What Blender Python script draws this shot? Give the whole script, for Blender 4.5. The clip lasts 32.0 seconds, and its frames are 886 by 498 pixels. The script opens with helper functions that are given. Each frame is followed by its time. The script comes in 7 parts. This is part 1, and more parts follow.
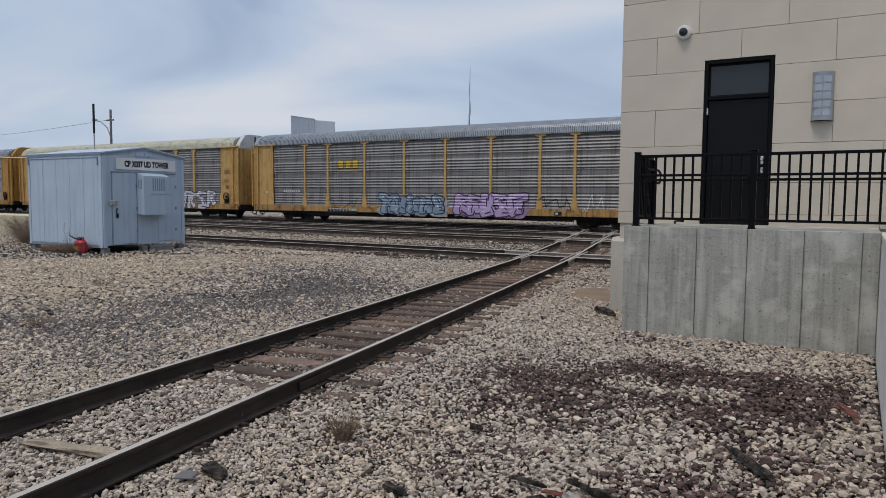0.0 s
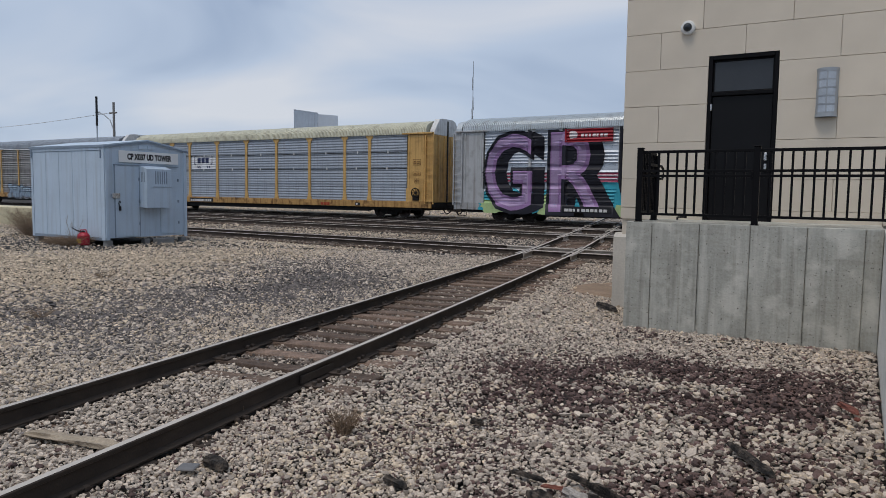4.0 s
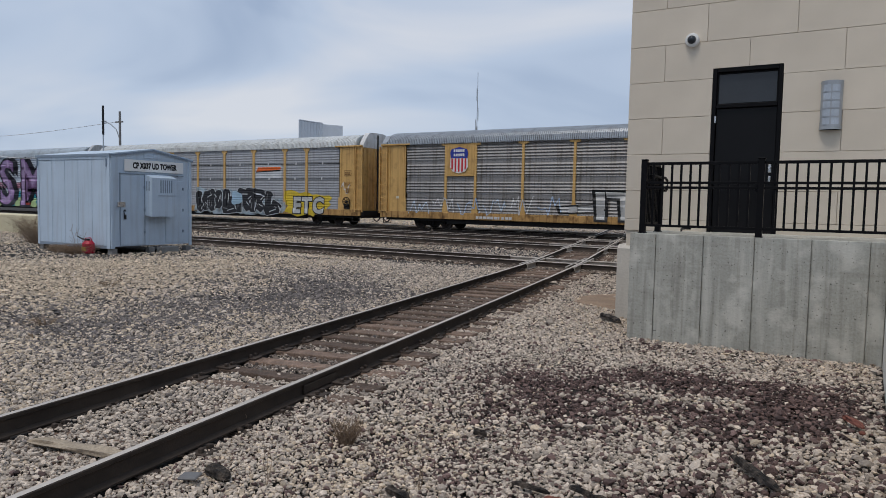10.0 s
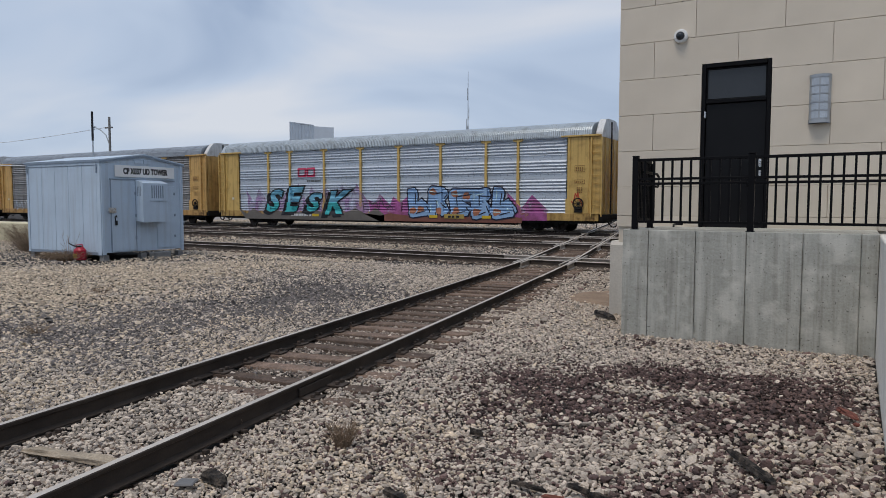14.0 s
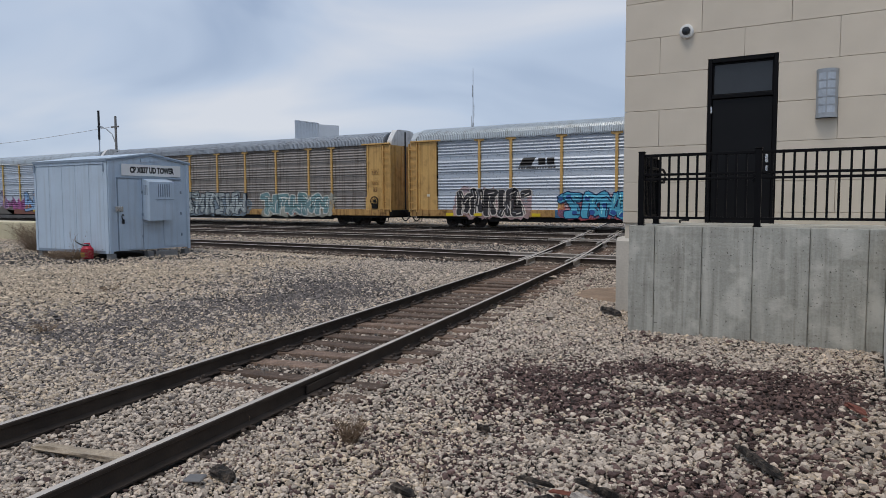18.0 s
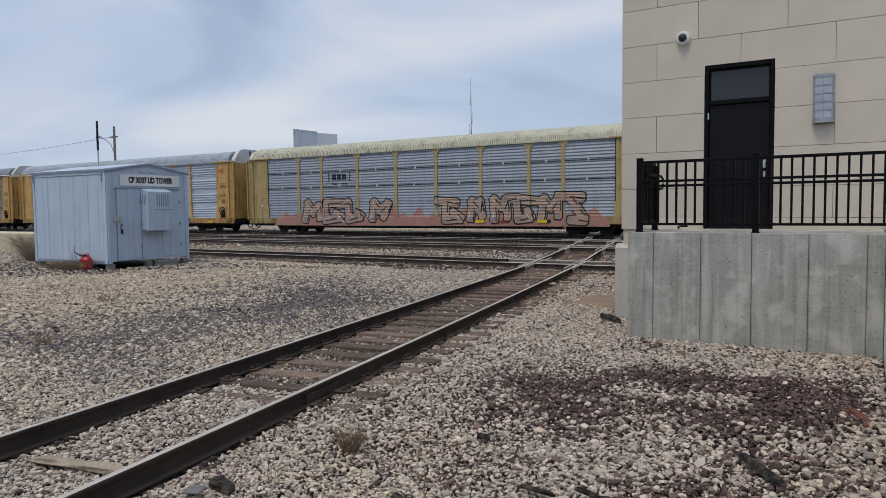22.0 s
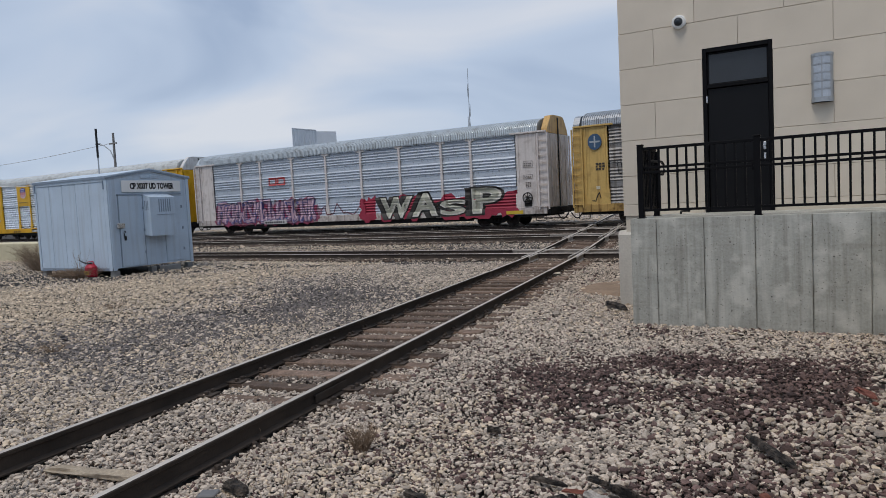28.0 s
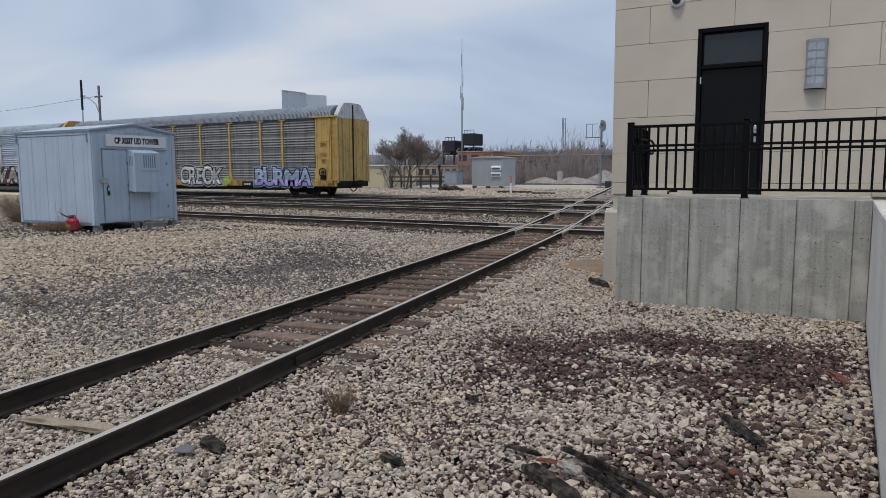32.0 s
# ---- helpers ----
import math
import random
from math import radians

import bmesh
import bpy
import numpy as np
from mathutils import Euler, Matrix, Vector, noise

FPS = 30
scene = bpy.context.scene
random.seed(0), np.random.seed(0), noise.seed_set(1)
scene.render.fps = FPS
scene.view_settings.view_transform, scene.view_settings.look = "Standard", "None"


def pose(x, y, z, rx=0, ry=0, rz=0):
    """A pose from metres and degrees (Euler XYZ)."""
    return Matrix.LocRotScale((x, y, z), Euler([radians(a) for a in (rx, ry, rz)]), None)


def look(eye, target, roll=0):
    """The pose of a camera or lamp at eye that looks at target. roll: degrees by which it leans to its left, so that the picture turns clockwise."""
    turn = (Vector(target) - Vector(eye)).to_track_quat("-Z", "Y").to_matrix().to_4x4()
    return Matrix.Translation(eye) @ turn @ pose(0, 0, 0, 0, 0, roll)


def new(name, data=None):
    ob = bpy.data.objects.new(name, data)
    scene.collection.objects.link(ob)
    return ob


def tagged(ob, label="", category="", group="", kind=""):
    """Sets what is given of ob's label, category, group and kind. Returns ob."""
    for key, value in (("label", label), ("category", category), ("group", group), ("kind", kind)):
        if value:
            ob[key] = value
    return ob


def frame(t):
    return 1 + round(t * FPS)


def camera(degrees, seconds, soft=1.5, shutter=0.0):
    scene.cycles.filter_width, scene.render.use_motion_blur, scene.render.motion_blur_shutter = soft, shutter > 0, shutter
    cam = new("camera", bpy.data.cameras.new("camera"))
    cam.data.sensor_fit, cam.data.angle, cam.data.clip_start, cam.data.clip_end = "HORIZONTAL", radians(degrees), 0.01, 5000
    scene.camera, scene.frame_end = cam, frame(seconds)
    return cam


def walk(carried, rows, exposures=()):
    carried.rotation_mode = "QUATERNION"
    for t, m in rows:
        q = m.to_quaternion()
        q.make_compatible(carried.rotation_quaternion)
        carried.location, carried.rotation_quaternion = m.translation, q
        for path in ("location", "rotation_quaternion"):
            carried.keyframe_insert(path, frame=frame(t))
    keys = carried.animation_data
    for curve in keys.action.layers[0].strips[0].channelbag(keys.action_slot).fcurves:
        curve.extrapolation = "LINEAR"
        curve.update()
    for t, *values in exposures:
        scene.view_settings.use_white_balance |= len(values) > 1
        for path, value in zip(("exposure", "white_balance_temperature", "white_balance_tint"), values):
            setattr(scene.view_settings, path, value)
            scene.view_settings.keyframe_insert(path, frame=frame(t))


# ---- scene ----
cam = camera(65.02, 32.0, soft=0.55)

# seconds, eye x, y, z, yaw to the left of +y, pitch, roll
PATH = [
    (0, -0.005, 0.000, 1.944, 30.86, -4.13, 0.50), (0.5, -0.004, 0.005, 1.943, 30.95, -4.25, 0.43), (1, -0.002, 0.002, 1.936, 31.05, -4.39, 0.51),
    (1.5, -0.006, 0.002, 1.936, 31.11, -4.56, 0.62), (2, -0.006, 0.001, 1.940, 31.07, -4.73, 0.84), (2.5, -0.004, 0.002, 1.941, 31.02, -4.78, 1.03),
    (3, -0.001, 0.003, 1.941, 30.71, -4.88, 0.86), (3.5, -0.003, 0.004, 1.940, 30.87, -4.74, 0.87), (5.5, -0.003, 0.001, 1.941, 31.25, -4.20, 0.78),
    (6, -0.003, -0.001, 1.937, 31.18, -4.10, 0.87), (6.5, -0.003, -0.002, 1.935, 31.10, -4.03, 1.19), (7, -0.003, -0.002, 1.936, 31.12, -3.99, 1.35),
    (7.5, -0.002, -0.001, 1.937, 31.17, -4.03, 1.29), (8, -0.003, -0.005, 1.942, 31.18, -4.02, 1.20), (8.5, -0.005, -0.005, 1.939, 31.27, -3.97, 1.20),
    (9, -0.005, -0.007, 1.938, 31.31, -3.85, 1.14), (9.5, -0.005, -0.006, 1.938, 31.37, -3.78, 1.15), (10, -0.001, -0.004, 1.939, 31.35, -3.71, 1.16),
    (10.5, -0.001, -0.003, 1.936, 31.24, -3.71, 1.20), (11, -0.003, -0.006, 1.938, 31.11, -3.69, 1.15), (11.5, -0.004, -0.002, 1.938, 31.07, -3.69, 1.14),
    (12, -0.003, -0.003, 1.937, 31.05, -3.65, 1.08), (12.5, -0.001, -0.005, 1.939, 31.06, -3.68, 1.16), (13, -0.002, -0.004, 1.939, 31.06, -3.64, 1.22),
    (13.5, -0.001, 0.003, 1.946, 30.95, -3.70, 0.82), (14, 0.000, 0.002, 1.944, 30.81, -3.72, 0.10), (14.5, 0.002, -0.004, 1.946, 30.81, -3.55, -0.48),
    (16.5, -0.004, -0.007, 1.935, 31.16, -3.83, -0.40), (17, -0.007, -0.006, 1.933, 31.16, -3.82, -0.35), (17.5, -0.005, -0.005, 1.932, 31.22, -3.85, -0.20),
    (18, -0.002, -0.006, 1.933, 31.27, -3.92, -0.17), (18.5, -0.002, -0.003, 1.937, 31.42, -3.99, -0.24), (19, -0.003, -0.007, 1.939, 31.51, -4.00, -0.30),
    (19.5, -0.004, -0.006, 1.935, 31.57, -3.96, -0.29), (20, -0.004, -0.007, 1.937, 31.64, -3.91, -0.32), (20.5, -0.007, -0.006, 1.938, 31.63, -3.73, -0.32),
    (21, -0.002, -0.007, 1.943, 31.42, -3.59, -0.28), (21.5, -0.003, -0.006, 1.943, 31.17, -3.37, -0.27), (22, 0.001, -0.002, 1.942, 31.20, -3.31, -0.61),
    (22.5, -0.003, -0.003, 1.942, 31.11, -3.32, -0.79), (23, -0.000, -0.001, 1.943, 31.11, -3.24, -0.97), (23.5, 0.000, -0.004, 1.942, 31.10, -3.19, -1.03),
    (24, 0.001, -0.004, 1.941, 31.05, -3.16, -1.01), (24.5, -0.001, -0.002, 1.941, 30.99, -3.19, -0.99), (25, -0.001, -0.003, 1.941, 30.95, -3.24, -0.93),
    (25.5, -0.002, -0.007, 1.941, 30.94, -3.34, -0.82), (27.5, 0.004, 0.002, 1.958, 31.35, -3.79, -2.89), (28, 0.006, -0.003, 1.960, 31.50, -3.86, -2.89),
    (28.5, 0.003, -0.000, 1.953, 31.72, -3.93, -2.92), (29, 0.002, -0.001, 1.949, 31.78, -4.09, -2.66), (29.5, -0.002, 0.001, 1.941, 31.77, -4.49, -2.07),
    (30, -0.003, -0.000, 1.933, 31.39, -4.96, -0.92), (30.5, 0.001, -0.006, 1.933, 30.88, -5.36, -0.27), (31, -0.002, -0.003, 1.932, 30.60, -5.68, 0.07),
    (31.5, 0.001, 0.002, 1.937, 30.48, -6.05, 0.04), (32, 0.000, 0.000, 1.936, 30.37, -6.29, -0.19),
]


def eye_pose(x, y, z, yaw, pitch, roll):
    a, p = radians(yaw), radians(pitch)
    ahead = (-math.sin(a) * math.cos(p), math.cos(a) * math.cos(p), math.sin(p))
    return look((x, y, z), (x + ahead[0], y + ahead[1], z + ahead[2]), roll)


walk(cam, [(t, eye_pose(*r)) for t, *r in PATH], exposures=[(0.0, -0.06, 6800, 12), (3.0, -0.06, 6800, 12), (8.0, -0.04, 6800, 12), (13.0, 0.0, 6800, 12), (18.0, 0.0, 6800, 12),
                                                          (24.0, 0.03, 6800, 12), (28.0, 0.0, 6800, 12), (32.0, -0.04, 6800, 12)])

# ---- light ----
world = bpy.data.worlds.new("sky")
scene.world = world
world.use_nodes = True


def build_sky():
    nt = world.node_tree
    nt.nodes.clear()
    out = nt.nodes.new("ShaderNodeOutputWorld")
    bg = nt.nodes.new("ShaderNodeBackground")
    bg.inputs[1].default_value = 0.92
    sky = nt.nodes.new("ShaderNodeTexSky")
    sky.sky_type = "NISHITA"
    sky.sun_disc = False
    sky.sun_elevation, sky.sun_rotation = radians(65), radians(188)
    dim = nt.nodes.new("ShaderNodeMixRGB")
    dim.blend_type = "MULTIPLY"
    dim.inputs[0].default_value = 1.0
    dim.inputs[2].default_value = (0.085, 0.085, 0.085, 1)
    co = nt.nodes.new("ShaderNodeTexCoord")
    mp = nt.nodes.new("ShaderNodeMapping")
    mp.inputs["Scale"].default_value = (1.0, 1.0, 3.0)
    mp.inputs["Location"].default_value = (0.35, 0.2, 0.1)
    n1 = nt.nodes.new("ShaderNodeTexNoise")
    n1.inputs["Scale"].default_value = 2.0
    n1.inputs["Detail"].default_value = 4.0
    n1.inputs["Roughness"].default_value = 0.46
    n1.inputs["Distortion"].default_value = 0.6
    ramp = nt.nodes.new("ShaderNodeValToRGB")
    e = ramp.color_ramp.elements
    e[0].position, e[0].color = 0.38, (0.385, 0.51, 0.72, 1)
    e[1].position, e[1].color = 0.70, (0.75, 0.82, 0.93, 1)
    mid = ramp.color_ramp.elements.new(0.53)
    mid.color = (0.54, 0.67, 0.87, 1)
    mix = nt.nodes.new("ShaderNodeMixRGB")
    mix.inputs[0].default_value = 0.86
    L = nt.links.new
    L(co.outputs["Generated"], mp.inputs[0])
    L(mp.outputs[0], n1.inputs["Vector"])
    L(n1.outputs[0], ramp.inputs[0])
    L(sky.outputs[0], dim.inputs[1])
    L(dim.outputs[0], mix.inputs[1])
    L(ramp.outputs[0], mix.inputs[2])
    L(mix.outputs[0], bg.inputs[0])
    L(bg.outputs[0], out.inputs[0])


build_sky()
sun = new("sun", bpy.data.lights.new("sun", "SUN"))
sun.data.energy, sun.data.angle, sun.data.color = 1.4, radians(22), (1.0, 0.95, 0.88)
sun.matrix_world = look((0, 0, 0), (0.06, 0.42, -0.905))


# ---- geometry helpers ----
class Geo:
    """Collects vertices and faces for one mesh."""

    def __init__(self):
        self.v, self.f, self.m, self.k = [], [], [], 0

    def add(self, v, f):
        n = len(self.v)
        self.v += [tuple(p) for p in v]
        self.f += [tuple(i + n for i in q) for q in f]
        self.m += [self.k] * len(f)
        return self

    def box(self, x0, y0, z0, x1, y1, z1, c=0.0):
        if c <= 0:
            v = [(x, y, z) for z in (z0, z1) for y in (y0, y1) for x in (x0, x1)]
            return self.add(v, [(0, 2, 3, 1), (4, 5, 7, 6), (0, 1, 5, 4), (1, 3, 7, 5), (3, 2, 6, 7), (2, 0, 4, 6)])
        c = min(c, (x1 - x0) * 0.4, (y1 - y0) * 0.4, (z1 - z0) * 0.4)
        rings = []
        for z, i in ((z0, c), (z0 + c, 0), (z1 - c, 0), (z1, c)):
            a, b, d, e = x0 + i, x1 - i, y0 + i, y1 - i
            k = c if i == 0 else c * 0.5
            rings.append([(a + k, d, z), (b - k, d, z), (b, d + k, z), (b, e - k, z), (b - k, e, z), (a + k, e, z), (a, e - k, z), (a, d + k, z)])
        return self.rings(rings)

    def rings(self, rings, closed=True, caps=True):
        n = len(rings[0])
        v = [p for r in rings for p in r]
        f = []
        for i in range(len(rings) - 1):
            for j in range(n if closed else n - 1):
                k = (j + 1) % n
                f.append((i * n + j, i * n + k, i * n + n + k, i * n + n + j))
        if caps and closed:
            f.append(tuple(range(n - 1, -1, -1)))
            f.append(tuple(range(len(v) - n, len(v))))
        return self.add(v, f)

    def cyl(self, p, q, r0, r1=None, n=10):
        p, q = Vector(p), Vector(q)
        r1 = r0 if r1 is None else r1
        d = (q - p).normalized()
        a = d.orthogonal().normalized()
        b = d.cross(a)
        cs = [(math.cos(2 * math.pi * i / n), math.sin(2 * math.pi * i / n)) for i in range(n)]
        return self.rings([[p + r0 * (c * a + s * b) for c, s in cs], [q + r1 * (c * a + s * b) for c, s in cs]])

    def tube(self, pts, r, n=6):
        pts = [Vector(p) for p in pts]
        rad = r if isinstance(r, (list, tuple)) else [r] * len(pts)
        rings = []
        for i, p in enumerate(pts):
            d = (pts[min(i + 1, len(pts) - 1)] - pts[max(i - 1, 0)]).normalized()
            up = Vector((0, 0, 1)) if abs(d.z) < 0.95 else Vector((1, 0, 0))
            a = d.cross(up).normalized()
            b = d.cross(a)
            rings.append([p + rad[i] * (math.cos(t) * a + math.sin(t) * b) for t in [2 * math.pi * k / n for k in range(n)]])
        return self.rings(rings)

    def prism(self, poly, axis, a, b):
        """A polygon (pairs in the two other axes, in order) pulled from a to b along an axis."""
        def at(p, w):
            return {"x": (w, p[0], p[1]), "y": (p[0], w, p[1]), "z": (p[0], p[1], w)}[axis]
        n = len(poly)
        v = [at(p, a) for p in poly] + [at(p, b) for p in poly]
        f = [tuple(range(n)), tuple(range(2 * n - 1, n - 1, -1))]
        f += [(i, i + n, (i + 1) % n + n, (i + 1) % n) for i in range(n)]
        return self.add(v, f)

    def mesh(self, name, mats, smooth=False):
        me = bpy.data.meshes.new(name)
        me.from_pydata(self.v, [], self.f)
        for m in mats if isinstance(mats, (list, tuple)) else [mats]:
            me.materials.append(m)
        if any(self.m):
            me.polygons.foreach_set("material_index", self.m)
        bm = bmesh.new()
        bm.from_mesh(me)
        bmesh.ops.recalc_face_normals(bm, faces=bm.faces)
        bm.to_mesh(me)
        bm.free()
        if smooth:
            me.polygons.foreach_set("use_smooth", [True] * len(me.polygons))
        me.update()
        return me


def part(name, geo, mat, parent=None, label="", at=None, smooth=False):
    """One mesh object, under a thing or a part."""
    me = geo.mesh(name, mat, smooth) if isinstance(geo, Geo) else geo
    ob = new(name, me)
    ob.parent = parent
    if at is not None:
        ob.matrix_local = at
    if label:
        ob["label"] = label
    return ob


def thing(name, m, label, category, group="", kind=""):
    ob = new(name)
    ob.empty_display_size = 0.2
    ob.matrix_world = m
    return tagged(ob, label, category, group, kind)


def smooth_step(a, b, x):
    t = min(1.0, max(0.0, (x - a) / (b - a)))
    return t * t * (3 - 2 * t)


# ---- materials ----
def material(name, color, rough=0.8, metal=0.0, vary=0.12, scale=4.0, grain=40.0, bump=0.15, island=0.0, per_object=0.0,
             second=None, stains=0.0, streaks=0.0, spec=0.4):
    """A surface with variation at two scales, a second colour in patches, stains, streaks and fine relief."""
    m = bpy.data.materials.new(name)
    m.use_nodes = True
    nt = m.node_tree
    b = nt.nodes["Principled BSDF"]
    b.inputs["Roughness"].default_value, b.inputs["Metallic"].default_value = rough, metal
    b.inputs["Specular IOR Level"].default_value = spec
    L, N = nt.links.new, nt.nodes.new
    co = N("ShaderNodeTexCoord")

    def noise_at(s, detail=4.0, stretch=None):
        n = N("ShaderNodeTexNoise")
        n.inputs["Scale"].default_value, n.inputs["Detail"].default_value = s, detail
        src = co.outputs["Object"]
        if stretch:
            mp = N("ShaderNodeMapping")
            mp.inputs["Scale"].default_value = stretch
            L(src, mp.inputs[0])
            src = mp.outputs[0]
        L(src, n.inputs["Vector"])
        return n.outputs["Fac"]

    def remap(fac, a, c, lo, hi):
        r = N("ShaderNodeMapRange")
        for i, v in enumerate((a, c, lo, hi)):
            r.inputs[i + 1].default_value = v
        L(fac, r.inputs[0])
        return r.outputs[0]

    def mixed(kind, fac, c1, c2):
        x = N("ShaderNodeMixRGB")
        x.blend_type = kind
        if isinstance(fac, float):
            x.inputs[0].default_value = fac
        else:
            L(fac, x.inputs[0])
        for i, c in ((1, c1), (2, c2)):
            if isinstance(c, tuple):
                x.inputs[i].default_value = (*c[:3], 1)
            else:
                L(c, x.inputs[i])
        return x.outputs[0]

    large, fine = noise_at(scale), noise_at(grain, 6.0)
    col = tuple(color)
    if second:
        col = mixed("MIX", remap(large, 0.42, 0.62, 0.0, 1.0), col, tuple(second))
    tone = mixed("MIX", remap(fine, 0.25, 0.75, 0.0, 1.0), (1 - vary,) * 3, (1 + vary,) * 3)
    col = mixed("MULTIPLY", 1.0, col, tone)
    tone = mixed("MIX", remap(large, 0.3, 0.7, 0.0, 1.0), (1 - vary,) * 3, (1 + vary,) * 3)
    col = mixed("MULTIPLY", 1.0, col, tone)
    if island:
        g = N("ShaderNodeNewGeometry")
        col = mixed("MULTIPLY", 1.0, col, mixed("MIX", g.outputs["Random Per Island"], (1 - island,) * 3, (1 + island, 1 + island * 0.96, 1 + island * 0.9)))
    if per_object:
        o = N("ShaderNodeObjectInfo")
        col = mixed("MULTIPLY", 1.0, col, mixed("MIX", o.outputs["Random"], (1 - per_object,) * 3, (1 + per_object,) * 3))
    if stains:
        col = mixed("MULTIPLY", remap(noise_at(scale * 2.7, 8.0), 0.52, 0.7, 0.0, stains), col, (0.35, 0.30, 0.26))
    if streaks:
        col = mixed("MULTIPLY", remap(noise_at(1.0, 5.0, (7.0, 7.0, 0.35)), 0.5, 0.72, 0.0, streaks), col, (0.38, 0.30, 0.24))
    L(col, b.inputs["Base Color"])
    L(remap(fine, 0.3, 0.7, max(0.02, rough - 0.1), min(1.0, rough + 0.1)), b.inputs["Roughness"])
    if bump:
        bp = N("ShaderNodeBump")
        bp.inputs["Strength"].default_value, bp.inputs["Distance"].default_value = bump, 0.02
        L(fine, bp.inputs["Height"])
        L(bp.outputs[0], b.inputs["Normal"])
    return m


M = {}
# Bed coloured near-black as the shade in the gaps between the pale stones.
M["shaded_gravel_bed"] = material("shaded_gravel_bed", (0.036, 0.030, 0.025), 0.95, vary=0.35, scale=0.35, grain=26.0, bump=0.8, second=(0.028, 0.024, 0.021))
M["rail_side"] = material("rail_side", (0.042, 0.031, 0.024), 0.85, 0.0, vary=0.3, scale=3, grain=60)
M["rail_head"] = material("rail_head", (0.50, 0.445, 0.39), 0.5, 0.2, vary=0.12, scale=2, grain=80, bump=0.05)
M["tie"] = material("tie", (0.175, 0.122, 0.092), 0.9, vary=0.4, scale=6, grain=40, bump=0.9, per_object=0.4, streaks=0.4, stains=0.4)
M["stone_wall"] = material("stone_wall", (0.62, 0.55, 0.455), 0.85, vary=0.05, scale=1.5, grain=90, bump=0.12, per_object=0.03)
M["concrete"] = material("concrete", (0.46, 0.452, 0.395), 0.88, vary=0.2, scale=2.6, grain=34, bump=0.4, second=(0.34, 0.347, 0.30), streaks=0.5, stains=0.4, per_object=0.06)


def formed_concrete(name, color):
    """Board-formed concrete: lime bloom that runs down, pour lines, and scattered pits."""
    m = material(name, color, 0.88, vary=0.13, scale=1.7, grain=30, bump=0.25, second=tuple(c * 0.84 for c in color), per_object=0.05)
    nt = m.node_tree
    b = nt.nodes["Principled BSDF"]
    L, N = nt.links.new, nt.nodes.new
    geo = N("ShaderNodeNewGeometry")

    def veil(stretch, scale, detail, lo, hi, strength, tint, kind):
        mp = N("ShaderNodeMapping")
        mp.inputs["Scale"].default_value = stretch
        n = N("ShaderNodeTexNoise")
        n.inputs["Scale"].default_value, n.inputs["Detail"].default_value = scale, detail
        r = N("ShaderNodeMapRange")
        for i, v in enumerate((lo, hi, 0.0, strength)):
            r.inputs[i + 1].default_value = v
        x = N("ShaderNodeMixRGB")
        x.blend_type = kind
        x.inputs[2].default_value = (*tint, 1)
        L(geo.outputs["Position"], mp.inputs[0])
        L(mp.outputs[0], n.inputs["Vector"])
        L(n.outputs["Fac"], r.inputs[0])
        L(r.outputs[0], x.inputs[0])
        L(b.inputs["Base Color"].links[0].from_socket, x.inputs[1])
        L(x.outputs[0], b.inputs["Base Color"])

    veil((9.0, 9.0, 0.7), 1.0, 6.0, 0.50, 0.72, 0.6, (0.60, 0.59, 0.53), "MIX")
    veil((16.0, 16.0, 0.5), 1.0, 5.0, 0.54, 0.70, 0.45, (0.55, 0.53, 0.50), "MULTIPLY")
    veil((1.2, 1.2, 9.0), 1.0, 4.0, 0.55, 0.70, 0.30, (0.60, 0.58, 0.55), "MULTIPLY")
    veil((1.0, 1.0, 1.0), 3.0, 6.0, 0.52, 0.66, 0.65, (0.62, 0.605, 0.54), "MIX")
    veil((1.0, 1.0, 1.0), 34.0, 1.0, 0.715, 0.74, 0.75, (0.22, 0.21, 0.19), "MULTIPLY")
    return m


M["formed"] = formed_concrete("formed", (0.40, 0.395, 0.35))
M["black_paint"] = material("black_paint", (0.005, 0.005, 0.006), 0.5, 0.0, vary=0.1, bump=0.03, spec=0.1)
M["shed_paint"] = material("shed_paint", (0.50, 0.60, 0.70), 0.5, 0.0, vary=0.06, scale=1.2, grain=30, bump=0.06, streaks=0.22)


# ---- lie of the land ----
MAIN_TRACKS = ((21.04, 0.19), (27.7, 0.32), (31.6, 0.39), (35.5, 0.46))
TRAIN_Y, TRAIN_Z = 35.5, 0.46


BED = ((-50, 0.0), (19, 0.0), (21.04, 0.02), (27.7, 0.15), (31.6, 0.22), (35.5, 0.29), (42, 0.38), (60, 0.45), (400, 0.5))
RISE = 0.22


def line_x(y):
    """Centre line of the track that crosses the main line."""
    return -4.6165 - 0.16459 * y - 0.0008 * y * y


def bed(y):
    """Height of the tie tops along the crossing line."""
    for (a, za), (b, zb) in zip(BED, BED[1:]):
        if y <= b:
            return za + (zb - za) * max(0.0, (y - a) / (b - a))
    return 0.5


def land(x, y):
    z = bed(y) - 0.03
    m = RISE * smooth_step(-9.0, -17.5, x) * (1 - smooth_step(16.5, 19.5, y)) * smooth_step(-12, 6, y)
    return z + m


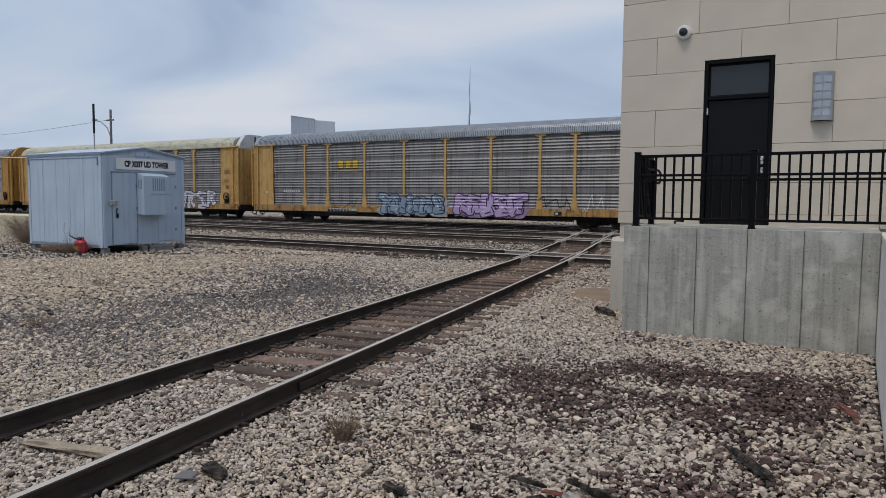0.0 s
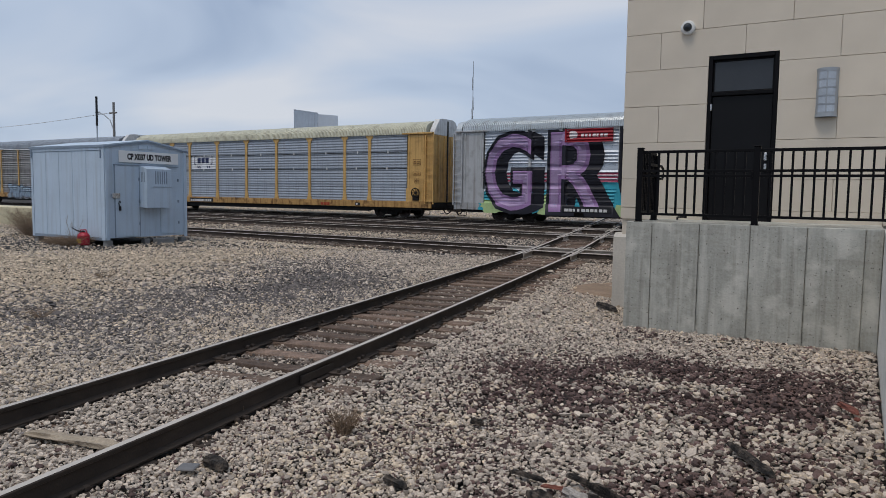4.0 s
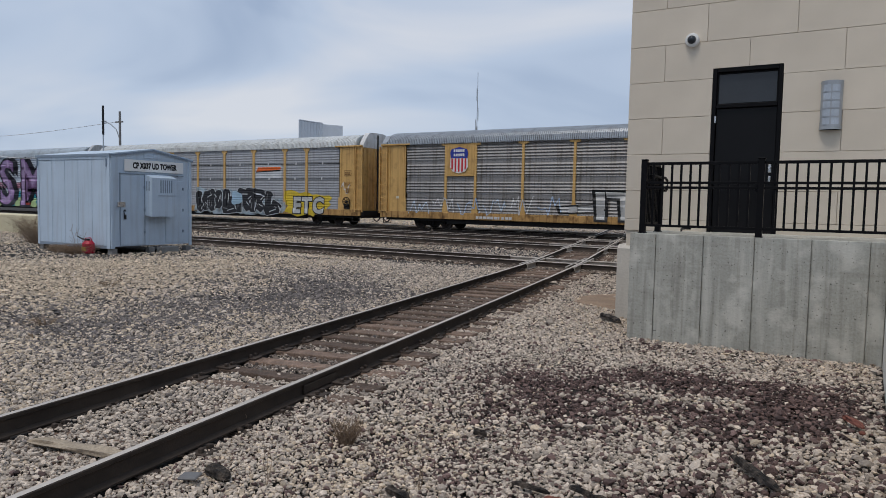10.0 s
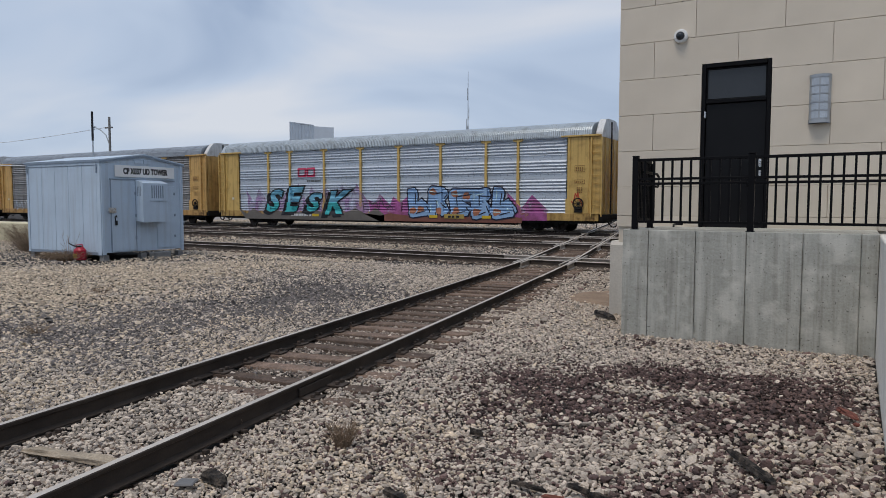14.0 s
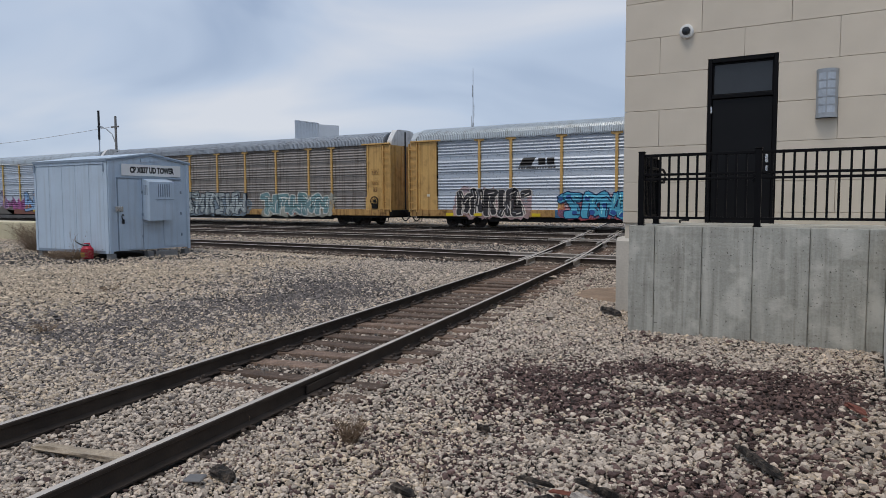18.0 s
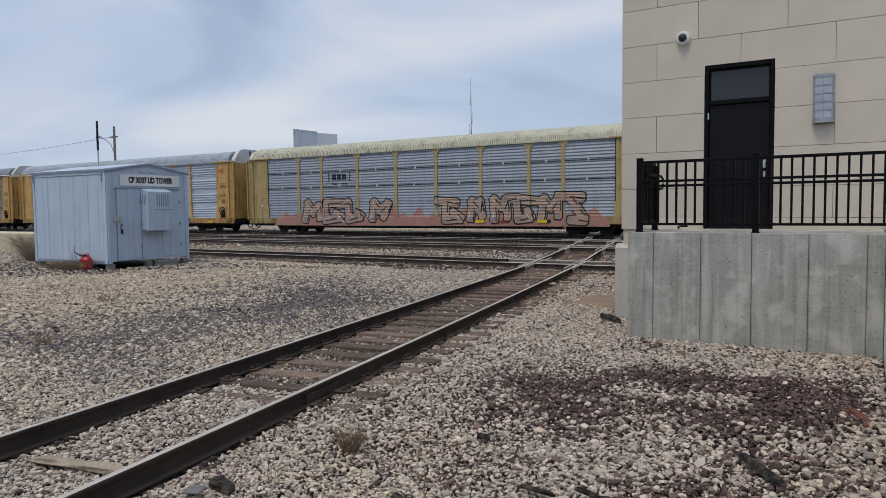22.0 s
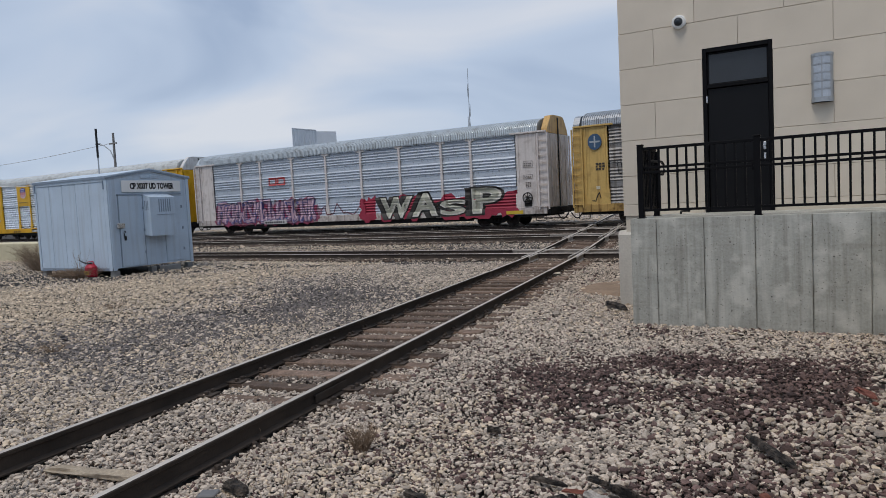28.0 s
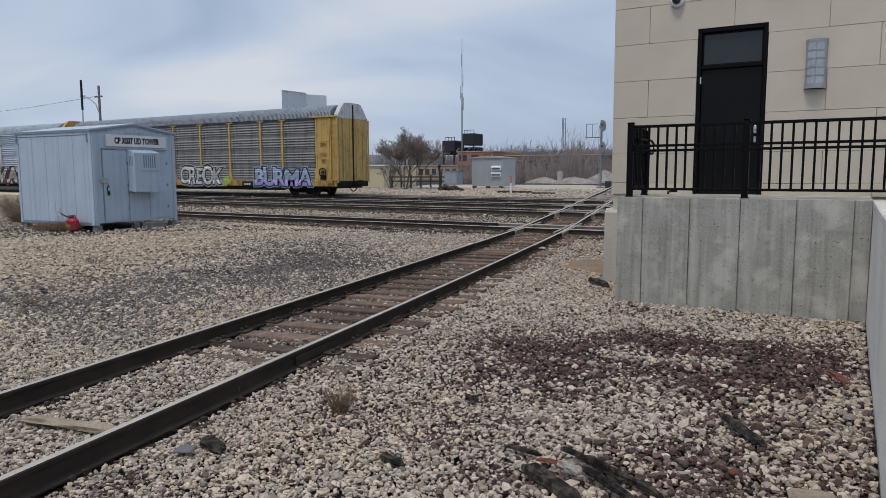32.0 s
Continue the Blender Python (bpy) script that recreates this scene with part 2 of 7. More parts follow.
def ground():
    xs = [-1500, -700, -350, -200, -120, -90] + [-70 + i for i in range(46)] + [-24 + 0.4 * i for i in range(70)] + [5, 8, 14, 25, 50, 100, 300, 1000]
    ys = [-300, -80, -30, -12] + [-6 + 0.4 * i for i in range(66)] + [21 + i for i in range(30)] + [55, 60, 70, 90, 120, 170, 250, 400, 700, 1200, 2500]
    v, f = [], []
    for y in ys:
        for x in xs:
            r = 0.025 * (noise.noise(Vector((x * 0.5, y * 0.5, 0))) + 0.5 * noise.noise(Vector((x * 1.7, y * 1.7, 3)))) if abs(x) < 60 and abs(y) < 60 else 0
            v.append((x, y, land(x, y) + r - 0.02))
    n = len(xs)
    for j in range(len(ys) - 1):
        for i in range(n - 1):
            f.append((j * n + i, j * n + i + 1, j * n + n + i + 1, j * n + n + i))
    g = Geo()
    g.add(v, f)
    return tagged(part("ground", g, M["shaded_gravel_bed"], smooth=True), "pale grey limestone gravel yard, bed blackened as shade between stones", "ground", kind="structure")


ground()

# ---- tracks ----
M["rail_brown"] = material("rail_brown", (0.060, 0.045, 0.036), 0.85, 0.0, vary=0.3, scale=3, grain=60)
M["rail_worn"] = material("rail_worn", (0.50, 0.45, 0.40), 0.55, 0.0, vary=0.15, scale=2, grain=80, bump=0.05)
M["frog_steel"] = material("frog_steel", (0.36, 0.32, 0.28), 0.6, 0.1, vary=0.25, scale=3, grain=40, bump=0.1)
RAIL = [(-0.07, 0), (0.07, 0), (0.07, 0.012), (0.012, 0.03), (0.009, 0.125), (0.036, 0.14), (0.037, 0.165), (0.028, 0.172),
        (-0.028, 0.172), (-0.037, 0.165), (-0.036, 0.14), (-0.009, 0.125), (-0.012, 0.03), (-0.07, 0.012)]


def swept_rail(pts, worn=True):
    """Rail section along points of its foot; the running surface gets the second material."""
    g = Geo()
    rings = []
    for i, p in enumerate(pts):
        d = (Vector(pts[min(i + 1, len(pts) - 1)]) - Vector(pts[max(i - 1, 0)]))
        s = Vector((d.y, -d.x, 0)).normalized()
        rings.append([Vector(p) + s * a + Vector((0, 0, b)) for a, b in RAIL])
    n = len(RAIL)
    v = [p for r in rings for p in r]
    for i in range(len(rings) - 1):
        for j in range(n):
            k = (j + 1) % n
            g.k = 1 if j == 7 or (worn and j in (6, 8)) else 0
            g.f.append((i * n + j, i * n + k, i * n + n + k, i * n + n + j))
            g.m.append(g.k)
    g.v = [tuple(p) for p in v]
    g.f += [tuple(range(n)), tuple(range(len(v) - n, len(v)))]
    g.m += [0, 0]
    return g


def tie_mesh(seed):
    rnd = random.Random(seed)
    g = Geo()
    g.box(-1.28, -0.115, -0.16, 1.28, 0.115, 0.0, 0.012)
    g.v = [(x + rnd.uniform(-0.02, 0.02), y + rnd.uniform(-0.012, 0.012), z + rnd.uniform(-0.008, 0.004)) for x, y, z in g.v]
    return g.mesh("tie", M["tie"])


TIES = [tie_mesh(i) for i in range(6)]


def plate_mesh():
    g = Geo().box(-0.17, -0.09, 0, 0.17, 0.09, 0.018, 0.004)
    for sx in (-0.09, 0.09):
        for sy in (-0.05, 0.05):
            g.box(sx - 0.02, sy - 0.02, 0.018, sx + 0.02, sy + 0.02, 0.055, 0.006)
    g.box(-0.105, -0.10, 0.0, -0.08, -0.03, 0.045, 0.008).box(0.08, 0.03, 0.0, 0.105, 0.10, 0.045, 0.008)
    return g.mesh("tie_plate", M["rail_brown"])


PLATE = plate_mesh()


def crossing_track():
    t = thing("railway_track", pose(0, 0, 0), "worn steel railway track on weathered timber ties in gravel", "railway track", kind="structure")
    ys = [-6 + 0.5 * i for i in range(140)]
    for s in (-1, 1):
        pts = []
        for y in ys:
            sl = -0.16459 - 0.0016 * y
            n = Vector((1, -sl)).normalized()
            pts.append((line_x(y) + s * 0.7535 * n.x, y + s * 0.7535 * n.y, bed(y)))
        part("rail", swept_rail(pts[:44], False), [M["rail_side"], M["rail_head"]], t, "dark rusted rail with a polished head")
        part("rail", swept_rail(pts[43:]), [M["rail_brown"], M["rail_worn"]], t, "brown rusted rail with a worn head")
    for s, yj in ((1, 5.25),):
        n = Vector((1, 0.16459 + 0.0016 * yj)).normalized()
        for o in (-0.03, 0.03):
            part("joint_bar", Geo().box(-0.012, -0.31, 0.032, 0.012, 0.31, 0.118, 0.006), M["rail_side"], t, "bolted rail joint bar",
                 at=pose(line_x(yj) + (s * 0.7535 + o) * n.x, yj + (s * 0.7535 + o) * n.y, bed(yj), 0, 0, 9.9))
    for cy, rz in MAIN_TRACKS:
        for s in (-0.63, 0.63, -0.88, 0.88):
            pts = [(line_x(y) + s * 0.986, y, rz - 0.172) for y in (cy - 1.9, cy - 0.9, cy, cy + 0.9, cy + 1.9)]
            part("guard_rail", swept_rail(pts), [M["frog_steel"], M["frog_steel"]], t, "pale worn crossing guard rail")
        for s in (-0.63, 0.63):
            x = line_x(cy + s)
            part("guard_rail", swept_rail([(x - 1.9, cy + s, rz - 0.172), (x, cy + s, rz - 0.172), (x + 1.9, cy + s, rz - 0.172)]), [M["frog_steel"], M["frog_steel"]], t, "pale worn crossing guard rail")
    y, i = -5.6, 0
    rnd = random.Random(4)
    while y < 60:
        if not any(abs(y - c) < 1.2 for c, _ in MAIN_TRACKS):
            a = math.degrees(math.atan(0.16459 + 0.0016 * y))
            tie = part("tie", TIES[i % 6], None, t, at=pose(line_x(y) + rnd.uniform(-0.06, 0.06), y, bed(y) + 0.014 + rnd.uniform(-0.01, 0.01) - 0.05 * (y < 5.0), 0, 0, a + rnd.uniform(-1.5, 1.5)))
            if y < 26:
                for s in (-0.7535, 0.7535):
                    part("tie_plate", PLATE, None, tie, at=pose(s, rnd.uniform(-0.02, 0.02), 0.004, 0, 0, rnd.uniform(-4, 4)))
        y += 0.53 + rnd.uniform(-0.04, 0.04)
        i += 1
    return t


crossing_track()


def main_track(cy, rz):
    t = thing("railway_track", pose(0, cy, rz - 0.172), "main line railway track with rusty rails on dark ties", "railway track", group="main line tracks", kind="structure")
    for s in (-0.7535, 0.7535):
        g = swept_rail([(-220, s, 0), (-60, s, 0), (-20, s, 0), (0, s, 0), (60, s, 0)])
        part("rail", g, [M["rail_brown"], M["rail_worn"]], t, "rusted rail with a polished head")
    rnd = random.Random(int(cy * 10))
    for i in range(150):
        part("tie", TIES[i % 6], None, t, at=pose(-66 + 0.5 * i, rnd.uniform(-0.05, 0.05), rnd.uniform(-0.015, 0.005), 0, 0, 90 + rnd.uniform(-2, 2)))
    return t


for cy, rz in MAIN_TRACKS:
    main_track(cy, rz)


# ---- station building ----
M["glass_dark"] = material("glass_dark", (0.03, 0.036, 0.044), 0.08, 0.0, vary=0.05, bump=0.0, spec=0.35)
M["door_paint"] = material("door_paint", (0.005, 0.005, 0.006), 0.4, vary=0.15, scale=2, bump=0.02, spec=0.2)
M["lamp_metal"] = material("lamp_metal", (0.37, 0.395, 0.42), 0.42, 0.35, vary=0.05, bump=0.02)
M["lamp_pane"] = material("lamp_pane", (0.42, 0.47, 0.53), 0.5, vary=0.15, grain=120, bump=0.2)
M["steel"] = material("steel", (0.62, 0.62, 0.62), 0.3, 0.9, vary=0.05, bump=0.0)
M["white_plastic"] = material("white_plastic", (0.72, 0.72, 0.70), 0.4, vary=0.03, bump=0.0)
M["concrete_pale"] = material("concrete_pale", (0.52, 0.485, 0.43), 0.88, vary=0.10, scale=1.2, grain=30, bump=0.25, streaks=0.2)
M["side_concrete"] = material("side_concrete", (0.74, 0.71, 0.65), 0.88, vary=0.08, scale=1.2, grain=30, bump=0.2, streaks=0.15)
FACE_Y, CORNER_X = 12.166, -3.67
WALL_Y, PLAT_Z, SIDE_X = 10.364, 1.565, 0.25
DX0, DX1, DZ1 = -2.29, -1.24, 4.245


def station():
    g = Geo()
    x0, x1, y0, y1, top = CORNER_X + 0.03, 14.0, FACE_Y + 0.03, 26.0, 9.0
    g.box(x0, y0, -0.3, DX0, y0 + 0.3, top).box(DX1, y0, -0.3, x1, y0 + 0.3, top).box(DX0, y0, DZ1, DX1, y0 + 0.3, top)
    g.box(DX0, y0, -0.3, DX1, y0 + 0.3, PLAT_Z)
    g.box(x0, y0 + 0.3, -0.3, x0 + 0.3, y1, top).box(x1 - 0.3, y0 + 0.3, -0.3, x1, y1, top).box(x0, y1, -0.3, x1, y1 + 0.3, top)
    w = tagged(part("wall_south", g, M["stone_wall"]), "beige cast stone station wall in running bond", "wall", kind="structure")
    tagged(part("roof_slab", Geo().box(x0, y0, top + 0.003, x1, y1 + 0.3, top + 0.3), M["concrete"]), "flat station roof", "roof", kind="structure")
    rows = [1.545, 1.743, 2.242, 2.859, 3.475, 4.085, 4.695, 5.305, 5.915, 6.525, 7.135, 7.745, 8.355, 9.0]
    meshes = {}
    for r, (z0, z1) in enumerate(zip(rows, rows[1:])):
        joints = [(-3.07 if r % 2 else -2.40) + 1.33 * k for k in range(14)]
        if z0 < DZ1 and r % 2 == 0:
            joints = [j for j in joints if not -2.7 < j < -0.9]
        cuts = sorted([CORNER_X] + [j for j in joints if j < 13.8] + [14.0])
        for a, b in zip(cuts, cuts[1:]):
            spans = [(a, b, z0, z1)]
            if z0 < DZ1 < z1 and b > DX0 and a < DX1:
                p, q = a + 0.003, b - 0.003
                poly = [(p, z0 + 0.003), (p, z1 - 0.003), (q, z1 - 0.003), (q, z0 + 0.003)]
                if b > DX1:
                    poly += [(max(DX1, p), z0 + 0.003), (max(DX1, p), DZ1)]
                else:
                    poly[-1] = (q, DZ1)
                poly += [(max(p, DX0), DZ1), (max(p, DX0), z0 + 0.003)] if a < DX0 else []
                if a >= DX0:
                    poly[0] = (p, DZ1)
                part("stone_block", Geo().prism(poly, "y", FACE_Y, FACE_Y + 0.029), M["stone_wall"], w)
                continue
            if z0 < DZ1 - 0.02 and b > DX0 and a < DX1:
                spans = [(a, DX0, z0, z1), (DX1, b, z0, z1)]
                if z1 > DZ1:
                    spans.append((max(a, DX0), min(b, DX1), DZ1, z1))
            for p, q, c, d in spans:
                if q - p < 0.03:
                    continue
                key = (round(q - p, 3), round(d - c, 3))
                if key not in meshes:
                    meshes[key] = Geo().box(0.003, 0, 0.003, key[0] - 0.003, 0.029, key[1] - 0.003, 0.004).mesh("stone_block", M["stone_wall"])
                part("stone_block", meshes[key], None, w, at=pose(p, FACE_Y, c))
    # sloped plinth at the corner
    prof = [(FACE_Y - 0.03, -0.3), (FACE_Y + 1.6, -0.3), (FACE_Y + 1.6, 1.29), (FACE_Y + 0.05, 1.29), (FACE_Y - 0.03, 1.22)]
    part("plinth", Geo().prism(prof, "x", CORNER_X - 0.1, CORNER_X + 0.6), M["concrete_pale"], w, "pale stone plinth at the corner")
    return w


station()


def door():
    t = thing("door_1", pose(DX0, FACE_Y, 1.54), "closed black metal door with a dark glass transom", "door", kind="structure")
    w, h = DX1 - DX0, DZ1 - 1.54
    g = Geo().box(0.003, 0.0, 0, 0.065, 0.16, h - 0.003, 0.006).box(w - 0.065, 0.0, 0, w - 0.003, 0.16, h - 0.003, 0.006)
    g.box(0.066, 0.0, h - 0.07, w - 0.066, 0.16, h - 0.003, 0.006).box(0.066, 0.0, 2.055, w - 0.066, 0.16, 2.115, 0.006)
    part("door_frame", g, M["black_paint"], t)
    leaf = part("door_leaf", Geo().box(0.07, 0.05, 0.012, w - 0.07, 0.10, 2.05, 0.006), M["door_paint"], t, "flat black door leaf")
    part("transom_glass", Geo().box(0.09, 0.07, 2.135, w - 0.09, 0.082, h - 0.10), M["glass_dark"], t, "dark glass transom pane")
    g = Geo()
    for a in ((0.067, 2.117, 0.09, h - 0.072), (w - 0.09, 2.117, w - 0.067, h - 0.072), (0.0905, 2.117, w - 0.0905, 2.134), (0.0905, h - 0.099, w - 0.0905, h - 0.072)):
        g.box(a[0], 0.055, a[1], a[2], 0.10, a[3])
    part("glazing_bead", g, M["black_paint"], t)
    part("handle", Geo().box(w - 0.16, 0.02, 1.0, w - 0.11, 0.049, 1.13, 0.008).cyl((w - 0.135, 0.02, 1.08), (w - 0.135, -0.03, 1.08), 0.02), M["steel"], leaf, "steel lever handle")
    part("lock_plate", Geo().box(w - 0.155, 0.03, 0.82, w - 0.115, 0.049, 0.95, 0.006), M["steel"], leaf)
    for z in (0.25, 1.05, 1.82):
        part("hinge", Geo().box(0.052, -0.012, z, 0.075, 0.048, z + 0.11, 0.004), M["steel"] if z > 1.5 else M["black_paint"], leaf)
    part("threshold", Geo().box(0.0, -0.02, 0.0, w, 0.16, 0.011), M["steel"], t)


door()


def wall_lamp():
    t = thing("wall_lamp", pose(-0.56, FACE_Y, 3.18), "half-round grey metal wall lamp with ten pale panes", "wall lamp")
    r, h, deep = 0.152, 0.73, 1.0
    arc = [(r * math.cos(radians(a)), -r * deep * math.sin(radians(a))) for a in range(0, 181, 10)]
    part("body", Geo().prism([(x * 0.97, y * 0.97) for x, y in arc], "z", 0.0, h), M["lamp_metal"], t)
    for z0, z1 in ((0.0, 0.055), (h - 0.045, h)):
        part("band", Geo().prism(arc, "z", z0, z1), M["lamp_metal"], t)
    for row in range(5):
        z = 0.074 + row * 0.124
        for a0, a1 in ((43, 86), (94, 137)):
            pts = [(r * 0.995 * math.cos(radians(a)), -r * deep * 0.995 * math.sin(radians(a))) for a in (a0, (2 * a0 + a1) / 3, (a0 + 2 * a1) / 3, a1)]
            inner = [(x * 0.95, y * 0.95) for x, y in reversed(pts)]
            part("pane", Geo().prism(pts + inner, "z", z, z + 0.098), M["lamp_pane"], t)
        part("bar", Geo().prism([(x * 1.01, y * 1.01) for x, y in arc[3:-3]], "z", z - 0.016, z - 0.006), M["lamp_metal"], t)


wall_lamp()


def dome_camera():
    t = thing("security_camera", pose(-2.634, FACE_Y, 4.73), "small white dome security camera on the wall", "security camera")
    n = 20
    ring = lambda r, y: [(r * math.cos(2 * math.pi * i / n), y, r * math.sin(2 * math.pi * i / n)) for i in range(n)]
    part("housing", Geo().rings([ring(0.11, 0.0), ring(0.115, -0.05), ring(0.10, -0.075), ring(0.075, -0.08)]), M["white_plastic"], t, smooth=False)
    part("dome", Geo().rings([ring(0.07, -0.081), ring(0.066, -0.105), ring(0.05, -0.13), ring(0.025, -0.145), ring(0.004, -0.149)]), M["glass_dark"], t, "black glass dome", smooth=True)


dome_camera()


def platform():
    w = tagged(part("retaining_wall", Geo().box(-3.03, WALL_Y + 0.032, -0.4, SIDE_X, WALL_Y + 0.25, 1.495), M["formed"]),
               "board-formed grey concrete retaining wall below the platform", "concrete wall", kind="structure")
    cuts = [-3.034, -2.648, -1.981, -1.31, -0.614, 0.052, SIDE_X]
    rnd = random.Random(8)
    for i, (a, b) in enumerate(zip(cuts, cuts[1:])):
        g = Geo().box(a + 0.0045, WALL_Y - 0.004 * (i % 2), -0.4, b - 0.0045, WALL_Y + 0.031, 1.563, 0.005)
        part("formed_panel", g, M["formed"], w)
        if i:
            # ragged fin of cement paste beside the joint
            z, fin = 0.02, Geo()
            while z < 1.5:
                ln = rnd.uniform(0.05, 0.3)
                if rnd.random() < 0.7:
                    wd = rnd.uniform(0.004, 0.012)
                    fin.box(a + 0.006, WALL_Y - 0.004 - rnd.uniform(0.003, 0.009), z, a + 0.006 + wd, WALL_Y + 0.002, min(z + ln, 1.53), 0.002)
                z += ln
            part("joint_fin", fin, M["formed"], w, "ragged fin of cement at a form joint")
        for k in range(2 if 0 < i < 5 else 0):
            x, z = rnd.uniform(a + 0.08, b - 0.08), rnd.choice((0.42, 0.98)) + rnd.uniform(-0.03, 0.03)
            part("tie_hole", Geo().cyl((x, WALL_Y - 0.006, z), (x, WALL_Y + 0.004, z), 0.008, n=8), M["black_paint"], w)
    part("coping", Geo().box(-3.036, WALL_Y + 0.034, 1.497, SIDE_X, FACE_Y + 0.02, PLAT_Z, 0.004), M["formed"], w, "smooth concrete platform top")
    part("end_wall", Geo().box(-3.03, WALL_Y + 0.252, -0.4, -2.8, FACE_Y + 0.02, 1.495, 0.01), M["concrete"], w)
    rib = []
    for i in range(82):
        y = 1.0 + 0.12 * i
        rib += [(SIDE_X + 0.003, y), (SIDE_X + 0.003, y + 0.085), (SIDE_X + 0.016, y + 0.095), (SIDE_X + 0.016, y + 0.11)]
    s = Geo().prism(rib + [(SIDE_X + 0.25, 10.96), (SIDE_X + 0.25, 1.0)], "z", -0.4, 1.48).box(SIDE_X - 0.002, 1.0, 1.481, SIDE_X + 0.25, WALL_Y + 0.6, 1.555, 0.012)
    side = tagged(part("side_wall", s, M["side_concrete"]), "pale concrete wall running along the gravel yard", "concrete wall", kind="structure")
    fill = Geo().box(SIDE_X + 0.251, 1.0, -0.4, 9.0, FACE_Y + 0.02, 1.53)
    tagged(part("terrace", fill, M["concrete_pale"]), "pale concrete terrace in front of the station", "terrace", kind="structure")


platform()


def railing():
    t = thing("railing", pose(0, WALL_Y + 0.09, PLAT_Z), "black metal picket railing on the concrete platform edge", "railing")
    bk = M["black_paint"]

    def post(x, y, h=1.075):
        p = part("post", Geo().box(x - 0.042, y - 0.042, 0, x + 0.042, y + 0.042, h, 0.005), bk, t)
        part("cap", Geo().box(x - 0.049, y - 0.049, h + 0.001, x + 0.049, y + 0.049, h + 0.022, 0.009), bk, p)
        part("foot_plate", Geo().box(x - 0.055, y - 0.055, 0, x + 0.055, y + 0.055, 0.01), bk, p)

    def bay(x0, x1, first, step):
        for z, h in ((1.01, 0.042), (0.732, 0.036), (0.662, 0.036), (0.10, 0.036)):
            part("rail", Geo().box(x0, -0.02, z, x1, 0.02, z + h, 0.004), bk, t)
        x = first
        while x < x1 - 0.05:
            part("picket", PICKET, None, t, at=pose(x, 0, 0))
            x += step

    PICKET = Geo().box(-0.0145, -0.0145, 0.10, 0.0145, 0.0145, 1.02).mesh("picket", bk)
    for x in (-2.876, -1.277, 0.55, 2.4):
        post(x, 0)
    bay(-2.834, -1.319, -2.737, 0.1305)
    bay(-1.235, 0.508, -1.103, 0.1325)
    bay(0.592, 2.358, 0.70, 0.1325)
    part("latch", Geo().box(-1.345, -0.05, 0.62, -1.313, -0.023, 0.74, 0.006).cyl((-1.33, -0.05, 0.68), (-1.33, -0.075, 0.68), 0.012), M["black_paint"], t)
    # return to the building wall, with a loop-ended handrail
    for z, h in ((1.02, 0.04), (0.74, 0.036), (0.665, 0.036), (0.125, 0.036)):
        part("rail", Geo().box(-2.896, 0.045, z, -2.856, 0.86, z + h, 0.004), bk, t)
    for i in range(1, 10):
        part("picket", PICKET, None, t, at=pose(-2.876, 0.04 + 0.82 * i / 10, 0))
    post(-2.876, 0.88, 1.0)
    loop = [(-2.80, 0.1, 0.86), (-2.80, 0.95, 0.86), (-2.80, 1.07, 0.82), (-2.80, 1.09, 0.72), (-2.80, 1.01, 0.66), (-2.80, 0.86, 0.66)]
    part("handrail", Geo().tube(loop, 0.02, 8), bk, t, "round handrail with a looped end")
    part("valve_pipe", Geo().tube([(-2.62, 1.4, 0.0), (-2.62, 1.4, 0.04), (-2.5, 1.1, 0.06), (-2.4, 1.0, 0.06)], 0.018, 6), bk, t)


railing()

# ---- equipment shed ----
M["sign_white"] = material("sign_white", (0.82, 0.82, 0.80), 0.5, vary=0.03, scale=2, bump=0.0)
M["ink"] = material("ink", (0.012, 0.012, 0.014), 0.5, vary=0.05, bump=0.0)
M["red_plastic"] = material("red_plastic", (0.40, 0.006, 0.028), 0.45, vary=0.1, bump=0.03)
M["dry_stem"] = material("dry_stem", (0.22, 0.155, 0.105), 0.9, vary=0.3, island=0.3, bump=0.0)
M["shed_dark"] = material("shed_dark", (0.25, 0.31, 0.38), 0.55, 0.1, vary=0.06, bump=0.05)
M["block"] = material("block", (0.24, 0.235, 0.225), 0.9, vary=0.15, bump=0.3)


def text_mesh(name, text, width, height, depth, mat):
    cu = bpy.data.curves.new(name, "FONT")
    cu.body, cu.offset, cu.extrude, cu.resolution_u = text, 0.05, 0.002, 3
    ob = new(name, cu)
    bpy.context.view_layer.update()
    me = bpy.data.meshes.new_from_object(ob.evaluated_get(bpy.context.evaluated_depsgraph_get()))
    bpy.data.objects.remove(ob)
    co = np.empty(len(me.vertices) * 3)
    me.vertices.foreach_get("co", co)
    co = co.reshape(-1, 3)
    lo, hi = co.min(0), co.max(0)
    co = (co - lo) / np.maximum(hi - lo, 1e-6) * (width, height, depth)
    me.vertices.foreach_set("co", co.ravel())
    me.materials.append(mat)
    return me


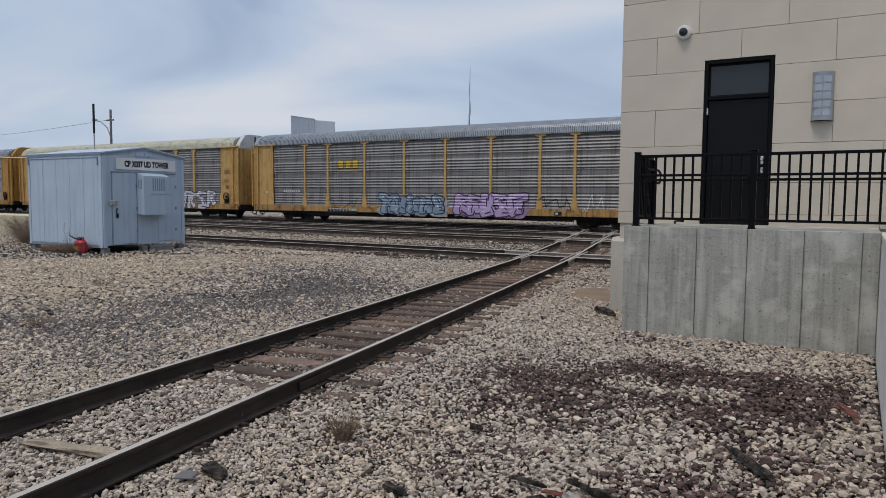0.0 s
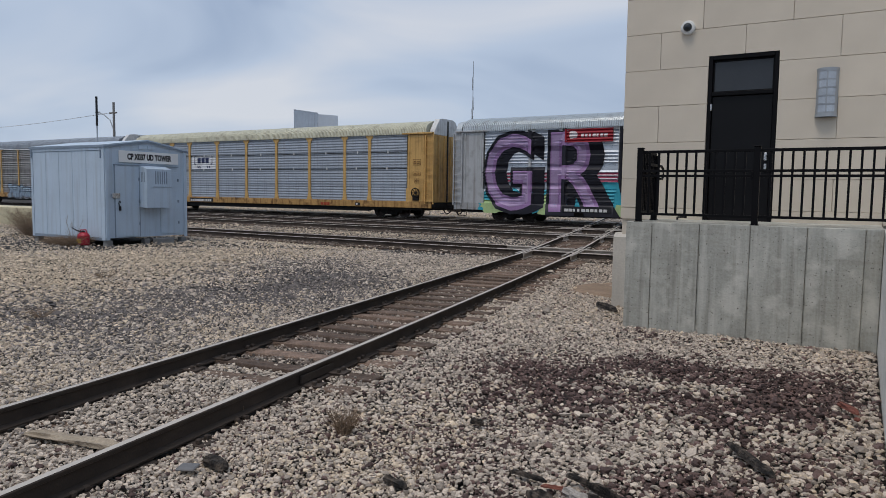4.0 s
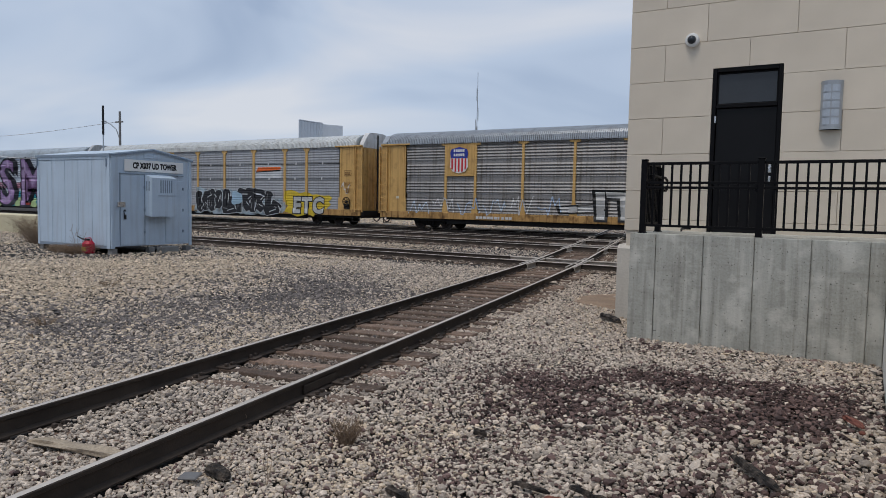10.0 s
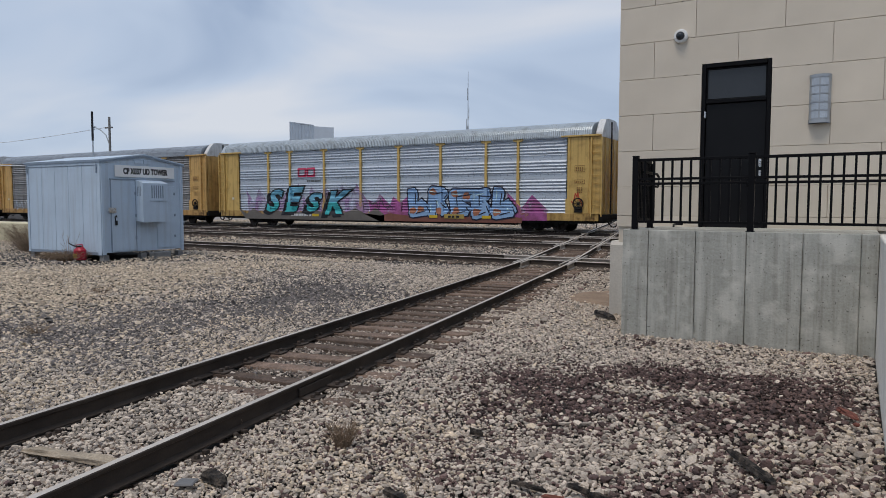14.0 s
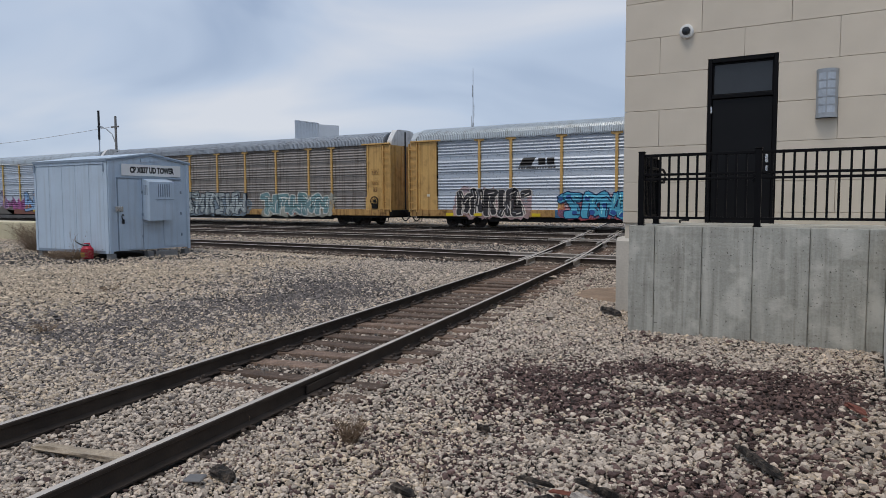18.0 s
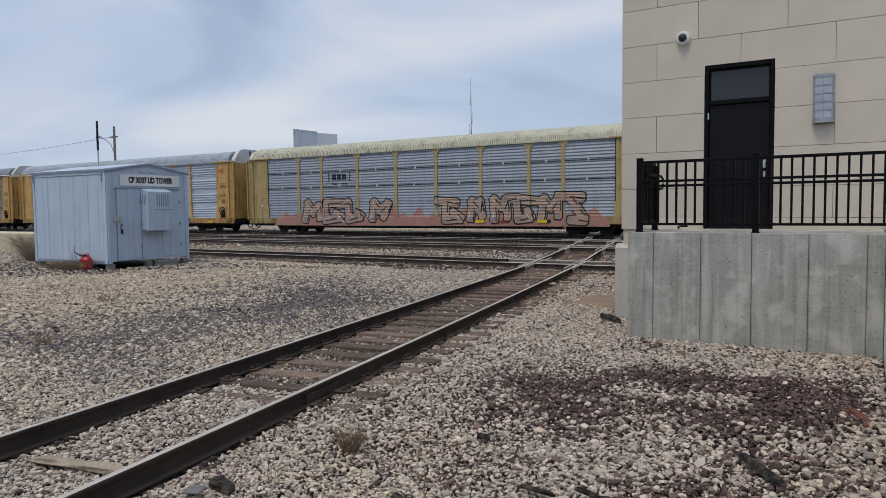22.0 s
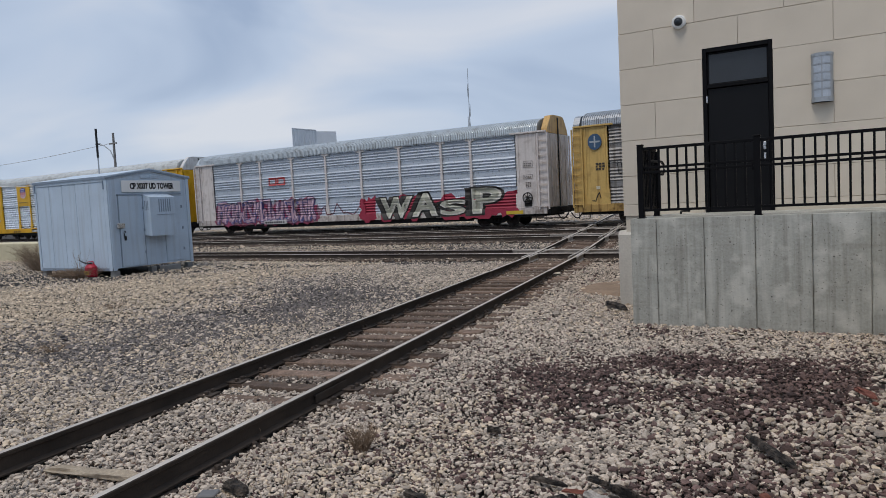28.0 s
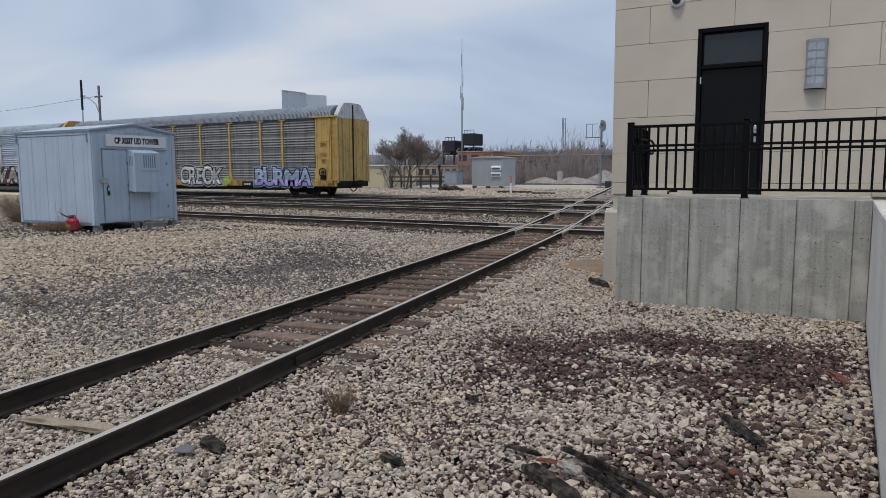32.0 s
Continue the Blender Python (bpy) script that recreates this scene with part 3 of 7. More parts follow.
def shed():
    t = thing("equipment_shed", pose(-19.59, 12.75, 0.31, 0, 0, 1.5), "pale blue-grey metal railway equipment shed with a name sign", "shed")
    L, W, B, H, R = 3.8, 3.0, 0.12, 2.93, 3.16
    sp, sd = M["shed_paint"], M["shed_dark"]
    g = Geo()
    g.prism([(0, B), (W, B), (W, H), (W / 2, R), (0, H)], "x", -L, -0.0)
    part("body", g, sp, t)
    # broad vertical sheets of the long wall
    for i in range(5):
        a = -L + 0.12 + i * (L - 0.3) / 5
        part("wall_sheet", Geo().box(a + 0.008, -0.022, B + 0.02, a + (L - 0.3) / 5 - 0.008, -0.001, H - 0.15, 0.008), sp, t)
    for a, b in ((-L, -L + 0.11), (-0.17, 0.0)):
        part("corner_post", Geo().box(a, -0.03, B - 0.06, b, -0.001, H - 0.02, 0.006), sp, t)
    part("header_rail", Geo().box(-L + 0.112, -0.04, H - 0.145, -0.172, -0.001, H - 0.035, 0.006), sp, t)
    for i in range(6):
        a = -L + 0.12 + i * (L - 0.3) / 5
        part("seam", Geo().box(a - 0.007, -0.012, B + 0.02, a + 0.007, -0.001, H - 0.15), sd, t)
    part("gable_trim", Geo().prism([(-0.05, H - 0.075), (W / 2, R - 0.055), (W + 0.05, H - 0.075), (W + 0.05, H - 0.03), (W / 2, R - 0.01), (-0.05, H - 0.03)], "x", 0.031, 0.049), sd, t)
    part("base_rail", Geo().box(-L, -0.028, B - 0.07, 0.0, 0.03, B + 0.015, 0.005), sd, t)
    # roof sheets with an overhang
    for s in (0, 1):
        poly = [(-0.05, H - 0.02), (W / 2, R - 0.0), (W / 2, R + 0.035), (-0.05, H + 0.02)]
        if s:
            poly = [(W - y, z) for y, z in reversed(poly)]
        part("roof_sheet", Geo().prism(poly, "x", -L - 0.02, 0.05), sp, t)
    part("eave_trim", Geo().box(-L - 0.02, -0.062, H - 0.06, 0.05, -0.051, H + 0.015), sd, t)
    # end wall: corner posts, door, cabinet, sign
    for y in (0.0, W - 0.12):
        part("corner_post", Geo().box(0.001, y, B - 0.06, 0.03, y + 0.12, H - 0.05, 0.006), sp, t)
    d = part("door", Geo().box(0.002, 0.33, B + 0.03, 0.028, 1.16, 2.34, 0.006), sp, t, "pale metal door")
    part("door_frame", Geo().box(0.001, 0.28, 2.36, 0.045, 2.66, 2.385).box(0.001, 0.295, B + 0.02, 0.02, 0.325, 2.36).box(0.001, 1.165, B + 0.02, 0.02, 1.19, 2.36), sd, t)
    part("lock_box", Geo().box(0.03, 0.20, 1.34, 0.07, 0.46, 1.50, 0.01), M["steel"], d)
    part("padlock", Geo().box(0.03, 0.42, 0.96, 0.075, 0.49, 1.10, 0.01).tube([(0.05, 0.43, 1.1), (0.05, 0.41, 1.2), (0.05, 0.45, 1.26), (0.05, 0.48, 1.2)], 0.014), M["ink"], d)
    d2 = part("side_door", Geo().box(0.002, 1.95, B + 0.06, 0.024, 2.64, 2.20, 0.006), sp, t, "pale metal access door")
    for z in (0.5, 1.2, 1.9):
        part("hinge", Geo().box(0.025, 2.62, z, 0.045, 2.67, z + 0.09), sd, d2)
        part("hinge", Geo().box(0.025, 1.13, z, 0.045, 1.18, z + 0.09), sd, d)
    ac = part("cooling_unit", Geo().prism([(0.003, 1.08), (0.36, 1.04), (0.36, 2.27), (0.003, 2.38)], "y", 1.18, 2.12), sp, t, "projecting wall cooling unit")
    for i in range(6):
        y = 1.5 + 0.082 * i
        part("louvre", Geo().box(0.361, y, 1.80, 0.368, y + 0.035, 2.20), sd, ac)
    for i in range(3):
        x = 0.10 + 0.07 * i
        part("louvre", Geo().box(x, 1.174, 1.86, x + 0.03, 1.1795, 2.16), sd, ac)
    part("ledge", Geo().box(0.361, 1.42, 1.70, 0.375, 2.1, 1.715), sd, ac)
    part("vent", Geo().box(0.002, 1.16, 2.88, 0.03, 1.42, 3.0, 0.005).box(0.002, 1.5, 2.89, 0.03, 1.76, 3.01, 0.005), sp, t)
    sign = part("name_sign", Geo().box(0.03, 0.45, 2.45, 0.045, 2.65, 2.81, 0.004), M["sign_white"], t, "white sign with black capital letters")
    part("lettering", text_mesh("lettering", "CP X037 UD TOWER", 1.64, 0.205, 0.004, M["ink"]), None, sign, "black capitals",
         at=Matrix.Translation((0.046, 0.74, 2.53)) @ Matrix(((0, 0, 1, 0), (1, 0, 0, 0), (0, 1, 0, 0), (0, 0, 0, 1))))
    for x, y in ((-0.2, 0.02), (-L + 0.02, 0.02), (-0.2, W - 0.22), (-L + 0.02, W - 0.22), (-0.2, 1.35), (-2.0, 0.02)):
        part("foot_block", Geo().box(x, y, -0.2, x + 0.2, y + 0.2, B - 0.071, 0.01), M["block"], t, "concrete foot block")
    part("step_block", Geo().box(0.04, 1.6, -0.2, 0.3, 2.25, 0.06, 0.015), M["block"], t, "concrete block below the cooling unit")
    part("bracket", Geo().box(-0.16, -0.06, 2.55, -0.12, -0.031, 2.8), sd, t)
    part("bracket", Geo().box(-L + 0.03, -0.06, 2.6, -L + 0.09, -0.031, 2.84), sd, t)
    return t


shed()


cable = [(-23.3 - 7.0 * i / 12, 12.9 + 1.6 * i / 12, 3.22 + 0.35 * (i / 12) ** 2) for i in range(13)]
tagged(part("service_cable", Geo().tube(cable, 0.014, 5), M["sign_white"]), "pale service cable running to the shed", "cable")


def antenna():
    t = thing("whip_antenna", pose(-21.95, 14.05, 3.3), "thin pole antenna with a black upper sleeve on the shed", "antenna")
    part("mast", Geo().cyl((0, 0, 0), (0, 0, 0.72), 0.022, n=8), M["lamp_metal"], t)
    part("sleeve", Geo().cyl((0, 0, 0.721), (0, 0, 1.68), 0.036, n=10), M["ink"], t, "black sleeve")


antenna()


def gas_can():
    t = thing("fuel_can", pose(-20.22, 12.42, 0.22, 0, 0, 20), "red plastic fuel can on the gravel by the shed", "fuel can")
    n = 14
    ring = lambda a, b, z: [(a * math.cos(2 * math.pi * i / n), b * math.sin(2 * math.pi * i / n), z) for i in range(n)]
    part("body", Geo().rings([ring(0.17, 0.13, 0), ring(0.19, 0.15, 0.03), ring(0.19, 0.15, 0.30), ring(0.13, 0.10, 0.37), ring(0.06, 0.06, 0.39)]), M["red_plastic"], t)
    part("handle", Geo().tube([(-0.13, 0, 0.33), (-0.10, 0, 0.46), (0.08, 0, 0.47), (0.12, 0, 0.35)], 0.02), M["red_plastic"], t)
    part("cap", Geo().cyl((0.0, 0, 0.39), (0.0, 0, 0.44), 0.05), M["ink"], t)
    part("spout", Geo().tube([(-0.08, 0, 0.40), (-0.25, 0.02, 0.44), (-0.44, 0.05, 0.52)], [0.025, 0.02, 0.014]), M["ink"], t)
    part("label_patch", Geo().box(-0.12, -0.158, 0.08, 0.02, -0.145, 0.2), M["hivis"], t, "yellow label")


M["hivis"] = material("hivis", (0.55, 0.35, 0.05), 0.6, vary=0.1, bump=0.0)
gas_can()


def dry_bush(x, y, z, h, spread, n, seed, label, name="dry_weed"):
    rnd = random.Random(seed)
    t = thing(name, pose(x, y, z), label, "dry plant")
    g = Geo()
    for i in range(n):
        a, r = rnd.uniform(0, 6.28), spread * math.sqrt(rnd.random())
        b = (0.25 * r * math.cos(a), 0.25 * r * math.sin(a), -0.03)
        hh = h * rnd.uniform(0.35, 1.0)
        mid = (0.55 * r * math.cos(a) + rnd.uniform(-0.04, 0.04), 0.55 * r * math.sin(a), hh * 0.6)
        tip = (r * math.cos(a) + rnd.uniform(-0.1, 0.1) * spread, r * math.sin(a), hh)
        w = 0.0022 + 0.004 * h * rnd.random()
        g.tube([b, mid, tip], [w, w * 0.8, w * 0.3], 4)
        for k in range(2):
            u = rnd.uniform(0.3, 0.9)
            q = [mid[j] * (1 - u) + tip[j] * u for j in range(3)]
            g.tube([q, (q[0] + rnd.uniform(-1, 1) * 0.25 * spread, q[1] + rnd.uniform(-1, 1) * 0.25 * spread, q[2] + rnd.uniform(0.0, 0.25) * h)], [w * 0.6, w * 0.3], 3)
    part("tuft", g, M["dry_stem"], t)


dry_bush(-3.50, 4.30, 0.0, 0.20, 0.16, 150, 1, "small dry brown weed tuft in the gravel")
dry_bush(-20.5, 12.25, 0.18, 0.34, 0.8, 420, 2, "dry brown weeds beside the shed")
dry_bush(-21.5, 12.3, 0.18, 0.28, 0.6, 200, 3, "dry brown weeds beside the shed")
dry_bush(-20.6, 12.3, 0.18, 0.95, 0.35, 14, 4, "tall dry weed stalks beside the shed")
dry_bush(-25.3, 13.9, 0.17, 1.0, 1.1, 300, 5, "tangle of dry brown brush")
dry_bush(-26.6, 14.3, 0.17, 1.0, 1.0, 260, 6, "tangle of dry brown brush")
dry_bush(-3.43, 3.36, 0.0, 0.34, 0.03, 3, 7, "single dry weed stalk")
dry_bush(-2.51, 3.86, 0.0, 0.26, 0.04, 4, 8, "single dry weed stalk")
dry_bush(-4.55, 4.2, 0.0, 0.22, 0.04, 3, 9, "single dry weed stalk between the rails")
dry_bush(-13.3, 8.6, 0.1, 0.14, 0.3, 50, 10, "low dry weeds in the gravel")
dry_bush(-10.4, 5.7, 0.05, 0.10, 0.35, 45, 11, "low dry weeds in the gravel")

# ---- distance ----
M["metal_white"] = material("metal_white", (0.80, 0.83, 0.86), 0.6, vary=0.04, scale=0.1, grain=2, bump=0.0)
M["brick_red"] = material("brick_red", (0.36, 0.185, 0.135), 0.9, vary=0.12, scale=0.2, grain=6, bump=0.0)
M["brick_dark"] = material("brick_dark", (0.19, 0.125, 0.105), 0.9, vary=0.12, scale=0.2, grain=6, bump=0.0)
M["brick_tan"] = material("brick_tan", (0.46, 0.35, 0.26), 0.9, vary=0.1, scale=0.2, grain=6, bump=0.0)
M["window_dark"] = material("window_dark", (0.05, 0.055, 0.06), 0.2, vary=0.2, bump=0.0)
M["black_iron"] = material("black_iron", (0.03, 0.032, 0.036), 0.7, vary=0.2, bump=0.0)
M["galv"] = material("galv", (0.42, 0.45, 0.47), 0.55, 0.3, vary=0.06, scale=0.6, bump=0.03, streaks=0.15)
M["roof_tan"] = material("roof_tan", (0.42, 0.38, 0.34), 0.6, 0.1, vary=0.1, bump=0.0)
M["mast_dark"] = material("mast_dark", (0.24, 0.25, 0.26), 0.6, 0.3, vary=0.1, bump=0.0)
M["bark"] = material("bark", (0.105, 0.085, 0.07), 0.95, vary=0.25, bump=0.0)
M["twig"] = material("twig", (0.25, 0.205, 0.18), 0.95, vary=0.25, island=0.2, bump=0.0)
M["dirt_pile"] = material("dirt_pile", (0.30, 0.27, 0.25), 0.95, vary=0.3, scale=1.5, grain=10, bump=0.7)
M["pale_road"] = material("pale_road", (0.50, 0.43, 0.34), 0.95, vary=0.12, scale=0.2, grain=5, bump=0.2)
M["yard_gravel"] = material("yard_gravel", (0.33, 0.30, 0.265), 0.95, vary=0.45, scale=0.5, grain=6, bump=0.6, second=(0.20, 0.18, 0.16))
M["wood_dark"] = material("wood_dark", (0.07, 0.055, 0.045), 0.9, vary=0.2, bump=0.3)
M["orange"] = material("orange", (0.55, 0.20, 0.11), 0.5, vary=0.05, bump=0.0)
M["cream_wall"] = material("cream_wall", (0.60, 0.53, 0.36), 0.8, vary=0.06, bump=0.05)
M["wood_pole"] = material("wood_pole", (0.22, 0.21, 0.20), 0.9, vary=0.2, bump=0.1)


def warehouse():
    t = thing("warehouse", pose(-89.1, 95, 0.4), "tall pale metal-sided warehouse block behind the train", "building")
    part("wall", Geo().prism([(0, 0), (0.35, 6), (-6, 13), (-8, 8.9)], "z", 0, 16.2), M["metal_white"], t)
    g = Geo()
    for i in range(9):
        u = i / 8
        g.box(0.35 * u + 0.02, 6 * u - 0.06, 0, 0.35 * u + 0.10, 6 * u + 0.06, 16.2)
    part("rib", g, M["metal_white"], t)
    part("parapet", Geo().prism([(0.08, -0.1), (0.45, 6), (-6, 13.1), (-8.1, 8.9)], "z", 16.203, 16.35), M["metal_white"], t)
    part("side_bay", Geo().prism([(0.36, 6.01), (2.15, 9.8), (-4, 17), (-5.9, 13.1)], "z", 0, 16.1), M["metal_white"], t)


warehouse()


def radio_mast(x, y, h, r, label):
    t = thing("radio_mast", pose(x, y, 0.4), label, "mast")
    part("pole", Geo().cyl((0, 0, 0), (0, 0, h * 0.62), r, r * 0.8, 8), M["mast_dark"], t)
    part("upper_pole", Geo().cyl((0, 0, h * 0.62), (0, 0, h), r * 0.5, r * 0.25, 8), M["mast_dark"], t)
    for z, o in ((0.50, 0.28), (0.58, -0.28), (0.66, 0.2), (0.80, -0.15)):
        part("antenna_rod", Geo().cyl((o, 0, h * z), (o, 0, h * z + 2.2), 0.045, n=6).cyl((0, 0, h * z + 0.4), (o, 0, h * z + 0.4), 0.04, n=5), M["mast_dark"], t)


radio_mast(-60.45, 110, 25.0, 0.14, "slender grey radio mast with side antennas")


def lattice_mast(x, y, h):
    t = thing("lattice_mast", pose(x, y, 0.4), "grey lattice communication tower on the skyline", "mast")
    legs = [(0.9, 0), (-0.45, 0.78), (-0.45, -0.78)]
    for a, b in legs:
        part("leg", Geo().cyl((a, b, 0), (a * 0.6, b * 0.6, h), 0.10, n=5), M["mast_dark"], t)
    g = Geo()
    for i in range(14):
        z0, z1 = h * i / 14, h * (i + 1) / 14
        for j in range(3):
            p, q = legs[j], legs[(j + 1) % 3]
            k0, k1 = 1 - 0.4 * i / 14, 1 - 0.4 * (i + 1) / 14
            g.cyl((p[0] * k0, p[1] * k0, z0), (q[0] * k1, q[1] * k1, z1), 0.05, n=4)
    part("bracing", g, M["mast_dark"], t)


lattice_mast(-82.7, 220, 19.2)


def utility_pole():
    t = thing("utility_pole", pose(-92.8, 62, 0.4), "wooden utility pole with a street lamp arm and cable", "pole")
    part("pole", Geo().cyl((0, 0, 0), (0, 0, 13.9), 0.2, 0.16, 8), M["wood_pole"], t)
    part("cross_arm", Geo().box(-1.0, -0.08, 12.3, 0.7, 0.08, 12.5), M["wood_pole"], t)
    part("lamp_arm", Geo().tube([(0, 0, 9.8), (-0.9, 0, 11.4), (-2.2, 0, 12.2), (-3.4, 0, 12.6)], 0.08, 6), M["galv"], t)
    part("lamp_head", Geo().box(-4.2, -0.2, 12.5, -3.4, 0.2, 12.75, 0.05), M["galv"], t)
    cable = [(-1.0 - 34.0 * i / 14, 0, 12.45 - 1.0 * math.sin(math.pi * 0.5 * i / 14)) for i in range(15)]
    part("cable", Geo().tube(cable, 0.045, 5), M["metal_white"], t)


utility_pole()


def relay_cabin():
    t = thing("relay_cabin", pose(-30.3, 57, 0.5, 0, 0, 4), "grey metal railway relay cabin across the tracks", "shed")
    part("body", Geo().box(0, 0, 0.15, 3.05, 3.3, 2.72, 0.02), M["galv"], t)
    part("roof", Geo().prism([(-0.1, 2.7), (3.15, 2.7), (3.15, 2.78), (1.52, 2.95), (-0.1, 2.78)], "y", -0.1, 3.4), M["roof_tan"], t)
    for z in (1.05, 1.6):
        part("vent_hood", Geo().prism([(-0.002, z), (-0.2, z), (-0.2, z + 0.3), (-0.002, z + 0.42)], "x", 2.0, 2.9), M["metal_white"], t)
        part("vent_slot", Geo().box(2.05, -0.206, z + 0.08, 2.85, -0.2005, z + 0.2), M["window_dark"], t)
    for x in (0.05, 1.4, 2.7):
        part("foot", Geo().box(x, 0.05, -0.1, x + 0.3, 0.35, 0.149), M["wood_dark"], t)


relay_cabin()


def cabinet():
    t = thing("equipment_cabinet", pose(-44.0, 75, 0.5), "small pale grey equipment cabinet", "cabinet")
    part("body", Geo().box(0, 0, 0, 2.0, 1.6, 1.55, 0.03), M["galv"], t)
    part("roof", Geo().box(-0.06, -0.06, 1.551, 2.06, 1.66, 1.62), M["galv"], t)


cabinet()


def cream_building():
    t = thing("trackside_building", pose(-45.5, 58, 0.4), "low cream painted trackside building", "building")
    part("wall", Geo().box(0, 0, 0, 4.65, 6, 2.2), M["cream_wall"], t)
    part("roof", Geo().box(-0.2, -0.2, 2.201, 4.85, 6.2, 2.33), M["metal_white"], t)
    part("door", Geo().box(3.2, -0.04, 0.0, 4.0, -0.002, 1.9), M["cream_wall"], t)


cream_building()


def hall(x, y, w, d, h, mat, label, rows, cols, sill=0.35, win=0.45):
    t = thing("brick_building", pose(x, y, 0.4), label, "building")
    part("wall", Geo().box(0, 0, 0, w, d, h), M[mat], t)
    part("roof", Geo().box(-0.15, -0.15, h + 0.002, w + 0.15, d + 0.15, h + 0.25), M["brick_tan"], t)
    for r in range(rows):
        for c in range(cols):
            a = w * (c + 0.18) / cols
            z = h * (r + sill) / rows
            ob = part("window", Geo().box(a, -0.03, z, a + w * 0.64 / cols, 0.02, z + h * win / rows), M["window_dark"], t)
            part("sill", Geo().box(a - 0.05, -0.08, z - 0.1, a + w * 0.64 / cols + 0.05, -0.002, z - 0.005), M["brick_tan"], ob)
    return t


hall(-96, 130, 23.5, 14, 2.9, "brick_tan", "long low tan brick hall with a row of windows", 1, 14)
hall(-83.8, 150, 9.8, 16, 6.4, "brick_red", "plain red brick building", 2, 3)
hall(-73.8, 156, 24, 16, 5.4, "brick_dark", "low red brick warehouse", 1, 8)


def coal_tower():
    t = thing("lift_tower", pose(-111.6, 190, 0.4), "black steel lift bridge tower over the roofs", "tower")
    for x, w, h in ((0, 4.6, 11.4), (7.0, 4.4, 13.4)):
        part("head", Geo().box(x, 0, h - 3.6, x + w, 6, h, 0.2), M["black_iron"], t)
        for a in (x + 0.2, x + w - 0.6):
            part("leg", Geo().box(a, 0.2, 0, a + 0.4, 0.6, h - 3.601), M["black_iron"], t)
        g = Geo()
        for k in range(4):
            g.cyl((x + 0.6 + k * (w - 1.2) / 3, 1, h), (x + 0.6 + k * (w - 1.2) / 3, 1, h + 1.0), 0.09, n=5)
        g.box(x + 0.5, 0.9, h + 0.95, x + w - 0.5, 1.1, h + 1.1)
        part("guard_rail", g, M["black_iron"], t)
    part("span", Geo().box(-0.4, 1, 7.0, 11.8, 5, 9.2), M["black_iron"], t)
    for k in range(6):
        part("truss_bar", Geo().cyl((k * 1.9, 0.9, 7.1), (k * 1.9 + 1.9, 0.9, 9.1), 0.12, n=4), M["galv"], t)


coal_tower()


def rail_fence():
    t = thing("timber_fence", pose(-38.6, 56, 0.5), "dark timber post and rail fence", "fence")
    for i in range(6):
        part("post", Geo().box(i * 1.1, -0.06, -0.1, i * 1.1 + 0.13, 0.06, 1.15 + 0.05 * (i % 3)), M["wood_dark"], t)
    for z in (0.55, 0.95):
        part("rail", Geo().box(-0.2, -0.1, z, 6.0, -0.061, z + 0.12), M["wood_dark"], t)


rail_fence()


def lamp_post():
    t = thing("street_lamp", pose(-32.9, 55.5, 0.5), "small black lantern lamp post", "street lamp")
    part("post", Geo().cyl((0, 0, 0), (0, 0, 1.7), 0.05, 0.035, 8), M["black_iron"], t)
    part("lantern", Geo().cyl((0, 0, 1.7), (0, 0, 2.05), 0.10, 0.16, 8).cyl((0, 0, 2.05), (0, 0, 2.2), 0.18, 0.02, 8), M["black_iron"], t)


lamp_post()


def signal_mast():
    t = thing("signal_mast", pose(-19.75, 62, 0.45), "grey railway signal mast with two round heads", "railway signal")
    part("mast", Geo().cyl((0, 0, 0), (0, 0, 6.1), 0.075, n=8), M["mast_dark"], t)
    for z in (5.6, 3.7):
        h = part("signal_head", Geo().prism([(0.16 + 0.26 * math.cos(2 * math.pi * i / 16), z + 0.5 * math.sin(2 * math.pi * i / 16)) for i in range(16)], "y", -0.15, 0.1), M["mast_dark"], t, "oval grey signal target")
        part("lens", Geo().cyl((0.16, -0.25, z + 0.1), (0.16, -0.16, z + 0.1), 0.08, n=8), M["black_iron"], h)
    part("platform", Geo().box(-1.3, -0.3, 4.55, 0.0, 0.3, 4.62).box(-1.3, -0.3, 5.75, -0.3, -0.25, 5.8), M["mast_dark"], t)
    for x in (-1.28, -0.7):
        part("guard_post", Geo().cyl((x, -0.28, 4.6), (x, -0.28, 5.8), 0.03, n=5), M["mast_dark"], t)
    part("arm", Geo().box(-1.0, -0.05, 1.95, 0.0, 0.05, 2.02), M["mast_dark"], t)
    part("ladder", Geo().box(-0.25, 0.1, 0.0, -0.21, 0.14, 5.6).box(0.05, 0.1, 0.0, 0.09, 0.14, 5.6), M["mast_dark"], t)
    part("base", Geo().box(-0.3, -0.3, -0.2, 0.3, 0.3, 0.15, 0.03), M["block"], t)
    part("base_box", Geo().box(0.5, -0.2, -0.1, 1.0, 0.2, 0.65, 0.03), M["black_iron"], t)


signal_mast()


def marker_post():
    t = thing("marker_post", pose(-20.8, 45, 0.4), "short white marker post with an orange top", "marker post")
    part("post", Geo().box(-0.06, -0.03, -0.1, 0.06, 0.03, 0.75), M["metal_white"], t)
    part("top", Geo().box(-0.06, -0.03, 0.751, 0.06, 0.03, 1.28, 0.01), M["orange"], t, "orange top")


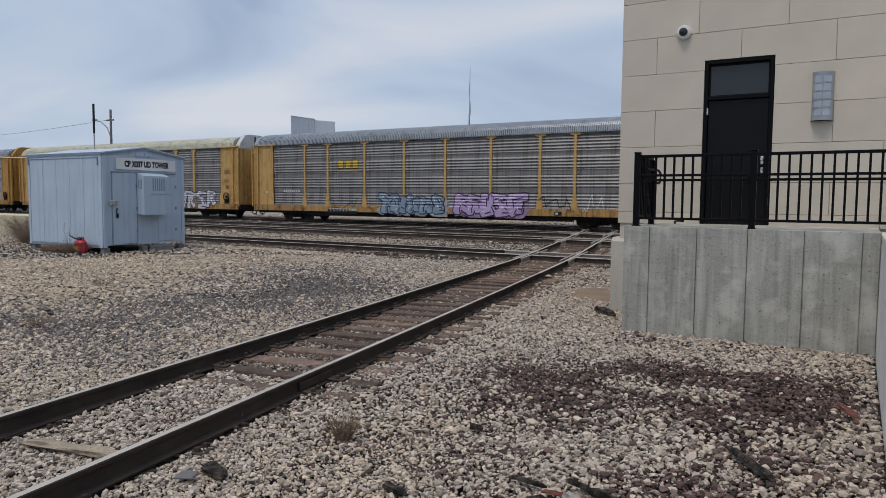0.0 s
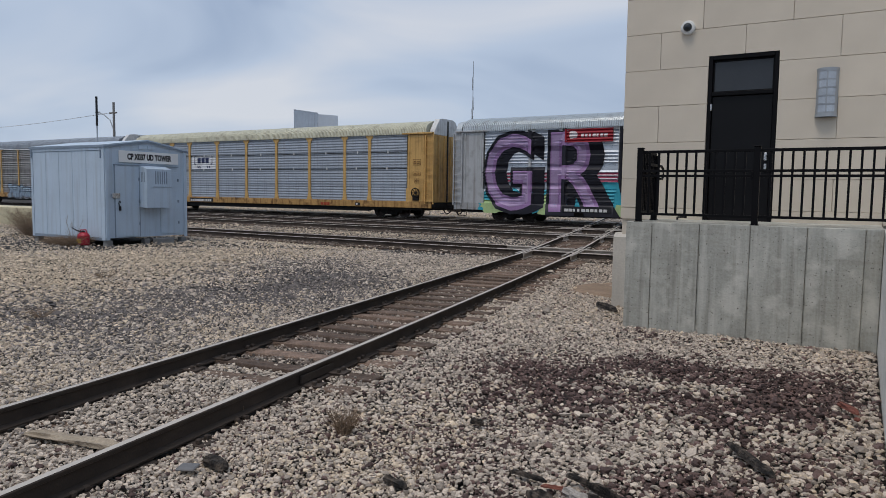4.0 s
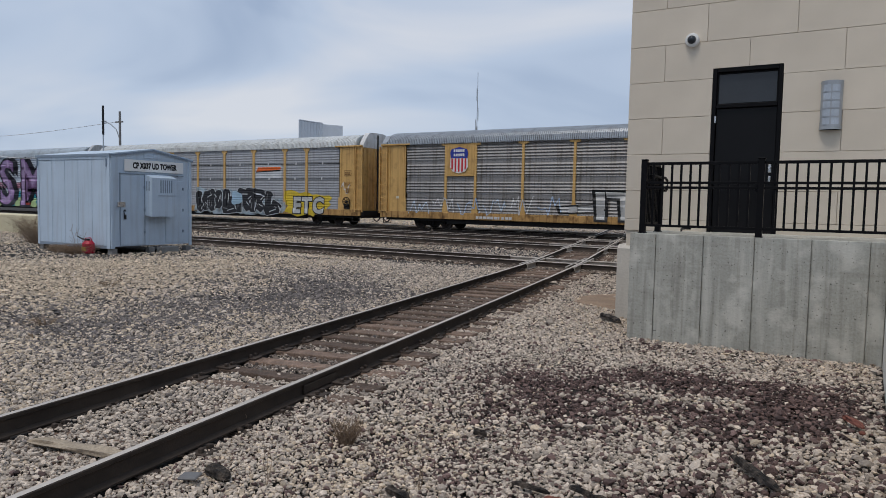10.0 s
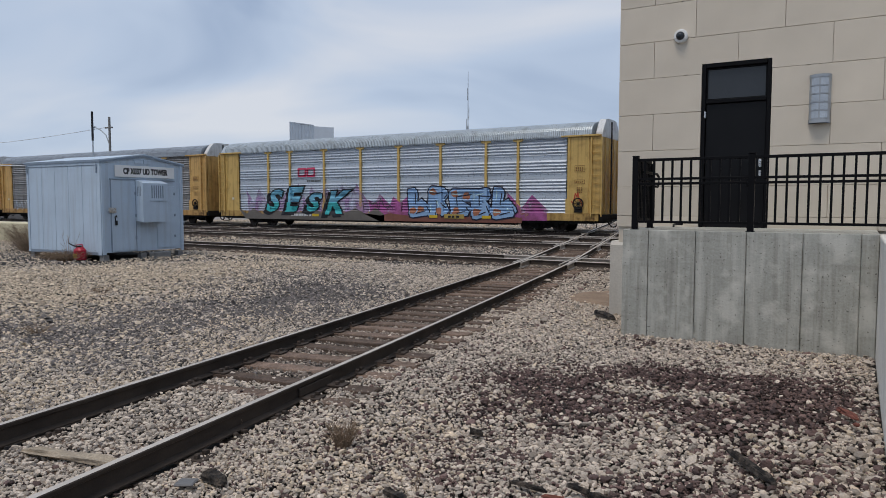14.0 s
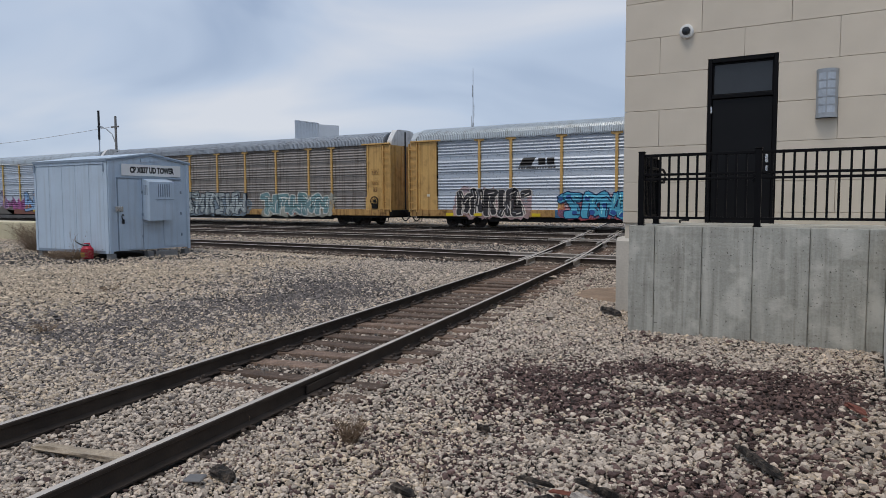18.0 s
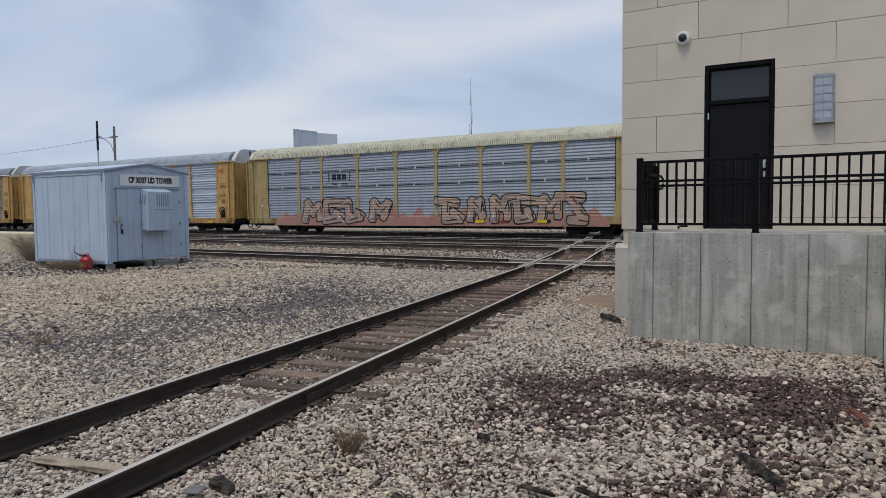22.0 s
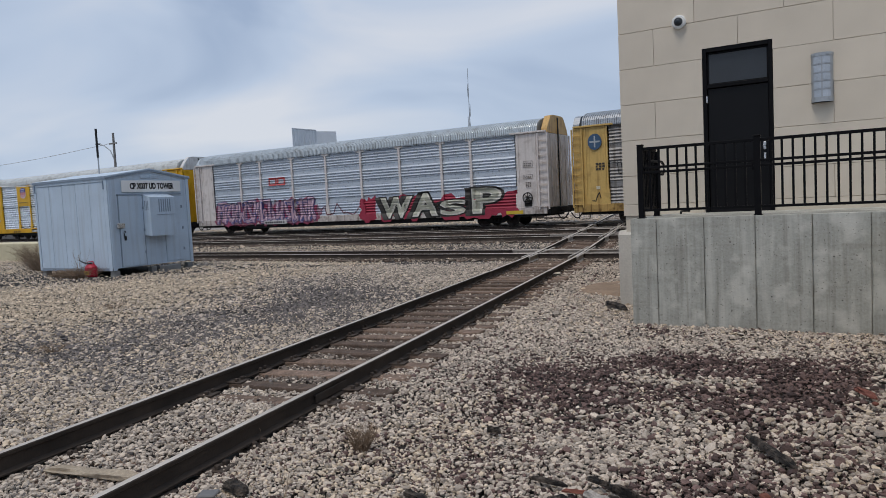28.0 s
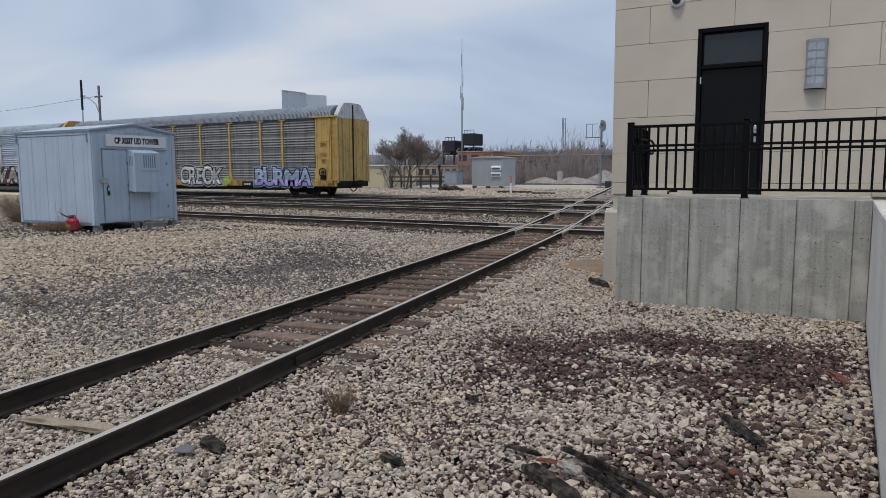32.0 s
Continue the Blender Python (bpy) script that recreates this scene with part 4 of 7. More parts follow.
marker_post()
tagged(part("timber_beam", Geo().box(-22.0, 45.3, 0.36, -19.4, 45.55, 0.62, 0.02), M["wood_dark"]), "dark timber beam lying by the track", "beam")
tagged(part("timber_beam", Geo().box(-18.6, 43.6, 0.36, -17.0, 43.85, 0.58, 0.02), M["wood_dark"]), "dark timber beam lying by the track", "beam")
scrap = thing("scrap_heap", pose(-28.0, 49.0, 0.4), "heap of dark scrap timber and dirt", "scrap heap")
rnd_s = random.Random(3)
for i in range(16):
    x = rnd_s.gauss(0, 0.42)
    z = max(0.02, 0.42 - abs(x) * 0.4) * rnd_s.random()
    w = rnd_s.uniform(0.25, 0.6)
    part("chunk", Geo().box(-w, -0.12, 0, w, 0.12, 0.2, 0.05), M["wood_dark"], scrap, at=pose(x, rnd_s.uniform(-0.3, 0.3), z, rnd_s.uniform(-20, 20), rnd_s.uniform(-25, 25), rnd_s.uniform(-60, 60)))
yard = Geo().prism([(-70, 38.2), (-4, 38.2), (-4, 46), (-24, 62), (-70, 60)], "z", 0.2, 0.452)
tagged(part("gravel_yard", yard, M["yard_gravel"]), "pale grey gravel strip beyond the tracks", "gravel", kind="structure")


def mound(x, y, rx, ry, h, seed, label):
    v, f = [], []
    nr, na = 7, 22
    for i in range(nr + 1):
        u = i / nr
        for j in range(na):
            a = 2 * math.pi * j / na
            w = 1 + 0.25 * noise.noise(Vector((math.cos(a) * 1.5, math.sin(a) * 1.5, seed)))
            z = h * (1 - u) ** 0.8 * (1 + 0.2 * noise.noise(Vector((u * 4, j * 0.7, seed)))) if i < nr else -0.1
            v.append((rx * u * w * math.cos(a), ry * u * w * math.sin(a), z))
    for i in range(nr):
        for j in range(na):
            k = (j + 1) % na
            f.append((i * na + j, (i + 1) * na + j, (i + 1) * na + k, i * na + k))
    tagged(part("gravel_mound", Geo().add(v, f), M["dirt_pile"], at=pose(x, y, 0.42), smooth=True), label, "gravel pile")


mound(-36.6, 90, 2.8, 2, 0.85, 1, "low pile of grey gravel")
mound(-31.6, 88, 3.2, 2, 0.9, 2, "low pile of grey gravel")
mound(-30.2, 97, 3.4, 2, 1.7, 3, "heap of pale gravel")
mound(-27.6, 96, 2.4, 2, 0.6, 4, "low pile of grey gravel")
tagged(part("concrete_post", Geo().box(-33.55, 87, 0.3, -32.95, 87.6, 2.0, 0.12), M["concrete_pale"]), "stubby pale concrete post", "post")
tagged(part("dirt_road", Geo().prism([(-40, 62), (-14, 52), (-12, 58), (-26, 76), (-44, 72)], "z", 0.3, 0.477), M["pale_road"]), "pale dusty service road", "road", kind="structure")
low = Geo().box(-80, 17.9, -0.1, -30.6, 19.3, 1.0, 0.03)
tagged(part("station_platform", low, M["cream_wall"]), "long low cream concrete platform", "platform", kind="structure")


def bare_tree(x, y, z, h, spread, seed, label, levels=5, fork=3, thick=0.12):
    rnd = random.Random(seed)
    t = thing("bare_tree", pose(x, y, z), label, "tree")
    limbs, twigs = Geo(), Geo()

    def grow(p, d, ln, r, lev):
        q = p + d * ln * 0.5 + Vector((rnd.uniform(-1, 1), rnd.uniform(-1, 1), 0)) * ln * 0.06
        e = q + (d + Vector((0, 0, 0.08))).normalized() * ln * 0.5
        (limbs if lev < 2 else twigs).tube([p, q, e], [r, r * 0.82, r * 0.62], 6 if lev < 2 else 3)
        if lev >= levels:
            return
        for k in range(fork + (1 if lev > 1 else 0)):
            s = rnd.uniform(0.35, 1.0)
            b = p.lerp(e, s) if lev else q.lerp(e, s * 0.9)
            nd = (d + Vector((rnd.uniform(-1, 1), rnd.uniform(-1, 1), rnd.uniform(-0.25, 0.7))) * spread).normalized()
            grow(b, nd, ln * rnd.uniform(0.55, 0.78), max(0.009, r * 0.55), lev + 1)

    for k in range(5):
        d = Vector((-0.7 + 0.35 * k + rnd.uniform(-0.12, 0.12), rnd.uniform(-0.5, 0.5), 1)).normalized()
        grow(Vector((rnd.uniform(-0.1, 0.1), rnd.uniform(-0.1, 0.1), -0.1)), d, h * 0.40, thick * (1.0 if k == 2 else 0.7), 0)
    part("trunk", limbs, M["bark"], t)
    part("crown", twigs, M["twig"], t, "crown of fine bare twigs")
    return t


bare_tree(-33.6, 50.7, 0.4, 5.9, 0.78, 5, "leafless multi-stemmed tree beside the tracks", 5, 4, 0.075)
bare_tree(-36.6, 53.0, 0.4, 3.2, 0.9, 8, "small leafless scrubby roadside bush", 4, 3, 0.05)


def thicket(xs, ys, n, h, seed, label, mat="twig", wide=0.5, fine=1.0):
    """A belt of bare trees and brush: fans of stems with side twigs, too many to count."""
    rnd = random.Random(seed)
    v, f = [], []

    def spike(b, e, w):
        i = len(v)
        v.extend([(b.x - w, b.y, b.z), (b.x + w, b.y, b.z), (b.x, b.y + w, b.z), tuple(e)])
        f.extend([(i, i + 1, i + 3), (i + 1, i + 2, i + 3), (i + 2, i, i + 3)])

    def fan(x, y, hh):
        foot = Vector((x, y, 0.3))
        for k in range(8):
            a = rnd.uniform(-wide, wide)
            tip = foot + Vector((math.sin(a) * hh, rnd.uniform(-0.3, 0.3) * hh, math.cos(a) * hh * rnd.uniform(0.75, 1.05)))
            spike(foot + Vector((rnd.uniform(-0.2, 0.2), 0, 0)), tip, 0.0062 * hh * fine)
            for j in range(20):
                b = foot.lerp(tip, rnd.uniform(0.18, 0.95))
                d = a + rnd.uniform(-0.95, 0.95)
                ln = hh * rnd.uniform(0.10, 0.30)
                spike(b, b + Vector((math.sin(d) * ln, rnd.uniform(-0.4, 0.4) * ln, math.cos(d) * ln)), 0.0026 * hh * fine)

    for i in range(n):
        fan(rnd.uniform(*xs), rnd.uniform(*ys), h * rnd.uniform(0.45, 1.1))
    tagged(part("brush", Geo().add(v, f), M[mat]), label, "bushes", kind="stuff")


# Distance haze is mixed into these colours: paler brush, bluish woods.
M["hazy_brush_red"] = material("hazy_brush_red", (0.32, 0.235, 0.205), 0.95, vary=0.2, island=0.3, bump=0.0)
M["hazy_brush_grey"] = material("hazy_brush_grey", (0.32, 0.275, 0.255), 0.95, vary=0.2, island=0.3, bump=0.0)
M["hazy_far_woods"] = material("hazy_far_woods", (0.19, 0.185, 0.195), 0.95, vary=0.3, island=0.25, scale=0.05, bump=0.0)
thicket((-50, -26), (98, 118), 85, 4.9, 1, "belt of leafless brown brush", "hazy_brush_grey", 0.6)
thicket((-58, -38), (92, 100), 40, 3.0, 2, "low leafless reddish brush", "hazy_brush_red", 0.8)
thicket((-47.5, -41), (88, 94), 16, 4.4, 6, "leafless reddish bushes beside the cabin", "hazy_brush_red", 0.6)
thicket((-38, -33), (96, 104), 10, 7.4, 7, "taller leafless trees in the brush", "hazy_brush_grey", 0.55)
thicket((-130, -30), (230, 300), 300, 12, 3, "dark leafless woods on the skyline", "hazy_far_woods", 0.7, 1.5)
thicket((-330, -100), (250, 330), 260, 13, 4, "dark leafless woods on the skyline", "hazy_far_woods", 0.7, 1.5)
ridge = Geo()
rv, rf = [], []
for i in range(61):
    x = -700 + 20 * i
    rv += [(x, 420, 0), (x, 440, 15 + 4 * noise.noise(Vector((x * 0.01, 0, 0))) + 1.6 * noise.noise(Vector((x * 0.06, 3, 0)))), (x, 520, 0)]
for i in range(60):
    rf += [(3 * i, 3 * i + 3, 3 * i + 4, 3 * i + 1), (3 * i + 1, 3 * i + 4, 3 * i + 5, 3 * i + 2)]
tagged(part("far_ridge", ridge.add(rv, rf), M["hazy_far_woods"], smooth=True), "low wooded ridge on the horizon", "ridge", kind="structure")


# ---- the train: paints ----
def paint(name, color, rough=0.5, metal=0.0, **kw):
    args = dict(vary=0.07, scale=0.8, grain=14, bump=0.05, streaks=0.5, stains=0.4)
    args.update(kw)
    M[name] = material(name, color, rough, metal, **args)
    return M[name]


def perforated(name, color, rough, metal, dots, dirt):
    """Galvanised sheet with rows of small round holes, grimy runs down it and darker bands at the decks."""
    m = material(name, color, rough, metal, vary=0.10 if dots else 0.03, scale=0.5, grain=9, bump=0.05 if dots else 0.0, streaks=dirt, stains=dirt * 0.6, per_object=0.05)
    nt = m.node_tree
    b = nt.nodes["Principled BSDF"]
    co = nt.nodes.new("ShaderNodeTexCoord")
    sep = nt.nodes.new("ShaderNodeSeparateXYZ")
    nt.links.new(co.outputs["Object"], sep.inputs[0])

    def calc(op, a, c):
        n = nt.nodes.new("ShaderNodeMath")
        n.operation = op
        for i, v in enumerate((a, c)):
            if isinstance(v, float):
                n.inputs[i].default_value = v
            else:
                nt.links.new(v, n.inputs[i])
        return n.outputs[0]

    cells = []
    for axis, step in (("X", 0.17), ("Z", 0.41)):
        u = calc("FRACT", calc("DIVIDE", sep.outputs[axis], step), 0.0)
        cells.append(calc("MULTIPLY", calc("ABSOLUTE", calc("SUBTRACT", u, 0.5), 0.0), step))
    far = calc("SQRT", calc("ADD", calc("MULTIPLY", cells[0], cells[0]), calc("MULTIPLY", cells[1], cells[1])), 0.0)
    hole = calc("LESS_THAN", far, 0.024)
    mix = nt.nodes.new("ShaderNodeMixRGB")
    src = b.inputs["Base Color"].links[0].from_socket
    nt.links.new(calc("MULTIPLY", hole, dots), mix.inputs[0])
    nt.links.new(src, mix.inputs[1])
    mix.inputs[2].default_value = (0.05, 0.05, 0.05, 1)
    # a darker tone lies along the deck seams and fades up and down from them
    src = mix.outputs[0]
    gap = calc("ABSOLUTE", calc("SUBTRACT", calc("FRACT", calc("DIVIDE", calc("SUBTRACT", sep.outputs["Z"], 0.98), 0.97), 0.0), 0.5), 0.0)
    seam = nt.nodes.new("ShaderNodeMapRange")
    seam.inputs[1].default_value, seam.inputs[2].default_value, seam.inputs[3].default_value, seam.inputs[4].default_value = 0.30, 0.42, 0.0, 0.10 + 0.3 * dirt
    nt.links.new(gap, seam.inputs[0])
    deck_tone = nt.nodes.new("ShaderNodeMixRGB")
    deck_tone.blend_type = "MULTIPLY"
    nt.links.new(seam.outputs[0], deck_tone.inputs[0])
    nt.links.new(src, deck_tone.inputs[1])
    deck_tone.inputs[2].default_value = (0.42, 0.40, 0.38, 1)
    nt.links.new(deck_tone.outputs[0], b.inputs["Base Color"])
    M[name] = m
    return m


paint("tan_yellow", (0.60, 0.365, 0.125))
paint("old_yellow", (0.60, 0.40, 0.13), streaks=0.5)
paint("new_yellow", (0.72, 0.40, 0.012), 0.4, streaks=0.12, stains=0.12)
paint("khaki_yellow", (0.45, 0.34, 0.15), streaks=0.4)
paint("orange_yellow", (0.50, 0.26, 0.06), streaks=0.5)
paint("silver_grey", (0.46, 0.47, 0.475), 0.5, 0.15)
paint("dirty_white", (0.66, 0.61, 0.58), 0.55, streaks=0.3)
paint("hood_white", (0.66, 0.66, 0.65), 0.5, streaks=0.3)
paint("roof_grey", (0.36, 0.385, 0.415), 0.42, 0.45, streaks=0.1)
paint("roof_silver", (0.52, 0.56, 0.58), 0.35, 0.45, streaks=0.1)
paint("roof_cream", (0.62, 0.60, 0.47), 0.5, 0.0, streaks=0.2)
paint("roof_white", (0.66, 0.67, 0.65), 0.42, 0.15, streaks=0.15)
for tone, col, dirt in (("tan_yellow", (0.44, 0.255, 0.09), 0.95), ("old_yellow", (0.44, 0.28, 0.09), 0.95), ("new_yellow", (0.66, 0.36, 0.015), 0.3), ("khaki_yellow", (0.36, 0.27, 0.12), 0.8),
                        ("orange_yellow", (0.40, 0.21, 0.05), 0.9), ("silver_grey", (0.38, 0.385, 0.385), 0.6), ("dirty_white", (0.52, 0.47, 0.44), 0.7)):
    paint(tone + "_sill", col, 0.7, streaks=dirt, stains=dirt, scale=1.1, vary=0.16)
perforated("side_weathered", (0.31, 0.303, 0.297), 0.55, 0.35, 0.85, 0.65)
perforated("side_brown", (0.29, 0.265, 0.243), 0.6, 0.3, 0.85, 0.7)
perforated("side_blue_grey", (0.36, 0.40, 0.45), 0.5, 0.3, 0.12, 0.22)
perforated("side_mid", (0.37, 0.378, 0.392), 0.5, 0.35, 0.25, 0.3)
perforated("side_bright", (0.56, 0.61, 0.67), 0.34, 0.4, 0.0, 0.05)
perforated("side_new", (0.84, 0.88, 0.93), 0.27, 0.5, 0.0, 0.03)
paint("car_black", (0.009, 0.008, 0.0075), 0.85, streaks=0)
paint("gasket", (0.02, 0.02, 0.02), 0.7, streaks=0)
M["wheel_steel"] = material("wheel_steel", (0.05, 0.04, 0.035), 0.6, 0.5, vary=0.3)

PITCH, SPEED, FIRST = 28.75, 10.49, -36.0
POSTS = (-9.1, -7.18, -4.29, -1.4, 1.4, 4.29, 7.18, 9.1)
EDGES = (-11.85, *POSTS, 11.85)
FACE = 1.5
SILL0, SILL1, EAVE = 0.62, 1.0, 4.88
CARS, WHEELS = [], []


DECKS = (1.95, 2.92, 3.89)
# depth of the ribs, half height of the flat deck band, pitch of the ribs
RIBS = {"side_bright": (0.078, 0.13, 0.165), "side_new": (0.085, 0.085, 0.194), "side_weathered": (0.06, 0.12, 0.165), "side_brown": (0.055, 0.12, 0.165),
        "side_mid": (0.020, 0.06, 0.165), "side_blue_grey": (0.026, 0.06, 0.165)}
SIDE_OF = {}


def rib_depth(z, side):
    """How far the side sheet lies back at a height: ribs that lean back to the sky and undercut below, with a flat band at each deck."""
    deep, band, pitch = RIBS[side]
    if any(abs(z - q) < band for q in DECKS):
        return deep * 0.9
    u = ((z - SILL1) / pitch - 0.12) % 1.0
    return deep * (u / 0.62 if u < 0.62 else (1 - u) / 0.38)


def rib_knots(side):
    """Heights at which the side sheet bends."""
    _, band, pitch = RIBS[side]
    zs, z = [SILL1, EAVE], SILL1
    while z < EAVE:
        zs += [z + u * pitch for u in (0.12, 0.74) if z + u * pitch < EAVE]
        z += pitch
    zs = [q for q in zs if all(abs(q - d) > band + 0.002 for d in DECKS)]
    return sorted(zs + [q + d for q in DECKS for d in (-band - 0.001, -band + 0.001, band - 0.001, band + 0.001)])


def sheet_mesh(width, mat, side):
    zs = rib_knots(side)
    g = Geo()
    n = len(zs)
    v = [(x, rib_depth(z, side), z) for z in zs for x in (-width / 2, width / 2)]
    v += [(x, 0.20, z) for z in (zs[0], zs[-1]) for x in (-width / 2, width / 2)]
    f = [(2 * i, 2 * i + 1, 2 * i + 3, 2 * i + 2) for i in range(n - 1)]
    f += [(2 * n, 2 * n + 1, 1, 0), (2 * n - 2, 2 * n - 1, 2 * n + 3, 2 * n + 2), (2 * n + 1, 2 * n, 2 * n + 2, 2 * n + 3)]
    return g.add(v, f).mesh("side_sheet", mat)


def post_mesh(style, mat):
    g = Geo()
    if style == "flared":
        half = [(0.20, SILL1), (0.19, 1.12), (0.075, 1.75), (0.07, 4.72), (0.07, 4.76), (0.30, 4.80), (0.30, 4.90)]
    else:
        half = [(0.19, SILL1), (0.17, 1.08), (0.10, 1.42), (0.10, 4.55), (0.12, 4.66), (0.26, 4.80), (0.26, 4.90)]
    poly = [(-w, z) for w, z in half] + [(w, z) for w, z in reversed(half)]
    return g.prism(poly, "y", -0.035, 0.05).mesh("post", mat)


ROOFS = {}


def roof_mesh(mat):
    """Arched roof of pressed sheets with ribs across it."""
    if mat.name in ROOFS:
        return ROOFS[mat.name]
    g = Geo()
    arc = [(1.56, 4.90), (1.56, 4.96)] + [(1.55 * math.cos(a) , 4.98 + 0.72 * math.sin(a) ** 0.75) for a in [radians(12 + 13 * i) for i in range(13)]] + [(-1.56, 4.96), (-1.56, 4.90)]
    rings, x, i = [], -13.15, 0
    while x < 13.16:
        h = (0.0, 0.036, 0.036, 0.0)[i % 4]
        s = 1 + h / 1.5
        rings.append([(x, y * s, 4.9 + (z - 4.9) * (1 + h * 1.4)) for y, z in arc])
        x += (0.010, 0.066, 0.010, 0.028)[i % 4]
        i += 1
    g.rings(rings, caps=True)
    ROOFS[mat.name] = g.mesh("roof", mat)
    return ROOFS[mat.name]


def hood_mesh(mat, high):
    """Raised end hood: a half arch with chamfered shoulders."""
    half = [(1.42, 4.85), (1.40, 5.08), (1.16, 5.42), (0.86, 5.66 + high), (0.5, 5.72 + high)]
    poly = half + [(-y, z) for y, z in reversed(half)]
    return Geo().prism(poly, "x", -0.17, 0.17).mesh("hood", mat)


def truck_parts(car, cx):
    g = Geo()
    for s in (-1, 1):
        poly = [(-1.25, 0.52), (-1.1, 0.62), (-0.45, 0.66), (0.45, 0.66), (1.1, 0.62), (1.25, 0.52), (1.12, 0.36), (0.72, 0.34), (0.42, 0.2), (-0.42, 0.2), (-0.72, 0.34), (-1.12, 0.36)]
        g.prism(poly, "y", s * 1.0 - 0.07, s * 1.0 + 0.07)
        for k in (-0.18, 0, 0.18):
            g.cyl((k, s * 1.1, 0.26), (k, s * 1.1, 0.5), 0.07, n=8)
        for k in (-0.9, 0.9):
            g.cyl((k, s * 1.05, 0.42), (k, s * 1.16, 0.42), 0.12, n=10)
    g.box(-0.2, -1.0, 0.3, 0.2, 1.0, 0.56)
    truck = part("truck", g, M["car_black"], car, "black cast steel truck", at=pose(cx, 0, 0))
    for k in (-0.9, 0.9):
        for s in (-1, 1):
            w = part("wheel", WHEEL_MESH, None, truck, at=pose(k, s * 0.77, 0.42))
            WHEELS.append(w)
    return truck


def wheel_mesh():
    g = Geo()
    prof = [(0.10, -0.06), (0.12, -0.075), (0.30, -0.03), (0.36, -0.06), (0.42, -0.06), (0.425, 0.05), (0.36, 0.06), (0.30, 0.02), (0.12, 0.05), (0.10, 0.05)]
    n = 24
    rings = [[(r * math.cos(2 * math.pi * i / n), y, r * math.sin(2 * math.pi * i / n)) for i in range(n)] for r, y in prof]
    g.rings(rings, caps=True)
    for i in range(6):
        a = 2 * math.pi * i / 6
        g.cyl((0.21 * math.cos(a), -0.075, 0.21 * math.sin(a)), (0.21 * math.cos(a), -0.03, 0.21 * math.sin(a)), 0.03, n=6)
    return g.mesh("wheel", M["wheel_steel"])


WHEEL_MESH = wheel_mesh()
LATCH = Geo().box(-0.05, -0.01, -0.07, 0.05, 0.01, 0.09, 0.008).mesh("latch", M["hood_white"])


